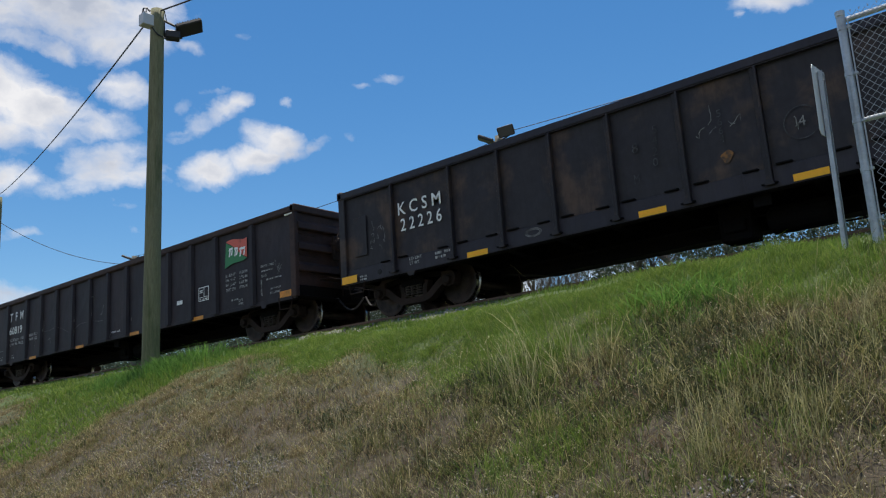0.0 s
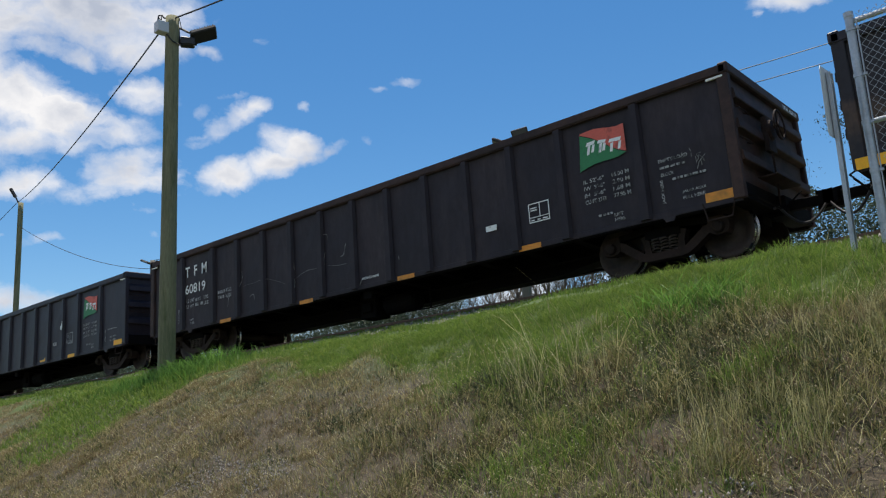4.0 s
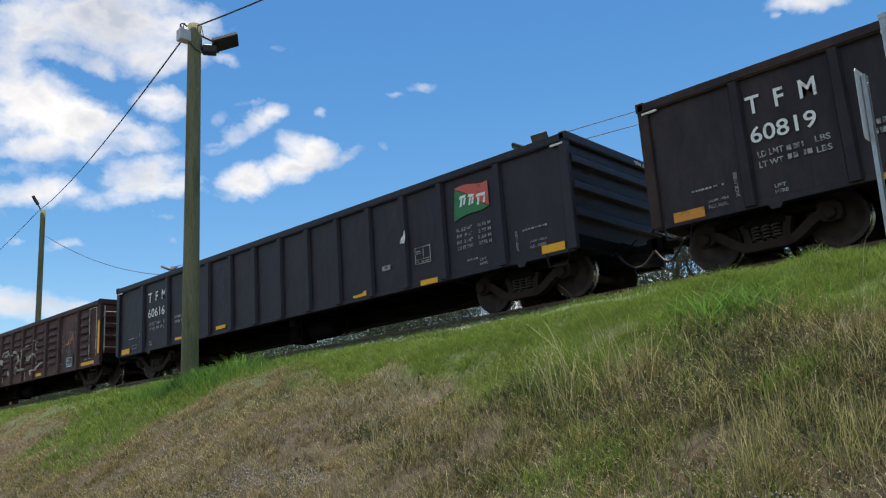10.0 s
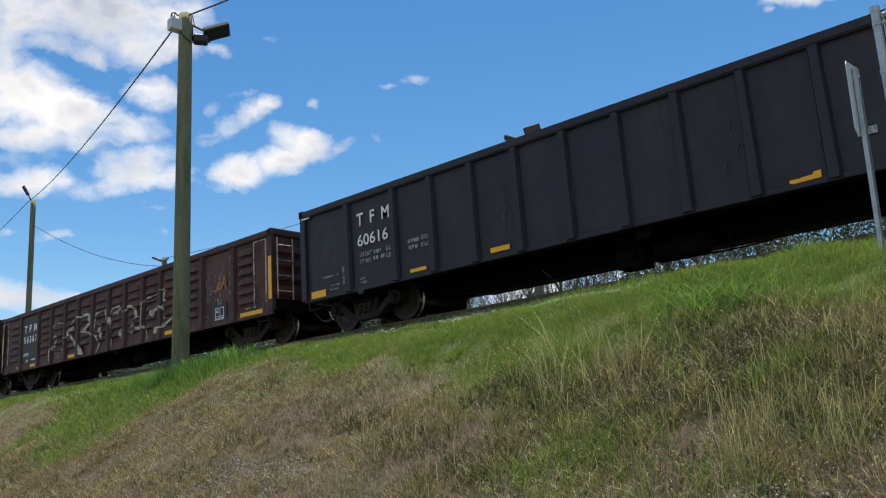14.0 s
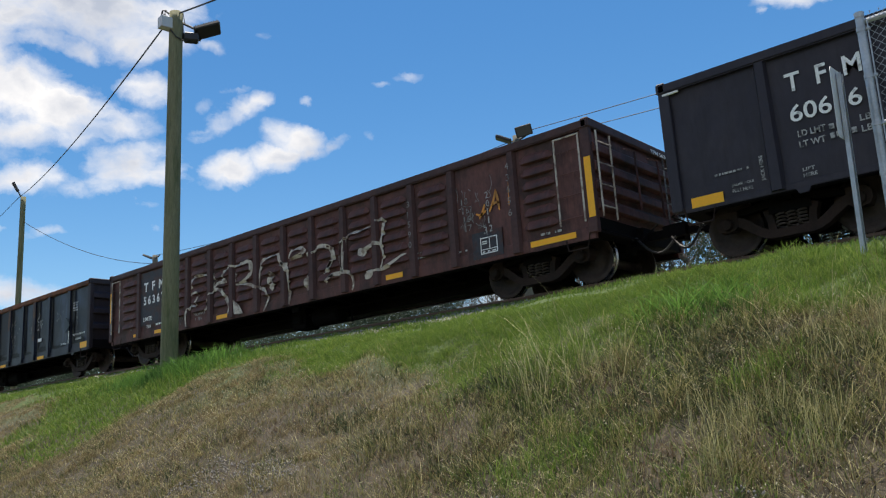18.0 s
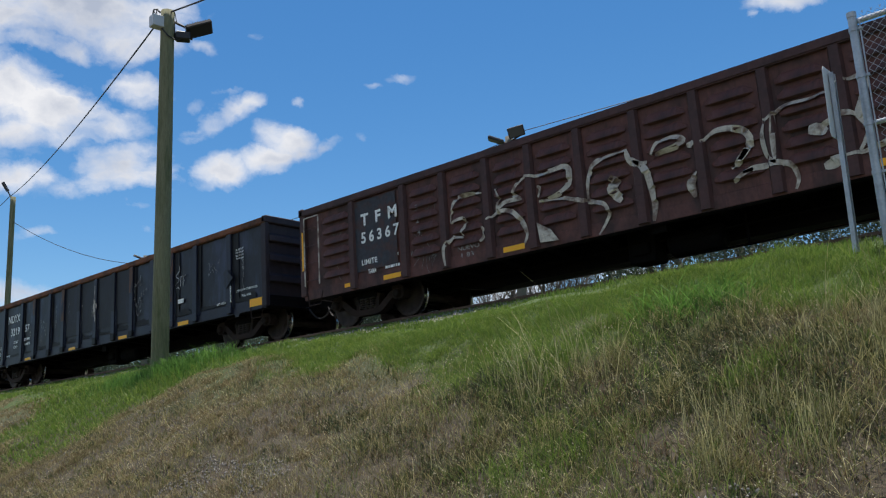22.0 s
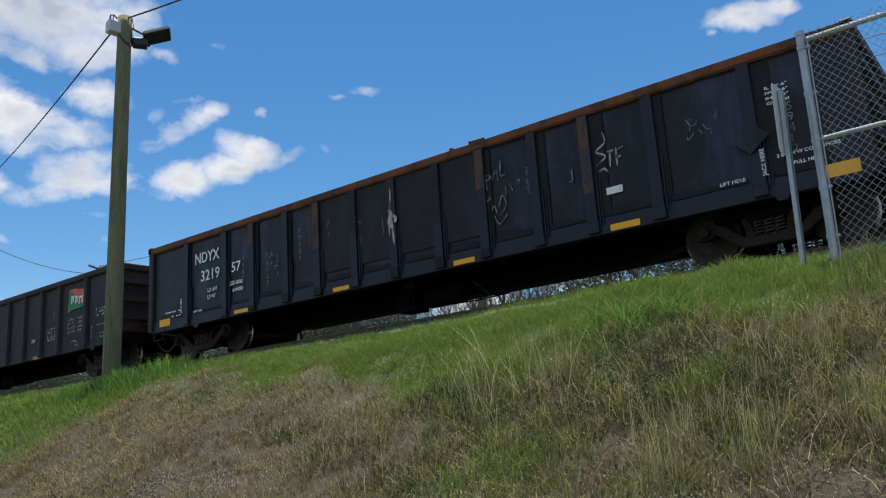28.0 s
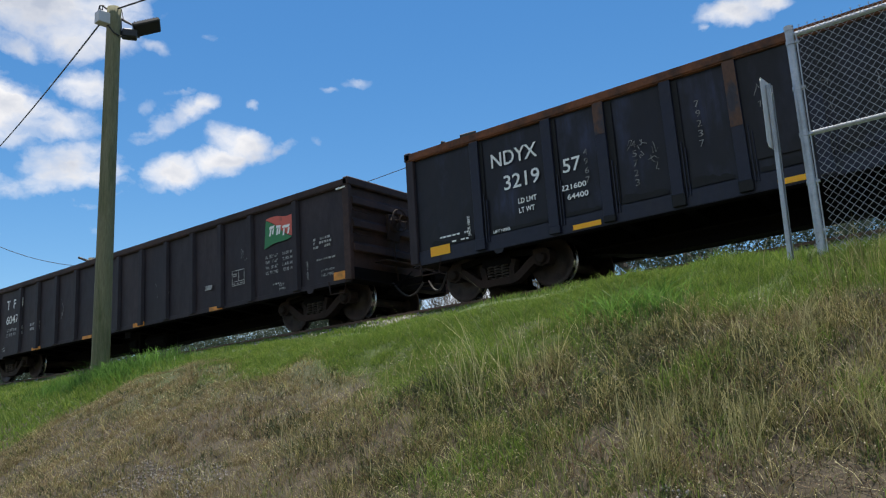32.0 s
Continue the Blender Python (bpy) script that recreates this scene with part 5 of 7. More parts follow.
def car_f():
    car = gondola("dusty black open gondola car with faded flag emblem", -77.33, 15.97, 2.82, M_BLACK_DUST, M_BROWN_RIM, SIDE_POSTS, "hat", 0.86, (1.465, 1.94, 2.40), corner_paint=M_BROWN_RIM)
    common_marks(car, "T  F  M", "60479", 2.0, ((0.36, 0.84, 0.82, 0.97), (3.6, 4.1, 0.76, 0.84), (6.3, 6.75, 0.76, 0.84), (8.64, 9.12, 0.78, 0.88), (11.64, 12.1, 0.77, 0.86), (15.54, 16.0, 0.84, 1.0)), M_ORANGE)
    right_marks(car, 15.97, 13.52, M_DUSTTEXT)
    scratch(car, 31, 4.9, 5.3, 1.5, 1.9, 6, M_CHALK)
    scratch(car, 32, 12.8, 13.2, 1.7, 2.1, 6, M_CHALK)
    scratch(car, 33, 9.6, 10.2, 1.2, 1.7, 4, M_CHALK)
    bars(car, 15.0, 15.5, 1.55, 1.80, 3, M_DUSTTEXT, 34)
    brake_gear(car, 15.97)
    return car


D_RIBS = [1.56, 3.0, 4.02, 5.04, 5.97, 6.95, 7.97, 8.96, 9.98, 10.94, 11.97, 13.0, 14.41]
D_ROWS = [1.12 + 0.235 * k for k in range(6)]


def d_depth(x, z):
    """The face of the brown car's side: bulged panels between posts."""
    best = 0.0
    bounds = [0.0] + D_RIBS + [15.94]
    for i, (a, b) in enumerate(zip(bounds, bounds[1:])):
        if abs(x - a) < 0.08 and i > 0:
            return -HALF - 0.082
        if a < x < b and i not in (1, 12):
            w, t = b - a - 0.30, (x - a - 0.15) / (b - a - 0.30)
            k = max(0.0, min(1.0, 6 * t, 6 * (1 - t)))
            for r in D_ROWS:
                if -0.07 < z - r < 0.115:
                    best = max(best, 0.070 * k)
    return -HALF - 0.013 - best


def car_d():
    car = gondola("brown oxide gondola car with corrugated sides and pale graffiti", -42.5, 15.94, 2.70, M_BROWN, M_BROWN_POST, D_RIBS, "hat", 0.92, (1.30, 1.62, 1.94, 2.26), lo=0.74, post_paint=M_BROWN_POST)
    bounds = [0.0] + D_RIBS + [15.94]
    made = {}
    for i, (a, b) in enumerate(zip(bounds, bounds[1:])):
        if i in (1, 12):
            continue
        w = b - a - 0.30
        if i in (0, 13):
            a, w = (a + 0.46, w - 0.40) if i == 0 else (a + 0.02, w - 0.55)
            b = a + w + 0.30
        key = round(w, 2)
        if key not in made:
            made[key] = corrugation_mesh(w)
        for z in D_ROWS:
            part("corrugation", made[key], None, car, loc=((a + b) / 2, -HALF - 0.004, z))
    # blue-grey patch behind the number
    part("number_panel", box(1.57, 2.80, Y_PAINT - 0.003, Y_PAINT, 1.05, 2.51), M_SLATE, car, "dark blue-grey painted panel")
    y = Y_PAINT - 0.006
    writing(car, "T  F  M", 1.815, 2.83, 1.975, 2.225, y, M_WHITE, 0.035, label="white reporting letters")
    writing(car, "5 6 3 6 7", 1.81, 2.87, 1.61, 1.85, y, M_WHITE, 0.03, label="white car number")
    writing(car, "LIMITE", 1.80, 2.24, 1.17, 1.28, y, M_WHITE, 0.02)
    bars(car, 2.40, 2.84, 1.19, 1.29, 1, M_WHITE, 41)
    writing(car, "TARA", 1.97, 2.20, 0.97, 1.06, y, M_WHITE, 0.02)
    bars(car, 2.45, 2.85, 0.98, 1.07, 1, M_WHITE, 42)
    for a in ((1.27, 1.47, 0.80, 0.88), (2.39, 2.86, 0.775, 0.87), (5.31, 5.76, 0.775, 0.87), (11.19, 11.65, 0.79, 0.89), (14.68, 15.58, 0.78, 0.88)):
        stripe(car, *a, M_YELLOW, y=Y_PAINT - 0.006)
    # yellow strips on the ends' corner posts and the white rails of the side ladders
    part("end_strip", box(15.88, 16.0, -HALF - 0.062, -HALF - 0.056, 1.05, 2.06), M_YELLOW, car, "upright yellow reflective strip")
    part("end_strip", box(0.01, 0.06, Y_PAINT - 0.056, Y_PAINT - 0.05, 1.35, 2.2), M_YELLOW, car, "upright yellow reflective strip")
    for x in (0.10, 0.56, 15.34, 15.81):
        grab(car, [(x, -HALF - 0.07, 1.0), (x, -HALF - 0.07, 2.5)], 0.016, M_GRAFFITI, "ladder_rail", "worn white ladder rail")
    for x0, x1 in ((0.10, 0.56), (15.34, 15.81)):
        grab(car, [(x0, -HALF - 0.07, 2.49), (x1, -HALF - 0.07, 2.49)], 0.014, M_GRAFFITI, "ladder_rung", "worn white top rung")
        for k in range(4):
            grab(car, [(x0, -HALF - 0.07, 1.1 + k * 0.38), (x1, -HALF - 0.07, 1.1 + k * 0.38)], 0.011, M_BROWN, "ladder_rung")
    end_ladder(car, 15.94, 1, -HALF + 0.06, -HALF + 0.50, 1.05, 2.5, 4, M_GRAFFITI)
    end_ladder(car, 15.94, 1, 0.95, 1.35, 1.15, 2.5, 4, M_CHALK)
    grab(car, [(16.18, -0.75, 2.30), (16.18, -0.35, 2.34), (16.18, -0.30, 1.3)], 0.02, M_BROWN)
    grab(car, [(16.18, 0.1, 2.30), (16.18, 0.5, 2.34), (16.18, 0.55, 1.3)], 0.02, M_BROWN)
    for k in range(9):
        b = box(1.4 + k * 1.62, 1.48 + k * 1.62, -HALF - 0.03, -HALF + 0.02, 2.68, 2.715, 0.008)
        part("rim_lug", b, M_BROWN, car)
    part("mark_plate", box(13.42, 14.10, Y_PAINT - 0.0015, Y_PAINT + 0.01, 0.79, 1.27), M_SLATE, car, "dark grey repainted patch")
    frame_mark(car, 13.60, 13.98, 0.86, 1.16, M_WHITE, BOX_LINES)
    bars(car, 13.0, 13.3, 0.98, 1.03, 1, M_DUSTTEXT, 44)
    bars(car, 11.95, 12.5, 1.05, 1.2, 3, M_CHALK, 45)
    bars(car, 14.9, 15.4, 0.93, 1.0, 1, M_DUSTTEXT, 46)
    scratch(car, 47, 13.05, 13.9, 1.3, 2.1, 26, M_CHALK, 0.011)
    # chalk numbers
    chalk(car, "20112", 13.78, 1.86, 0.12, 0.012, -0.155, y, M_DUSTTEXT)
    chalk(car, "3", 13.70, 1.22, 0.13, 0, 0, y, M_DUSTTEXT)
    chalk(car, "43656", 14.31, 2.25, 0.12, 0, -0.21, -HALF - 0.075)
    chalk(car, "31590", 11.90, 2.10, 0.12, 0, -0.20, -HALF - 0.075)
    chalk(car, "1111", 13.22, 1.85, 0.12, 0.02, -0.17, y)
    chalk(car, "8667", 13.30, 1.85, 0.12, 0.02, -0.17, y)
    chalk(car, "524", 3.35, 1.95, 0.12, 0.02, -0.24, y - 0.05)
    chalk(car, "RGS", 3.15, 1.12, 0.10, 0.09, 0.0, y)
    writing(car, "NUEVO", 4.30, 4.80, 0.99, 1.07, y, M_DUSTTEXT, 0.0)
    writing(car, "1 83", 4.38, 4.66, 0.86, 0.94, y, M_DUSTTEXT, 0.0)
    scratch(car, 48, 3.1, 3.8, 1.3, 2.1, 8, M_CHALK, 0.009)
    scratch(car, 49, 0.75, 1.3, 1.3, 2.1, 6, M_CHALK, 0.009)
    scratch(car, 50, 3.3, 3.8, 1.0, 1.2, 10, M_CHALK, 0.008)
    for pts in (((13.86, 1.60), (13.97, 1.80), (14.02, 1.97)), ((14.02, 1.97), (14.06, 1.78), (14.08, 1.58)), ((13.92, 1.70), (14.0, 1.74), (14.09, 1.72)), ((14.30, 1.62), (14.32, 1.85), (14.33, 2.12)), ((14.335, 1.62), (14.35, 1.85), (14.355, 2.10)),
                ((13.62, 1.52), (13.70, 1.62), (13.76, 1.76)), ((13.55, 1.62), (13.66, 1.58), (13.78, 1.64))):
        bm = bmesh.new()
        ribbon(bm, curve(pts), 0.035, lambda x, z: Y_PAINT - 0.005, taper=True)
        part("paint_daub", bm, M_ORANGE, car, "yellow-orange paint scrawl")
    end_writing(car, "TFM 56367", 15.94 + 0.094, 0.60, 1.35, 2.56, 2.64, M_WHITE)
    graffiti(car)
    return car


def stroke(car, width, *points):
    """One spray-paint stroke that follows the side's relief."""
    bm = bmesh.new()
    ribbon(bm, curve(points), width, lambda x, z: d_depth(x, z) - 0.006, taper=True)
    part("graffiti_stroke", bm, M_GRAFFITI, car, "pale weathered spray-paint stroke")


def graffiti(car):
    """Large outlined spray strokes across the side."""
    stroke(car, 0.055, (4.04, 0.76), (4.02, 1.09), (4.22, 1.25), (4.50, 1.21))
    stroke(car, 0.050, (4.18, 1.53), (4.25, 1.79), (4.48, 1.97), (4.93, 1.95))
    stroke(car, 0.045, (4.20, 1.53), (4.51, 1.56), (4.56, 1.41), (4.45, 1.32), (4.50, 1.19))
    stroke(car, 0.050, (4.84, 1.07), (4.93, 1.19), (4.88, 1.34))
    stroke(car, 0.060, (5.03, 1.43), (5.26, 1.50), (5.49, 1.49), (5.64, 1.41), (5.77, 1.23), (5.83, 1.00), (5.74, 0.82))
    stroke(car, 0.055, (5.26, 1.94), (5.33, 1.74), (5.27, 1.55), (5.48, 1.64), (5.76, 1.64), (5.64, 1.75), (5.78, 1.95), (5.90, 2.01))
    stroke(car, 0.060, (5.85, 2.02), (6.20, 1.95), (6.49, 1.96), (6.73, 1.96), (6.76, 1.80), (6.70, 1.61), (6.38, 1.50), (6.12, 1.51))
    stroke(car, 0.050, (6.11, 1.79), (6.18, 1.70), (6.11, 1.59))
    stroke(car, 0.055, (6.29, 1.48), (6.64, 1.44), (7.01, 1.31), (7.34, 1.19), (7.41, 1.04), (7.33, 0.89), (7.19, 0.72))
    stroke(car, 0.060, (7.06, 1.30), (7.07, 1.57), (7.17, 1.80), (7.41, 1.92), (7.67, 1.94), (7.82, 1.96))
    stroke(car, 0.130, (7.49, 1.57), (7.59, 1.48), (7.53, 1.38), (7.59, 1.26), (7.67, 1.15))
    stroke(car, 0.070, (7.80, 1.94), (7.85, 1.76), (7.99, 1.67), (8.13, 1.68))
    stroke(car, 0.090, (7.90, 1.78), (8.07, 1.59), (8.14, 1.36), (8.18, 1.03), (8.13, 0.75))
    stroke(car, 0.060, (8.22, 1.75), (8.35, 1.91), (8.59, 1.94), (8.74, 1.86), (8.63, 1.78), (8.36, 1.75), (8.25, 1.70))
    stroke(car, 0.070, (8.78, 1.76), (8.91, 1.75))
    stroke(car, 0.070, (9.01, 1.74), (9.13, 1.81), (9.36, 1.83), (9.61, 1.75), (9.71, 1.60), (9.66, 1.47), (9.53, 1.32), (9.41, 1.22))
    stroke(car, 0.050, (9.40, 1.03), (9.53, 1.10), (9.70, 1.16), (9.87, 1.19))
    stroke(car, 0.070, (9.45, 1.24), (9.55, 1.34), (9.73, 1.51))
    stroke(car, 0.080, (8.89, 1.33), (8.78, 1.17), (8.81, 0.96))
    stroke(car, 0.060, (9.94, 1.81), (9.87, 1.60), (9.90, 1.29), (10.01, 1.16))
    stroke(car, 0.055, (10.05, 1.88), (10.02, 1.57), (10.00, 1.19))
    stroke(car, 0.050, (9.94, 1.78), (10.12, 1.89), (10.26, 1.93), (10.54, 1.92), (10.70, 1.95), (10.87, 1.97))
    stroke(car, 0.060, (9.55, 1.13), (9.77, 1.15), (10.01, 1.16), (10.19, 1.09), (10.25, 0.89), (10.20, 0.75))
    stroke(car, 0.120, (10.47, 1.47), (10.58, 1.47), (10.70, 1.40))
    stroke(car, 0.060, (10.62, 1.48), (10.85, 1.59), (11.03, 1.57), (11.14, 1.50))
    stroke(car, 0.070, (11.00, 2.05), (11.22, 2.02), (11.25, 1.89), (11.15, 1.68), (11.10, 1.54), (11.19, 1.35), (11.14, 1.20), (11.04, 1.06))
    stroke(car, 0.110, (10.59, 0.96), (10.72, 0.98), (10.82, 1.05))
    stroke(car, 0.045, (10.80, 1.03), (11.15, 1.04), (11.42, 1.10), (11.79, 1.23))
    # a pale fin of paint low on the side
    bm = bmesh.new()
    prism(bm, [(6.07, 1.15), (6.11, 0.8), (6.48, 0.77), (6.33, 0.98)], Y_PAINT - 0.062, Y_PAINT - 0.058)
    bmesh.ops.recalc_face_normals(bm, faces=bm.faces)
    part("graffiti_fill", bm, M_GRAFFITI, car, "pale filled paint patch")


E_RIBS = [1.47, 2.90, 3.85, 4.94, 5.89, 6.92, 7.94, 9.0, 9.99, 11.05, 12.02, 13.10, 14.55]


def car_e():
    car = gondola("faded navy gondola car with a rusty rim and scuffed sides", -59.75, 15.9, 2.87, M_NAVY, M_RUST, E_RIBS, "channel", 1.02, (1.465, 1.94, 2.40), sill_paint=M_NAVY_SILL, post_paint=M_NAVY_SILL, corner_paint=M_BLACK_DUST)
    y = Y_PAINT - 0.004
    writing(car, "NDYX", 1.78, 2.68, 2.16, 2.41, y, M_WHITE, 0.012, label="white reporting letters")
    writing(car, "3219", 2.00, 2.69, 1.72, 1.975, y, M_WHITE, 0.012, label="white car number")
    writing(car, "57", 3.12, 3.44, 1.745, 1.975, y, M_WHITE, 0.012, label="white car number")
    writing(car, "LD LMT", 2.25, 2.60, 1.44, 1.53, y, M_WHITE, 0.02)
    writing(car, "LT WT", 2.25, 2.55, 1.28, 1.37, y, M_WHITE, 0.02)
    writing(car, "221600", 3.05, 3.50, 1.46, 1.55, y, M_WHITE, 0.02)
    writing(car, "64400", 3.15, 3.52, 1.30, 1.39, y, M_WHITE, 0.02)
    for a in ((0.37, 0.80, 0.88, 1.05), (3.2, 3.68, 0.80, 0.88), (6.28, 6.72, 0.80, 0.88), (9.27, 9.72, 0.79, 0.88), (12.28, 12.76, 0.79, 0.89), (15.3, 15.78, 0.85, 1.03)):
        stripe(car, *a, M_YELLOW, y=y)
    bars(car, 0.6, 1.2, 1.16, 1.21, 1, M_WHITE, 51)
    bars(car, 0.85, 1.2, 1.05, 1.10, 1, M_WHITE, 52)
    writing(car, "LIFT HERE", 1.72, 2.05, 1.04, 1.09, y, M_WHITE, 0.02)
    writing(car, "LIFT HERE", 14.0, 14.35, 1.07, 1.12, y, M_WHITE, 0.02)
    writing(car, "JACK HERE", 14.60, 14.68, 1.06, 1.45, y - 0.055, M_WHITE, 0.02, upright=True)
    writing(car, "JACK HERE", 1.20, 1.27, 1.1, 1.45, y, M_WHITE, 0.02, upright=True)
    writing(car, "2 INCH W COMP SHOES", 14.8, 15.6, 1.28, 1.33, y, M_WHITE, 0.02)
    writing(car, "PULL HERE", 15.0, 15.35, 1.14, 1.19, y, M_WHITE, 0.02)
    for k, s in enumerate(("IL 52'-6\"", "IW 9'-6\"", "IH 5'-6\"", "CU FT 2743")):
        writing(car, s, 14.78, 15.08, 2.27 - k * 0.075, 2.315 - k * 0.075, y, M_WHITE, 0.02)
    stripe(car, 12.28, 12.55, 1.36, 1.47, M_WHITE, y=y, name="paper_label", label="small white paper label")
    tag(car, "paint_scrawl", "sharp pale paint scrawl", M_DUSTTEXT, 0.024, (
        ((12.31, 2.38), (12.34, 2.21), (12.18, 2.09), (12.33, 1.98), (12.15, 1.86)), ((12.35, 2.04), (12.47, 2.04)), ((12.41, 2.05), (12.39, 1.79)), ((12.51, 2.07), (12.51, 1.78)),
        ((12.50, 2.02), (12.63, 2.06)), ((12.49, 1.91), (12.58, 1.92)), ((12.20, 1.76), (12.28, 1.79), (12.36, 1.71))), y)
    tag(car, "chalk_scrawl", "faint chalk scrawl", M_CHALK, 0.020, (
        ((10.06, 2.25), (10.09, 1.97)), ((10.06, 2.25), (10.18, 2.19), (10.08, 2.13)), ((10.20, 2.12), (10.30, 2.28), (10.32, 2.09)), ((10.40, 2.43), (10.38, 2.16), (10.47, 2.17)),
        ((10.05, 1.89), (10.14, 1.81), (10.02, 1.75), (10.12, 1.64)), ((10.14, 1.57), (10.21, 1.67), (10.25, 1.52)), ((10.30, 1.62), (10.38, 1.81), (10.45, 1.64), (10.31, 1.47)),
        ((10.19, 1.50), (10.29, 1.33), (10.46, 1.47)), ((10.46, 1.96), (10.46, 1.79), (10.40, 1.77)), ((10.55, 1.97), (10.60, 1.84)), ((10.67, 1.99), (10.75, 2.0), (10.71, 1.92)), ((11.72, 1.92), (11.72, 1.73), (11.65, 1.73))), y)
    chalk(car, "59412", 15.02, 1.90, 0.12, 0.0, -0.15, y)
    chalk(car, "2353", 10.87, 2.08, 0.10, 0.0, -0.12, y)
    scratch(car, 55, 13.6, 14.1, 1.9, 2.2, 6, M_CHALK, 0.012)
    scratch(car, 56, 6.1, 7.7, 1.75, 2.2, 7, M_CHALK, 0.011)
    for x, top_z, chars in ((4.30, 1.86, "45723"), (5.32, 2.20, "79237"), (3.50, 1.95, "4967")):
        for k, ch in enumerate(chars):
            writing(car, ch, x, x + 0.07, top_z - k * 0.15, top_z - k * 0.15 + 0.10, y, M_CHALK, 0.0, name="chalk_number")
    # pale streaks run down a post
    bm = bmesh.new()
    for pts, w in (([(7.93, 2.52), (7.92, 2.3), (7.90, 2.1)], 0.020), ([(7.88, 2.12), (7.92, 2.0), (7.88, 1.88), (7.90, 1.75)], 0.075), ([(7.93, 1.95), (7.95, 1.7), (7.97, 1.42)], 0.035), ([(7.98, 1.98), (8.03, 1.93), (8.02, 1.84)], 0.05), ([(7.86, 1.80), (7.87, 1.62)], 0.02)):
        ribbon(bm, curve(pts), w, lambda x, z: -HALF - 0.066, taper=True)
    part("pale_streak", bm, M_GRAFFITI, car, "pale dried streaks down a post")
    scratch(car, 57, 4.2, 4.8, 1.6, 2.0, 8, M_CHALK, 0.012)
    # ragged black bands above the lower band, riveted diamond patch, rusted posts
    rng = random.Random(71)
    for a, b in zip([0.2] + E_RIBS, E_RIBS + [15.7]):
        bm = bmesh.new()
        lo_z, n = 1.035, 12
        x0, x1 = a + 0.20, b - 0.16
        low = [bm.verts.new((x0 + (x1 - x0) * k / n, -HALF - 0.010, lo_z + rng.uniform(-0.006, 0.01))) for k in range(n + 1)]
        up, h = [], rng.uniform(0.07, 0.13)
        for k in range(n + 1):
            h = min(max(h + rng.uniform(-0.035, 0.035), 0.05), 0.17)
            up.append(bm.verts.new((low[k].co.x, -HALF - 0.010, lo_z + h * (0.55 if k in (0, n) else 1.0))))
        for k in range(n):
            bm.faces.new((low[k], low[k + 1], up[k + 1], up[k]))
        part("dark_band", bm, M_NEAR_BLACK, car, "ragged black band above the sill")
    for x in E_RIBS:
        part("post_foot", box(x - 0.11, x + 0.09, -HALF - 0.072, -HALF - 0.002, 0.80, 0.80 + rng.uniform(0.10, 0.2), 0.01), M_NEAR_BLACK if rng.random() < 0.6 else M_NAVY_SILL, car)
    for a, b in zip(E_RIBS[4:8], E_RIBS[5:9]):
        part("soot_panel", box(a + 0.082, b - 0.104, -HALF - 0.014, -HALF - 0.0125, 1.22, 2.712), M_SOOT_DULL, car, "panel dulled by flat near-black")
    for x, z0 in ((6.92, 1.9), (9.0, 1.62)):
        part("soot_face", box(x - 0.098, x + 0.073, -HALF - 0.0665, -HALF - 0.0605, z0, 2.715), M_SOOT_DULL, car, "post face blackened by overspray")
    # black strips by the posts; the last paints in the diamond plate's shade
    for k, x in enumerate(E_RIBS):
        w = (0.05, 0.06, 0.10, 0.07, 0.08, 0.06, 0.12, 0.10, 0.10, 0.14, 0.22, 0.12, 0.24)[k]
        part("dark_stripe", box(x + 0.076, x + 0.09 + w, -HALF - 0.011, -HALF - 0.006, 1.06, 2.70), M_NEAR_BLACK, car, "black strip beside a post")
    for x, z0 in ((5.89, 1.75), (12.02, 1.45), (9.99, 2.0), (3.85, 2.2)):
        part("rust_face", box(x - 0.098, x + 0.073, -HALF - 0.066, -HALF - 0.0605, z0, 2.715), M_RUST_POST, car, "rusted face of a post")
    bm = bmesh.new()
    prism(bm, [(14.25, 1.62), (14.50, 1.40), (14.78, 1.62), (14.50, 1.88)], -HALF - 0.11, -HALF - 0.10)
    bmesh.ops.recalc_face_normals(bm, faces=bm.faces)
    part("patch_plate", bm, M_NAVY, car, "riveted diamond-shaped repair plate")
    return car


CARS = [car_a(), car_b(), car_c(), car_d(), car_e(), car_f()]


# ---- pole with floodlight, cables ----
def floodlight(parent, m, mat=M_LAMP, lens=M_LENS):
    """A flat floodlight on a bracket; its glass looks down."""
    b = box(-0.25, 0.25, -0.16, 0.16, -0.04, 0.05, 0.02)
    for k in range(9):
        block(b, -0.20 + k * 0.05, -0.185 + k * 0.05, -0.15, 0.15, 0.045, 0.060)
    lamp = part("floodlight", b, mat, parent, "flat black LED floodlight", m)
    part("lens", box(-0.21, 0.21, -0.13, 0.13, -0.044, -0.0395), lens, lamp, "pale lamp glass")
    return lamp


def wooden_pole(name, label, foot, height, r0, r1, lean=(0, 0), mat=M_POLE):
    pole = thing(name, label, "pole", Matrix.Translation(foot))
    bm = bmesh.new()
    n, seg = 24, 16
    rings = []
    for i in range(n + 1):
        t = i / n
        r = r0 + (r1 - r0) * t
        rings.append([bm.verts.new((lean[0] * t + r * math.cos(k * math.tau / seg) * (1 + 0.03 * noise.noise((k, i * 0.4, 1))), lean[1] * t + r * math.sin(k * math.tau / seg), height * t - 0.3 * (1 - t))) for k in range(seg)])
    for a, b in zip(rings, rings[1:]):
        for k in range(seg):
            bm.faces.new((a[k], a[(k + 1) % seg], b[(k + 1) % seg], b[k]))
    bm.faces.new(rings[-1])
    me = mesh_from("shaft", bm, mat)
    me.polygons.foreach_set("use_smooth", [True] * len(me.polygons))
    part("shaft", me, None, pole)
    return pole


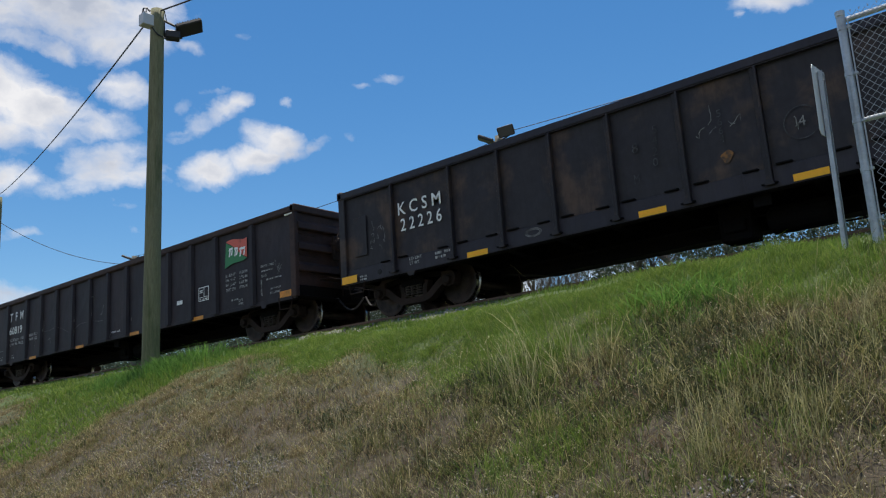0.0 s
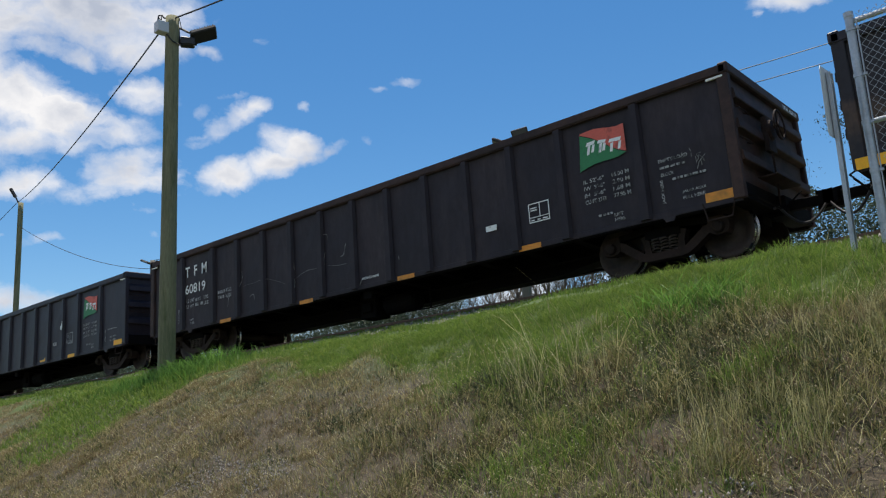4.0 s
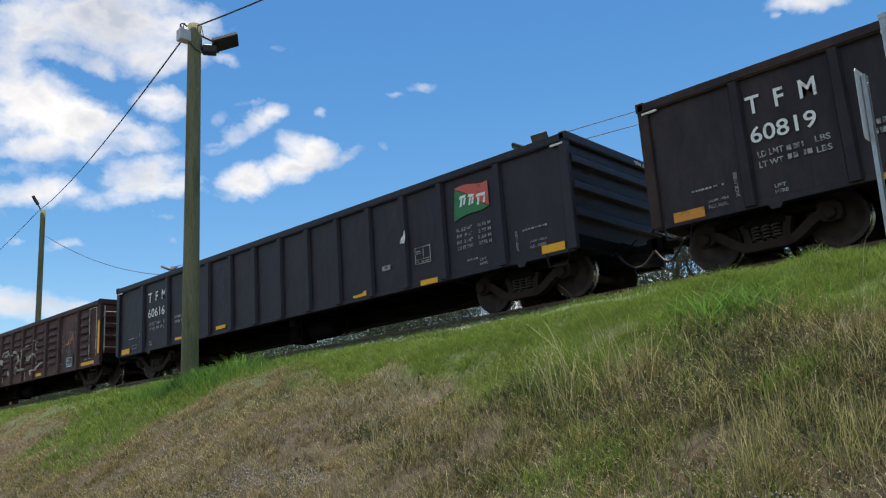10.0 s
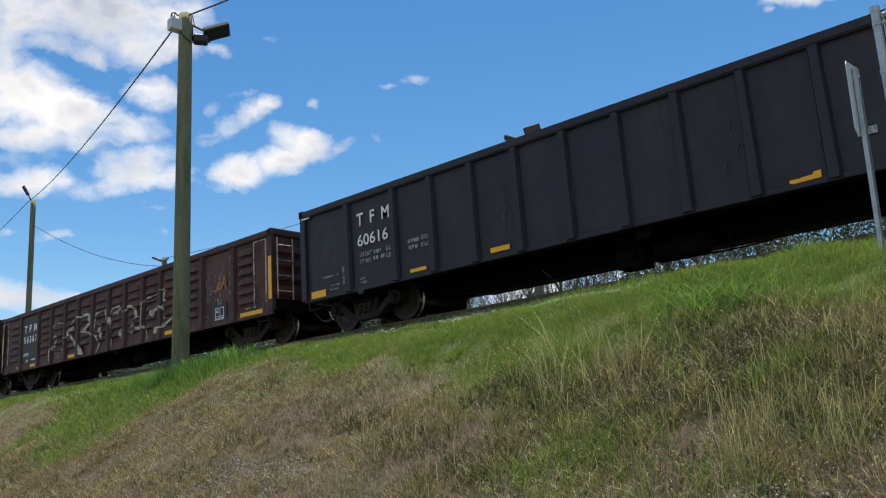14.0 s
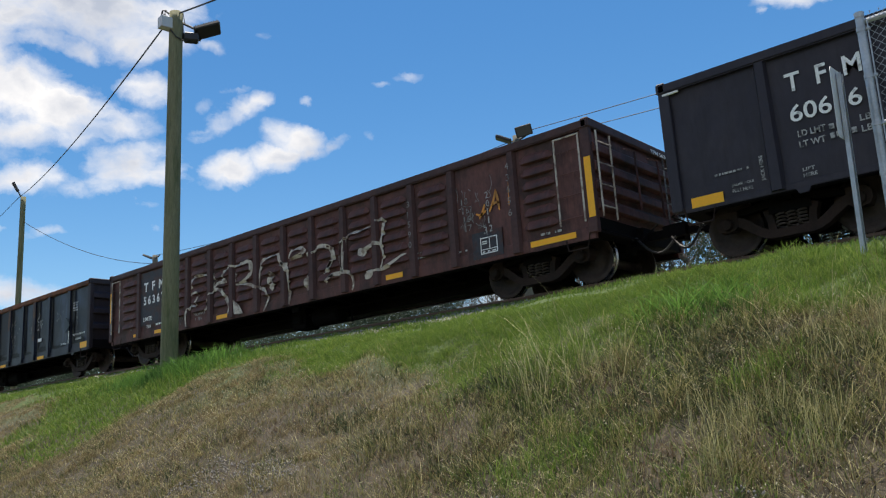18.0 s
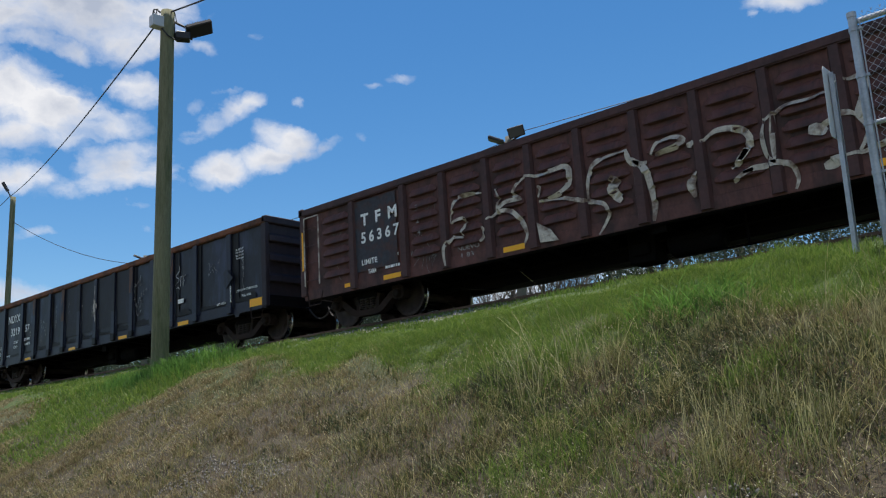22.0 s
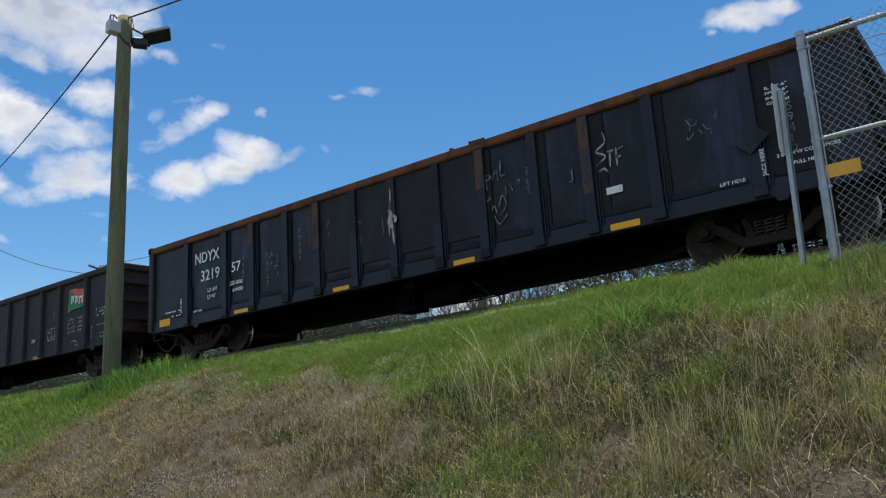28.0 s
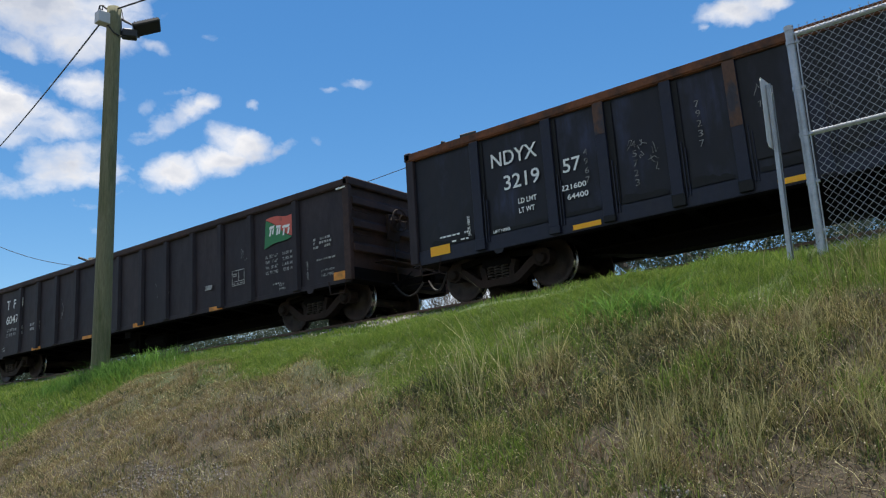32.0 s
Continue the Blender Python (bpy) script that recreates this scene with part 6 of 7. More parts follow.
def cable(name, label, a, b, sag, r=0.012, n=24):
    a, b = Vector(a), Vector(b)
    bm = bmesh.new()
    tube(bm, [a.lerp(b, k / n) - Vector((0, 0, sag * 4 * (k / n) * (1 - k / n))) for k in range(n + 1)], r, 5)
    return tagged(new(name, mesh_from(name, bm, M_CABLE)), label, "cable")


P1 = Vector((-12.63, 7.3, 2.72))
pole = wooden_pole("utility_pole", "weathered greenish wooden pole with a floodlight and grey box", P1, 6.69, 0.150, 0.122, (0.14, 0.0))
top = Vector((0.14, 0, 6.69))
# junction box on the side that faces left, camera side
_to = Vector((-math.sin(radians(60)), math.cos(radians(60)), 0))  # away from the camera
_rt = Vector((math.cos(radians(60)), math.sin(radians(60)), 0))
turn_view = Matrix((( _rt.x, _to.x, 0, 0), (_rt.y, _to.y, 0, 0), (0, 0, 1, 0), (0, 0, 0, 1)))
b = box(-0.11, 0.11, -0.09, 0.09, -0.10, 0.12, 0.008)
part("junction_box", b, M_GREYBOX, pole, "light grey junction box", Matrix.Translation(top + Vector((0, 0, -0.27)) - _rt * 0.19 - _to * 0.06) @ turn_view @ Matrix.Rotation(radians(25), 4, "Z"))
b = bmesh.new()
tube(b, [(-0.19, 0, -0.12), (-0.26, 0, 0.0), (-0.27, 0, -0.12), (-0.24, 0, 0.02), (-0.17, 0, 0.03)], 0.014, 5)
tube(b, [(-0.2, 0, -0.08), (-0.20, 0, 0.02), (-0.13, 0, -0.03)], 0.02, 6)
part("cable_clamp", b, M_CABLE, pole, "", Matrix.Translation(top) @ turn_view)
b = bmesh.new()
tube(b, [(-0.10, -0.1, -0.40), (0.0, -0.14, -0.55), (0.14, -0.1, -0.60), (0.30, -0.02, -0.52)], 0.012, 5)
tube(b, [(0.02, -0.05, -0.06), (0.12, -0.05, -0.02), (0.16, -0.05, -0.25)], 0.008, 4)
part("lamp_cable", b, M_CABLE, pole, "", Matrix.Translation(top) @ turn_view)
b = bmesh.new()
tube(b, [(0.08, 0, -0.18), (0.42, 0, -0.33)], 0.022, 6)
tube(b, [(0.10, 0, -0.50), (0.44, 0, -0.50)], 0.028, 6)
tube(b, [(0.10, 0, -0.18), (0.12, 0, -0.55)], 0.03, 6)
block(b, 0.14, 0.40, -0.09, 0.09, -0.56, -0.40, 0.02)
part("bracket", b, M_LAMP, pole, "black steel lamp bracket", Matrix.Translation(top) @ turn_view)
floodlight(pole, Matrix.Translation(top) @ turn_view @ Matrix.Translation((0.56, 0, -0.30)) @ Matrix.Rotation(radians(-22), 4, "Y") @ Matrix.Rotation(radians(-20), 4, "X"), lens=M_LAMP)

P2 = Vector((-40.07, 15.28, 2.99))
pole_far = wooden_pole("utility_pole", "slim weathered wooden pole with a small floodlight", P2, 10.70, 0.14, 0.12)
b = bmesh.new()
tube(b, [(0, 0, 10.50), (-0.10, -0.24, 11.02)], 0.035, 5)
tube(b, [(-0.09, -0.22, 10.98), (-0.12, -0.30, 11.12), (-0.17, -0.42, 11.36), (-0.18, -0.44, 11.40)], 0.085, 6)
part("floodlight", b, M_LAMP, pole_far, "black floodlight aimed upwards")
cable("overhead_cable", "black overhead cable between two poles", P1 + Vector((0.0, -0.1, 6.52)), P2 + Vector((0, -0.2, 10.65)), 0.35, 0.016)
cable("overhead_cable", "black overhead cable running on from the far pole", P2 + Vector((0, -0.2, 10.65)), P2 + Vector((-32, 3, 10.15)), 0.5, 0.016)
cable("overhead_cable", "black overhead cable rising past the pole", P1 + Vector((0.16, 0, 6.66)), (8.0, 7.2, 8.4), 0.78, 0.016)


def lamp_mast(x, y, z, label, pair):
    mast = wooden_pole("lamp_mast", label, (x, y, 2.75), z - 2.75, 0.15, 0.12, mat=M_MAST)
    h = z - 2.75
    floodlight(mast, Matrix.Translation((-0.42, -0.1, h - 0.02)) @ Matrix.Rotation(radians(35), 4, "Z") @ Matrix.Rotation(radians(24), 4, "Y"))
    if pair:
        floodlight(mast, Matrix.Translation((0.38, -0.15, h + 0.02)) @ Matrix.Rotation(radians(30), 4, "Z") @ Matrix.Rotation(radians(-10), 4, "Y") @ Matrix.Rotation(radians(-62), 4, "X"))
    b = bmesh.new()
    tube(b, [(-0.45, 0, h - 0.06), (0.0, 0, h - 0.18), (0.4, 0, h - 0.07)], 0.03, 5)
    part("bracket", b, M_LAMP, mast)
    return mast


LM, LL = Vector((-13.15, 19.0, 9.92)), Vector((-34.15, 19.0, 10.10))
lamp_mast(*LM, "wooden mast with two floodlights behind the track", True)
lamp_mast(*LL, "far wooden mast with a floodlight behind the track", False)
cable("overhead_cable", "sagging cable from the far pole to a mast", P2 + Vector((0.1, 0, 9.45)), LL - Vector((0, 0, 0.4)), 0.5, 0.014)
cable("overhead_cable", "thin cable along the masts behind the track", LM + Vector((0.2, 0, 0.05)), (14.0, 19.0, 9.2), 0.15, 0.012)
cable("overhead_cable", "thin lower cable along the masts behind the track", LM + Vector((0.2, 0, -0.3)), (14.0, 19.0, 8.7), 0.2, 0.012)
cable("overhead_cable", "thin cable between the two masts behind the track", LL, LM - Vector((0, 0, 0.1)), 0.4, 0.012)


# ---- chain-link fence and sign ----
def build_fence():
    y, x0, x1, zb, zt = 7.32, -1.357, 7.65, 2.80, 4.82
    fence = thing("chain_link_fence", "galvanised chain-link fence with a thick corner post", "fence", Matrix.Translation((0, y, 0)))
    bm = bmesh.new()
    tube(bm, [(x0 - 0.04, 0, zb - 0.35), (x0, 0, zt + 0.02)], 0.036, 14)
    post = part("corner_post", bm, M_GALV, fence, "thick galvanised corner post")
    bm = bmesh.new()
    lathe(bm, [(0.0, -0.045), (0.026, -0.036), (0.040, -0.014), (0.042, 0.03)], 14)
    turned(bm, Matrix.Translation((x0, 0, zt + 0.03)) @ Matrix.Rotation(math.pi / 2, 4, "X"))
    part("post_cap", bm, M_GALV, post)
    for k in range(5):
        z = zb + 0.2 + k * 0.43
        bm = bmesh.new()
        xx = x0 - 0.04 + 0.04 * (z - zb + 0.35) / (zt - zb + 0.37)
        lathe(bm, [(0.0365, -0.018), (0.042, -0.018), (0.042, 0.018), (0.0365, 0.018)], 14)
        turned(bm, Matrix.Translation((xx, 0, z)) @ Matrix.Rotation(math.pi / 2, 4, "X"))
        block(bm, xx + 0.034, xx + 0.07, -0.012, 0.012, z - 0.012, z + 0.012, 0.003)
        part("tension_band", bm, M_GALV, post)
    bm = bmesh.new()
    tube(bm, [(x0 + 0.012, 0.0, zb), (x0 + 0.052, 0.0, zt - 0.02)], 0.007, 5)
    part("tension_bar", bm, M_GALV, fence)
    for z, r in ((zt - 0.02, 0.024), (3.865, 0.021)):
        bm = bmesh.new()
        tube(bm, [(x0 + 0.03, 0.02, z), (x1, 0.02, z)], r, 9)
        part("rail", bm, M_GALV, fence, "galvanised fence rail")
    for k in range(1, 4):
        bm = bmesh.new()
        tube(bm, [(x0 + 3 * k, 0.045, zb - 0.35), (x0 + 3 * k, 0.045, zt + 0.03)], 0.030, 10)
        part("line_post", bm, M_GALV, fence)
    # woven wire: zigzags that hook into each other
    step, rise = 0.0354, 0.0366
    top, low = zt + 0.035, zb
    rows = int((top - low) / rise)
    bm = bmesh.new()
    cols = int((x1 - x0 - 0.05) / (2 * step))
    verts, faces = [], []
    r = 0.0025
    for c in range(cols):
        for flip in (0, 1):
            xs = x0 + 0.06 + c * 2 * step
            base = len(verts)
            for k in range(rows + 1):
                side = k % 2
                x, z = (xs + side * step if flip == 0 else xs + 2 * step - side * step), low + k * rise
                dep = 0.004 if side else -0.004
                verts += [(x - r, dep, z), (x + r, dep, z), (x, dep + 2 * r, z)]
            for k in range(rows):
                a, b2 = base + 3 * k, base + 3 * k + 3
                faces += [(a, a + 1, b2 + 1, b2), (a + 1, a + 2, b2 + 2, b2 + 1), (a + 2, a, b2, b2 + 2)]
    bm.free()
    me = fast_mesh("woven_wire", np.array(verts), np.array(faces), None, M_WIRE)
    ob = part("woven_wire", me, None, fence, "woven diamond wire mesh")
    ob["kind"] = "stuff"
    # twisted ends along the top
    v, q = [], []
    for c in range(cols):
        xs = x0 + 0.05 + c * 2 * step + step
        for d in (-1, 1):
            i = len(v)
            v += [(xs - r, 0, top - 0.005), (xs + r, 0, top - 0.005), (xs + r + d * 0.006, 0.004, top + 0.022), (xs - r + d * 0.006, 0.004, top + 0.022)]
            q.append((i, i + 1, i + 2, i + 3))
    ob = part("wire_end", fast_mesh("wire_end", np.array(v), np.array(q), None, M_GALV), None, fence)
    ob["kind"] = "stuff"


build_fence()


def build_sign():
    foot = Vector((-1.60, 7.08, 2.575))
    sign = thing("road_sign", "blank metal back of a small sign on a channel post", "sign", Matrix.Translation(foot) @ Matrix.Rotation(radians(1.8), 4, "Y"))
    bm = bmesh.new()
    for x0, x1, y0, y1 in ((-0.014, -0.009, -0.024, 0.024), (-0.014, 0.021, -0.026, -0.021), (-0.014, 0.021, 0.021, 0.026), (0.019, 0.024, -0.042, -0.021), (0.019, 0.024, 0.021, 0.042)):
        block(bm, x0, x1, y0, y1, 0.0, 1.73)
    part("post", bm, M_GALV, sign, "grey steel channel post")
    bm = bmesh.new()
    pts = [(-0.142, 0.118), (-0.118, 0.083), (0.118, 0.083), (0.142, 0.118), (0.142, 0.672), (0.118, 0.708), (-0.118, 0.708), (-0.142, 0.672)]
    prism(bm, pts, -0.0015, 0.0015)
    bmesh.ops.recalc_face_normals(bm, faces=bm.faces)
    turned(bm, Matrix.Translation((-0.021, 0, 1.065)) @ Matrix.Rotation(radians(86), 4, "Z"))
    plate = part("plate", bm, M_ALU, sign, "plain grey aluminium plate")
    for z in (1.21, 1.65):
        bm = bmesh.new()
        lathe(bm, [(0.0, -0.03), (0.009, -0.03), (0.009, 0.03), (0.0, 0.03)], 8)
        turned(bm, Matrix.Translation((0, 0, z)) @ Matrix.Rotation(math.pi / 2, 4, "Z"))
        part("bolt", bm, M_GALV, plate)


build_sign()


# ---- trees and hedge behind the track ----
def leaves(count, centre_fn, size, seed):
    """Small folded leaves as pairs of triangles."""
    rng = np.random.default_rng(seed)
    c = centre_fn(rng, count)
    a = rng.normal(size=(count, 3))
    a /= np.linalg.norm(a, axis=1, keepdims=True)
    b = np.cross(a, rng.normal(size=(count, 3)))
    b /= np.linalg.norm(b, axis=1, keepdims=True)
    s = rng.uniform(size * 0.5, size * 1.3, (count, 1))
    v = np.stack([c - a * s, c + b * s * 0.45, c + a * s, c - b * s * 0.45], 1)
    return v.reshape(-1, 3), np.arange(count * 4).reshape(-1, 4)


def build_tree(x, y, height, seed, dense):
    rng = random.Random(seed)
    z0 = float(ground_z(np.array(x), np.array(y)))
    tree = thing("tree", "sparse scrubby tree behind the railway track", "tree", Matrix.Translation((x, y, z0)), "trees behind the track")
    bm = bmesh.new()
    tips = []

    def limb(p, d, length, r, depth):
        pts = [p]
        for k in range(4):
            d = (d + Vector((rng.uniform(-0.25, 0.25), rng.uniform(-0.25, 0.25), rng.uniform(-0.08, 0.2)))).normalized()
            pts.append(pts[-1] + d * length / 4)
        tube(bm, pts, r, 5 if depth < 2 else 3, r * 0.45)
        if depth >= 2:
            tips.extend(pts[1:])
        if depth < 4:
            for k in range(4 if depth < 2 else 3):
                q = pts[rng.randint(1, 4)]
                dd = (d + Vector((rng.uniform(-1, 1), rng.uniform(-1, 1), rng.uniform(-0.2, 0.7)))).normalized()
                limb(q, dd, length * rng.uniform(0.5, 0.7), r * 0.5, depth + 1)
    limb(Vector((0, 0, -0.1)), Vector((rng.uniform(-0.1, 0.1), rng.uniform(-0.1, 0.1), 1)), height * 0.52, 0.10 + height * 0.008, 0)
    part("trunk", bm, M_BARK, tree, "thin grey branching trunk")
    t = np.array([tuple(p) for p in tips])

    def centres(r, n):
        return t[r.integers(0, len(t), n)] + r.normal(size=(n, 3)) * 0.22
    v, q = leaves(int(dense * 2.6), centres, 0.042, seed)
    part("crown", fast_mesh("crown", v, q, None, M_LEAF), None, tree, "loose dark green crown")


TREES = ((-1.0, 24.0, 7.6, 7000), (-5.0, 25, 8.6, 7500), (-9.5, 24, 8.0, 3000), (-13.0, 26.5, 8.6, 1200), (-16.5, 24.5, 7.4, 300), (-20.5, 26, 8.2, 500), (-24.5, 24.5, 7.6, 7500),
         (-29, 26, 8.0, 2500), (-34, 25, 7.4, 2500), (-39, 27, 8.0, 6000), (-45, 26, 7.5, 6000), (-52, 26, 7.5, 5000), (-60, 27, 7.5, 5000), (-70, 28, 8, 5000), (3.5, 25, 8.0, 5000), (-3.0, 29, 9.5, 6500), (-11.5, 30, 9.0, 2500), (-27, 30, 9.5, 7000))
for i, (x, y, h, n) in enumerate(TREES):
    build_tree(x, y, h, 100 + i, n)


def build_bare_tree(x, y, height, seed):
    """A leafless scrub tree: several stems from one root, forking into fine twigs."""
    rng = random.Random(seed)
    z0 = float(ground_z(np.array(x), np.array(y)))
    tree = thing("bare_tree", "leafless many-stemmed scrub tree behind the track", "tree", Matrix.Translation((x, y, z0)), "trees behind the track")
    trunk, twigs = bmesh.new(), bmesh.new()

    def fork(p, d, length, r, depth):
        pts = [p]
        for k in range(3):
            d = (d + Vector((rng.uniform(-0.22, 0.22), rng.uniform(-0.22, 0.22), rng.uniform(-0.05, 0.15)))).normalized()
            pts.append(pts[-1] + d * length / 3)
        tube(trunk if depth < 2 else twigs, pts, r, 5 if depth < 2 else 3, r * 0.55)
        if depth < 5:
            for k in range(3 if depth < 4 else 2):
                dd = (d + Vector((rng.uniform(-0.8, 0.8), rng.uniform(-0.8, 0.8), rng.uniform(-0.1, 0.6)))).normalized()
                fork(pts[rng.randint(1, 3)], dd, length * rng.uniform(0.55, 0.8), r * 0.55, depth + 1)
    for k in range(4):
        a = rng.uniform(0, math.tau)
        fork(Vector((0.1 * math.cos(a), 0.1 * math.sin(a), -0.1)), Vector((0.4 * math.cos(a), 0.4 * math.sin(a), 1)).normalized(), height * rng.uniform(0.3, 0.42), rng.uniform(0.05, 0.10), 0)
    part("trunk", trunk, M_BARK, tree, "grey forking stems")
    tagged(part("twig", twigs, M_BARK, tree, "fine bare twigs"), kind="stuff")


for i, (x, y, h) in enumerate(((-19.6, 24.5, 6.6), (-18.0, 23.6, 6.2), (-16.9, 24.6, 7.2), (-15.4, 24.0, 6.4), (-14.2, 23.4, 6.8), (-12.4, 24.3, 7.0), (-11.1, 23.6, 6.4), (-9.8, 24.8, 6.8), (-7.2, 24.2, 6.4), (-27.5, 24.4, 6.2))):
    build_bare_tree(x, y, h, 300 + i)


def build_hedge():
    def centres(r, n):
        x = r.uniform(-62, 6, n)
        h = 1.0 + 0.08 * np.sin(x * 0.21) + 0.07 * np.sin(x * 0.67 + 1) + 0.06 * np.sin(x * 1.9) + 0.05 * np.sin(x * 4.3 + 2)
        h = h * np.interp(x, [-62, -30.6, -29.6, -24.9, -24.0, -19.0, -18.3, -12.3, -11.9, -10.9, -10.5, -9.5, -9.0, -4.5, 6], [4.5, 4.4, 3.5, 3.3, 4.4, 4.3, 2.5, 2.5, 4.5, 4.6, 2.6, 2.6, 4.4, 4.9, 5.2])
        return np.stack([x, 21.8 + r.normal(size=n) * 0.5, 2.3 + h * r.uniform(0.42, 1, n) ** 0.8], -1)
    v, q = leaves(185000, centres, 0.054, 9)
    tagged(new("hedge", fast_mesh("hedge", v, q, None, M_LEAF)), "dark green scrub hedge behind the track", "hedge", kind="stuff")


build_hedge()


# ---- grass ----
def value_noise(x, y, scale, seed):
    rng = np.random.default_rng(seed)
    table = rng.random((64, 64))
    u, v = x / scale, y / scale
    i, j = np.floor(u).astype(int), np.floor(v).astype(int)
    f, g = u - i, v - j
    f, g = f * f * (3 - 2 * f), g * g * (3 - 2 * g)
    at = lambda a, b: table[a % 64, b % 64]
    return (at(i, j) * (1 - f) + at(i + 1, j) * f) * (1 - g) + (at(i, j + 1) * (1 - f) + at(i + 1, j + 1) * f) * g


def greenness(x, y):
    """Where the bank is green (above 0) and where it is dry (below 0)."""
    edge = np.interp(x, [-30, -15, -14, -13.3, -12, -10.8, -10.3, -9.9, -9.0, -8.0, -7.0, -6.2, -5, -3.6, -2, -0.5], [6.6, 6.5, 6.0, 5.0, 4.5, 4.4, 4.9, 6.15, 6.05, 5.9, 5.8, 5.75, 5.45, 5.25, 5.5, 5.5])
    return (y - edge) + (value_noise(x, y, 0.9, 4) - 0.5) * 1.3 + (value_noise(x, y, 0.3, 5) - 0.5) * 0.7


def blades(name, label, count, xr, yr, keep, height, width, lean, mat, seed, curl=0.5, clump=0.0, category="grass", short=False, bias=(0.05, -0.12)):
    """Grass blades as tapering bent strips in one mesh; keep gives each spot its chance."""
    rng = np.random.default_rng(seed)
    x, y = rng.uniform(*xr, count), rng.uniform(*yr, count)
    if clump:
        n = max(8, count // 60)
        cx, cy = rng.uniform(*xr, n), rng.uniform(*yr, n)
        k = rng.integers(0, n, count)
        x, y = cx[k] + rng.normal(size=count) * clump, cy[k] + rng.normal(size=count) * clump
    ok = rng.random(count) < keep(x, y)
    x, y = x[ok], y[ok]
    n = len(x)
    z = np.where(y > 9.6, np.maximum(ground_z(x, y), bed_z(x, y)), ground_z(x, y)) - 0.02
    h = rng.uniform(*height, n) * (0.7 + 0.6 * value_noise(x, y, 0.5, seed + 7))
    far = np.clip(np.hypot(x, y) / 8.0, 0.8, 2.6)
    w = rng.uniform(*width, n) * far
    a = rng.uniform(0, math.tau, n)
    turn = rng.uniform(0, math.tau, n)
    out = np.stack([np.cos(a), np.sin(a)], -1) * (np.abs(rng.normal(size=n)) * lean)[:, None] + np.array(bias) * lean
    side = np.stack([np.cos(turn), np.sin(turn), np.zeros(n)], -1) * w[:, None]
    rows = []
    for t in ((0.0, 0.5) if short else (0.0, 0.4, 0.75)):
        c = np.stack([x + out[:, 0] * h * t ** (1 + curl), y + out[:, 1] * h * t ** (1 + curl), z + h * t * (1 - 0.25 * lean * t)], -1)
        rows += [c - side * (1 - 0.45 * t), c + side * (1 - 0.45 * t)]
    tip = np.stack([x + out[:, 0] * h, y + out[:, 1] * h, z + h * (1 - 0.3 * lean)], -1)
    v = np.stack(rows + [tip], 1).reshape(-1, 3)
    i = (np.arange(n) * (5 if short else 7))[:, None]
    quads = i + np.array([[0, 1, 3, 2]])
    tris = i + np.array([[2, 3, 4]])
    if not short:
        quads, tris = np.concatenate([quads, i + np.array([[2, 3, 5, 4]])]), i + np.array([[4, 5, 6]])
    return tagged(new(name, fast_mesh(name, v, quads, tris, mat)), label, category, kind="stuff")


def smooth(v, a, b):
    t = np.clip((v - a) / (b - a), 0, 1)
    return t * t * (3 - 2 * t)


def right_part(x):
    return smooth(x, -5.2, -3.2)


def k_green(x, y):
    soft = np.interp(x, [-10.5, -8.5], [2.6, 1.0])
    return smooth(greenness(x, y) / soft, -0.15, 0.35) * np.interp(x, [-30, -14, -9.5, -8.5], [0.5, 0.65, 0.65, 1.0])


def k_dry(x, y):
    soft = np.interp(x, [-10.5, -8.5], [3.0, 1.0])
    return (1 - 0.9 * smooth(greenness(x, y) / soft, -0.1, 0.5)) * (1 - 0.55 * right_part(x)) * (0.60 + 0.40 * smooth(value_noise(x, y, 0.35, 21), 0.25, 0.6))


def k_olive(x, y):
    return (1 - smooth(greenness(x, y), -0.1, 0.5)) * (0.6 + 0.1 * right_part(x)) * (0.5 + 0.5 * smooth(value_noise(x, y, 0.4, 22), 0.32, 0.6))


def below_crest(x, y):
    return 1 - smooth(greenness(x, y), -0.25, 0.25)


def spots(places):
    """The sum of soft round patches (x, y, half width, half depth, weight)."""
    return lambda x, y: sum(w * np.exp(-(((x - a) / p) ** 2 + ((y - b) / q) ** 2)) for a, b, p, q, w in places)


WEEDS = spots([(-4.0, 5.2, 0.35, 0.22, 1.0), (-3.3, 4.95, 0.4, 0.22, 1.0), (-2.5, 5.68, 0.40, 0.20, 1.0), (-2.1, 5.25, 0.45, 0.25, 1.0), (-2.0, 4.85, 0.5, 0.2, 0.9), (-3.0, 4.6, 0.4, 0.15, 0.7),
               (-2.75, 4.45, 0.35, 0.2, 0.8), (-4.6, 4.6, 0.4, 0.2, 0.5), (-3.6, 4.3, 0.3, 0.15, 0.6), (-1.3, 5.1, 0.3, 0.2, 0.7), (-1.5, 4.6, 0.4, 0.2, 0.6), (-0.7, 4.4, 0.3, 0.2, 0.5), (-5.6, 5.05, 0.3, 0.12, 0.6)])
TUFTS = spots([(-1.86, 4.8, 0.13, 0.09, 1.0), (-1.70, 4.97, 0.14, 0.09, 1.0), (-2.73, 4.38, 0.26, 0.13, 0.8), (-2.85, 5.55, 0.2, 0.12, 0.6), (-1.35, 5.75, 0.16, 0.1, 0.8),
               (-3.5, 5.55, 0.3, 0.15, 0.5), (-1.1, 5.2, 0.15, 0.1, 0.5), (-3.15, 4.2, 0.2, 0.1, 0.5), (-0.7, 4.7, 0.2, 0.15, 0.6), (-1.8, 5.9, 0.2, 0.12, 0.8)])
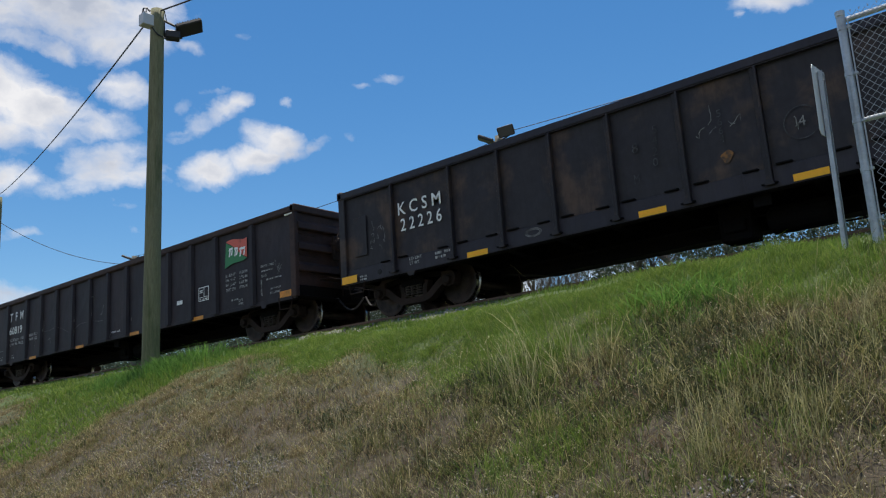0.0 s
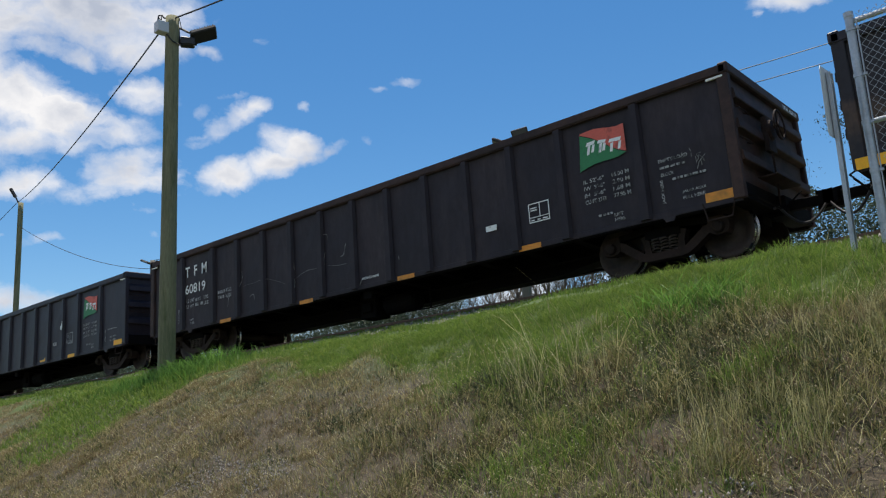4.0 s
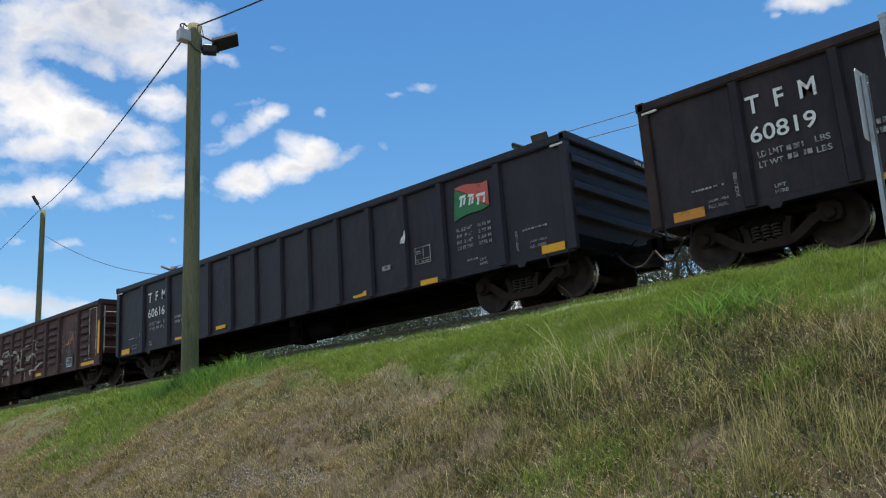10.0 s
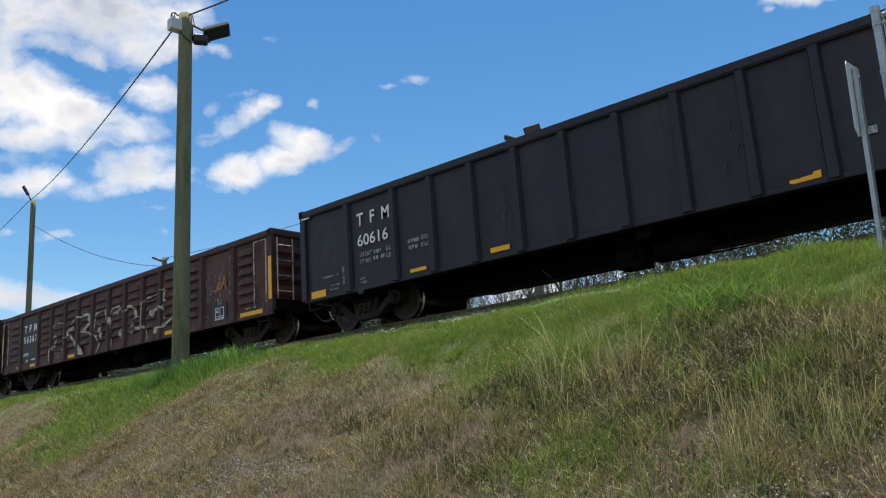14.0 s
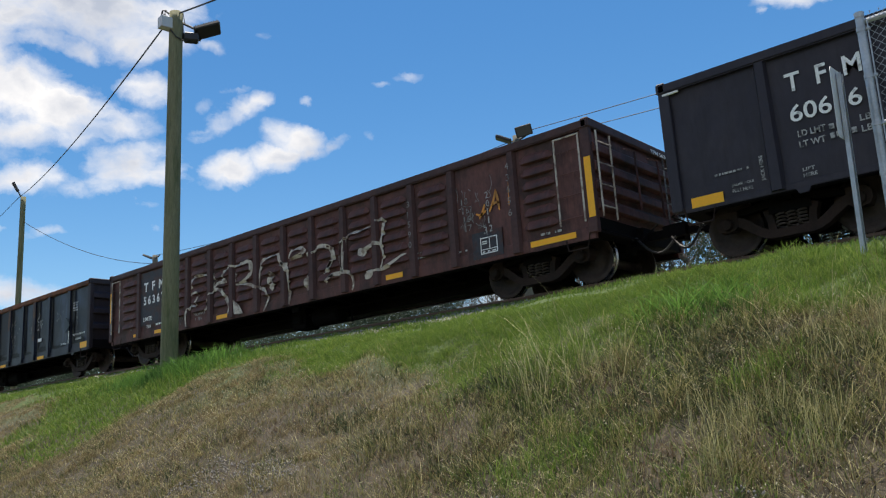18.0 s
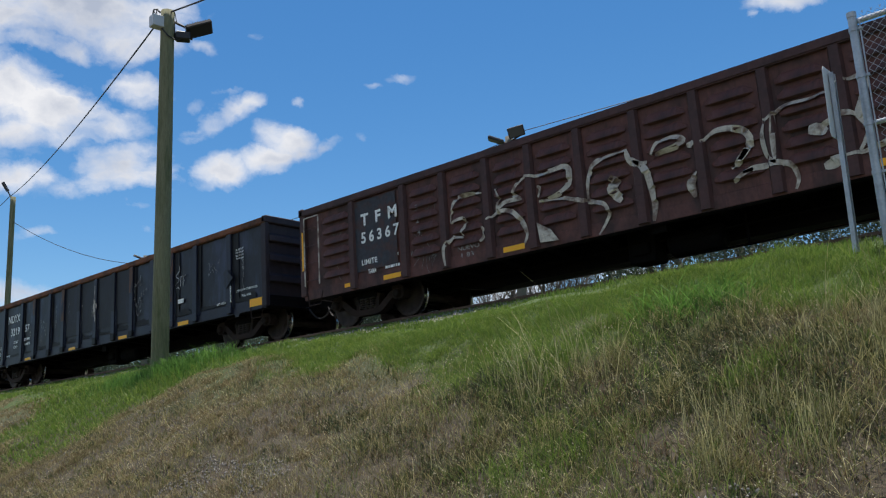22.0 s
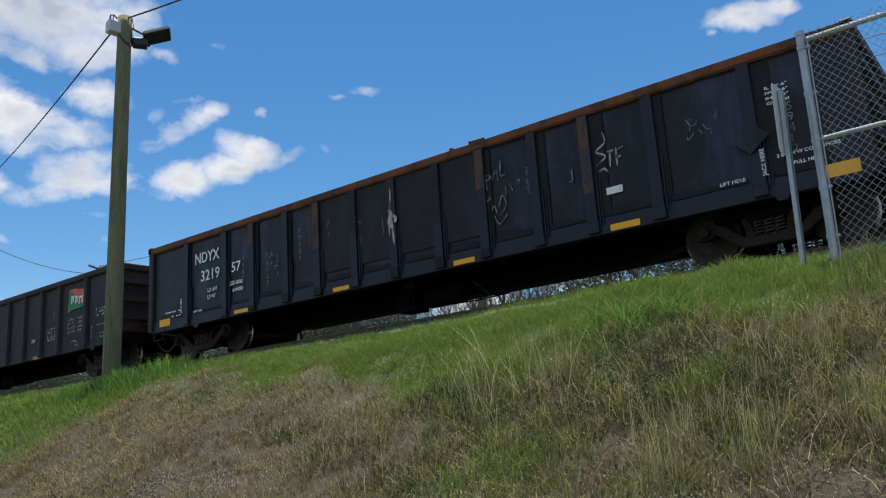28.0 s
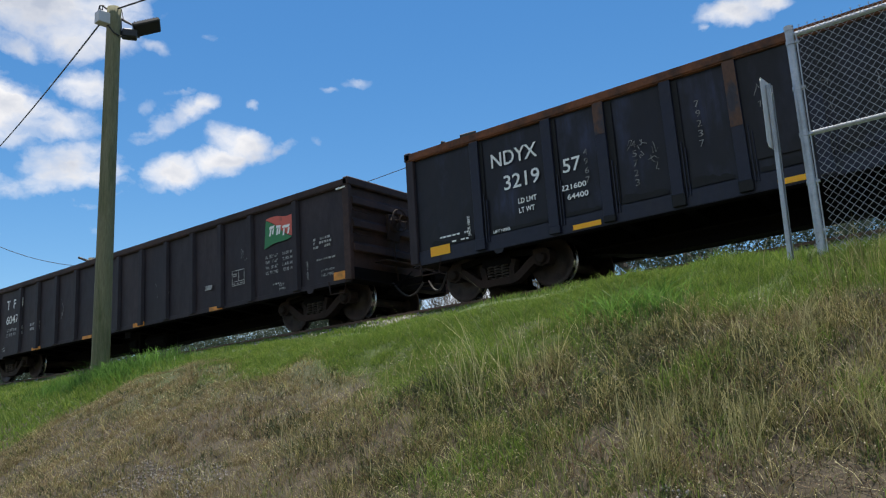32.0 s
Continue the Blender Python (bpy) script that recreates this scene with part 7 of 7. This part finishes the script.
STALKS = spots([(-3.3, 5.0, 0.35, 0.25, 0.7), (-3.9, 4.55, 0.5, 0.25, 0.4), (-1.25, 5.2, 0.5, 0.45, 1.0), (-1.1, 4.4, 0.6, 0.35, 1.2), (-2.1, 4.35, 0.6, 0.25, 0.5), (-4.8, 4.2, 0.6, 0.2, 0.4),
                (-3.0, 5.3, 0.3, 0.2, 0.5), (-2.9, 4.7, 0.3, 0.2, 0.3), (-1.7, 5.5, 0.3, 0.2, 0.4), (-0.3, 4.8, 0.4, 0.6, 0.9), (-1.3, 4.0, 0.6, 0.25, 1.0)])
THATCH = spots([(-3.75, 5.45, 0.30, 0.14, 1.0), (-4.3, 4.95, 0.45, 0.20, 0.8), (-1.95, 5.55, 0.35, 0.16, 1.0), (-1.3, 5.4, 0.4, 0.2, 0.9), (-2.8, 5.15, 0.4, 0.2, 0.8), (-3.3, 4.6, 0.5, 0.2, 0.7), (-1.6, 4.9, 0.4, 0.2, 0.7),
                (-2.3, 4.6, 0.4, 0.15, 0.8), (-5.3, 4.7, 0.5, 0.2, 0.6), (-4.2, 4.3, 0.5, 0.15, 0.6), (-6.4, 4.9, 0.5, 0.3, 0.4), (-8.4, 4.4, 0.8, 0.3, 0.35), (-9.6, 4.3, 0.5, 0.2, 0.6)])

blades("green_grass", "short bright green grass along the crest of the bank", 260000, (-9, 0.6), (4.6, 7.3), k_green, (0.04, 0.10), (0.0019, 0.0034), 0.8, M_GRASS, 11, short=True)
blades("green_grass", "short green grass down the bank by the pole", 120000, (-26, -9), (4.2, 7.4), k_green, (0.05, 0.14), (0.003, 0.0055), 0.7, M_GRASS, 41, short=True)
blades("crest_grass", "green grass between the crest and the ballast", 110000, (-34, 2.5), (7.2, 10.3), lambda x, y: 0.3 + 0.7 * smooth(value_noise(x, y, 0.8, 23), 0.2, 0.6), (0.05, 0.12), (0.003, 0.0055), 0.5, M_GRASS, 12, short=True)
blades("crest_grass", "rough green grass over the ballast shoulder beside the rail", 60000, (-36, 3.0), (9.7, 11.2), lambda x, y: 0.75 + 0.25 * value_noise(x, y, 0.5, 24), (0.03, 0.09), (0.003, 0.005), 0.45, M_GRASS, 121)
blades("dry_grass", "dry tan grass on the face of the bank", 300000, (-22, 0.4), (3.0, 6.6), k_dry, (0.02, 0.075), (0.0018, 0.0036), 0.85, M_DRY, 13, short=True)
blades("olive_grass", "half-dry olive grass on the bank", 150000, (-14, 0.6), (3.0, 6.6), k_olive, (0.03, 0.12), (0.0018, 0.0034), 0.8, M_OLIVE, 14, short=True)
blades("weeds", "low dark green weeds among the dry grass", 95000, (-7, 0.8), (3.6, 6.4), WEEDS, (0.05, 0.14), (0.004, 0.009), 1.1, M_WEED, 42, short=True)
blades("weeds", "small dark weeds scattered in the dry grass", 100000, (-14, 0.8), (3.0, 6.4), lambda x, y: below_crest(x, y) * (0.45 + 0.55 * right_part(x)) * smooth(value_noise(x, y, 0.22, 61), 0.50, 0.72), (0.03, 0.09), (0.004, 0.007), 1.1, M_WEED, 43, short=True)
blades("tall_dry_grass", "tall dry grass stalks on the bank", 6000, (-6.5, 0.8), (3.0, 6.0), lambda x, y: below_crest(x, y) * (0.15 + 0.85 * right_part(x)) * (0.12 + 0.88 * STALKS(x, y)), (0.10, 0.28), (0.0016, 0.0026), 0.48, M_DRY, 15, 0.8, 0.12)
blades("tall_stalks", "long pale straw stalks standing on the bank", 4200, (-6.0, 0.8), (3.4, 6.0), lambda x, y: (y < 5.7) * (0.04 + 0.40 * STALKS(x, y) ** 2), (0.20, 0.52), (0.0018, 0.0028), 0.45, M_STRAW, 24, 0.7, 0.12)
blades("tall_green_grass", "taller green grass tufts on the bank", 60000, (-5.0, 0.8), (3.4, 6.4), TUFTS, (0.10, 0.26), (0.0026, 0.0044), 0.8, M_GRASS, 16, 0.9)
blades("tall_green_grass", "thin green grass between the dry stalks", 30000, (-5.0, 0.8), (3.4, 6.2), lambda x, y: 0.4 * right_part(x) * smooth(value_noise(x, y, 0.5, 32), 0.45, 0.75), (0.08, 0.20), (0.0022, 0.0036), 0.8, M_GRASS, 26, 0.9, 0.08)
blades("dead_thatch", "flattened red-brown dead grass in clumps", 90000, (-10.5, 0.8), (3.4, 6.3), lambda x, y: 0.85 * THATCH(x, y) * smooth(value_noise(x, y, 0.16, 111), 0.3, 0.6), (0.03, 0.10), (0.0020, 0.0036), 1.2, M_DEAD, 112, short=True)
blades("fallen_stalks", "broken straw stalks lying across the bank", 16000, (-8.5, 0.8), (3.3, 6.1), lambda x, y: below_crest(x, y) * (0.25 + 0.75 * right_part(x)) * (0.3 + 0.7 * value_noise(x, y, 0.4, 131)), (0.08, 0.22), (0.0016, 0.0026), 1.7, M_STRAW, 132, 0.35)
blades("fallen_stalks", "matted red-brown stalks on the bank", 30000, (-8.5, 0.8), (3.3, 6.1), lambda x, y: below_crest(x, y) * (0.3 + 0.7 * right_part(x)) * smooth(value_noise(x, y, 0.3, 133), 0.35, 0.65), (0.06, 0.18), (0.0018, 0.0030), 1.5, M_DEAD, 134, 0.35)
blades("tall_green_grass", "pale green flowering grass below the fence", 2600, (-2.2, 0.6), (5.2, 6.9), lambda x, y: np.exp(-(((x + 0.9) / 0.55) ** 2 + ((y - 6.05) / 0.4) ** 2)), (0.18, 0.42), (0.0018, 0.0028), 0.35, M_OLIVE, 135, 0.7, 0.1)
# tussocks: tufts that spread from a root, with dark gaps between them
RIGHT = lambda x, y: right_part(x) * below_crest(x, y)
blades("olive_tussocks", "half-dry tussocks of olive grass on the bank", 22000, (-6.0, 0.8), (3.5, 6.0), lambda x, y: 0.1 + 0.9 * RIGHT(x, y), (0.07, 0.22), (0.0018, 0.0032), 0.75, M_OLIVE, 71, 0.7, 0.045)
blades("dry_tussocks", "pale dry tussocks of straw grass on the bank", 9000, (-6.5, 0.8), (3.4, 5.9), lambda x, y: 0.05 + 0.95 * RIGHT(x, y) * smooth(STALKS(x, y), 0.2, 0.9), (0.10, 0.32), (0.0018, 0.0028), 0.38, M_STRAW, 72, 0.7, 0.05)
blades("green_tussocks", "green tussocks among the dry grass", 16000, (-5.0, 0.8), (3.6, 6.2), lambda x, y: 0.55 * right_part(x) * smooth(value_noise(x, y, 0.6, 81), 0.4, 0.65), (0.06, 0.18), (0.0022, 0.0036), 0.8, M_GRASS, 73, 0.8, 0.045)
blades("green_tussocks", "low tufts in the green grass of the crest", 20000, (-8.5, 0.6), (5.3, 7.2), k_green, (0.06, 0.13), (0.0018, 0.0032), 0.9, M_GRASS, 74, 0.8, 0.04)
blades("dry_tussocks", "small dry tufts on the worn face of the bank", 34000, (-13, -4.5), (3.2, 6.0), below_crest, (0.035, 0.095), (0.0020, 0.0034), 0.75, M_DRY, 75, 0.7, 0.04)
# lush clump at the foot of the pole and down the bank beside it
blades("lush_grass", "lush tall green grass round the foot of the pole", 14000, (-13.5, -9.6), (6.0, 7.8), lambda x, y: np.exp(-(((x + 11.3) / 0.85) ** 2 + ((y - 6.85) / 0.45) ** 2)) + 0.3 * np.exp(-(((x + 12.4) / 0.8) ** 2 + ((y - 6.7) / 0.4) ** 2)), (0.15, 0.33), (0.0022, 0.0036), 0.55, M_LUSH, 17)
blades("lush_grass", "lush green grass running down the bank by the pole", 22000, (-14.0, -9.0), (4.2, 7.0), lambda x, y: 0.4 * smooth(greenness(x, y), -0.4, 0.9) * (0.4 + 0.6 * value_noise(x, y, 0.4, 91)), (0.06, 0.15), (0.0024, 0.004), 0.7, M_GRASS, 27)
blades("lush_grass", "lush green tuft near the crest", 6500, (-3.4, -1.6), (5.6, 6.7), lambda x, y: np.exp(-(((x + 2.55) / 0.36) ** 2 + ((y - 6.08) / 0.18) ** 2)), (0.16, 0.30), (0.0030, 0.0048), 0.9, M_LUSH, 18)
blades("lush_grass", "green grass at the foot of the fence", 6000, (-2.4, 0.8), (6.3, 7.7), lambda x, y: 0.7 + 0 * x, (0.07, 0.17), (0.0020, 0.0034), 0.7, M_GRASS, 19)
blades("tall_stalks", "long pale green grass stalks leaning over the bank", 700, (-4.2, -2.6), (4.6, 6.0), lambda x, y: np.exp(-(((x + 3.35) / 0.3) ** 2 + ((y - 5.15) / 0.25) ** 2)), (0.45, 0.85), (0.0024, 0.0034), 0.5, M_STRAW, 20, 0.6, bias=(-0.75, 0.3))

# thin grass that goes on past the mown strip and over the foot of the bank
blades("rough_grass", "thin dry grass at the foot of the bank", 45000, (-14, 12), (-5.0, 3.4), lambda x, y: 0.3 + 0.7 * smooth(value_noise(x, y, 0.9, 101), 0.3, 0.7), (0.04, 0.12), (0.003, 0.006), 0.9, M_OLIVE, 102, short=True)
blades("rough_grass", "grass along the bank beside the fence", 45000, (0.4, 14), (2.8, 10.0), lambda x, y: 0.3 + 0.7 * smooth(value_noise(x, y, 0.9, 103), 0.3, 0.7), (0.05, 0.14), (0.003, 0.006), 0.8, M_GRASS, 104, short=True)

# small pale seed heads over the dry grass
scatter_stones("seed_heads", "tiny pale seed heads among the dry grass", 4200, (-9.5, 0.3), (3.4, 5.85), (0.003, 0.006), lambda x, y: ground_z(x, y) + 0.04 + 0.13 * value_noise(x, y, 0.05, 3), 45, M_SEED)
scatter_stones("gravel_patch", "grey stones on the bare lower bank", 800, (-3.8, -1.2), (3.50, 3.98), (0.005, 0.016), lambda x, y: ground_z(x, y) + 0.016 - 0.06 * (value_noise(x, y, 0.2, 49) < 0.5), 47, M_BALLAST)
scatter_stones("gravel_patch", "grey gravel showing through the grass", 1500, (-6.8, -5.4), (3.82, 4.45), (0.004, 0.012), lambda x, y: ground_z(x, y) + 0.012 - 0.05 * (value_noise(x, y, 0.18, 48) < 0.45), 46, M_BALLAST)


# ---- movement ----
def run(t):
    return float(np.interp(t, [r[0] for r in TRAIN], [r[1] for r in TRAIN]))


def motions():
    starts = [9.62, -7.89, -25.36, -42.5, -59.75, -77.33]
    for k, (car, x0) in enumerate(zip(CARS, starts)):
        # the couplers behind the third car draw out
        slack = lambda t: float(np.interp(t, [14.5, 16.5, 17.0, 18.0, 19.0], [0.0, 0.08, 0.14, 0.20, 0.22])) if k < 3 else 0.0
        walk(car, [(t, pose(x0 + s + slack(t), CENTRE, CAR_BASE)) for t, s in TRAIN])
    turns = []
    last = None
    for k in range(0, 32 * FPS + 1):
        t = k / FPS
        s = run(t)
        if last is None or s - last > 0.52 or k == 32 * FPS:
            turns.append((t, math.degrees((s - TRAIN[0][1]) / 0.425)))
            last = s
    for wheel, x in WHEELS:
        walk(wheel, [(t, pose(x, 0, 0.425, 0, a, 0)) for t, a in turns])


motions()
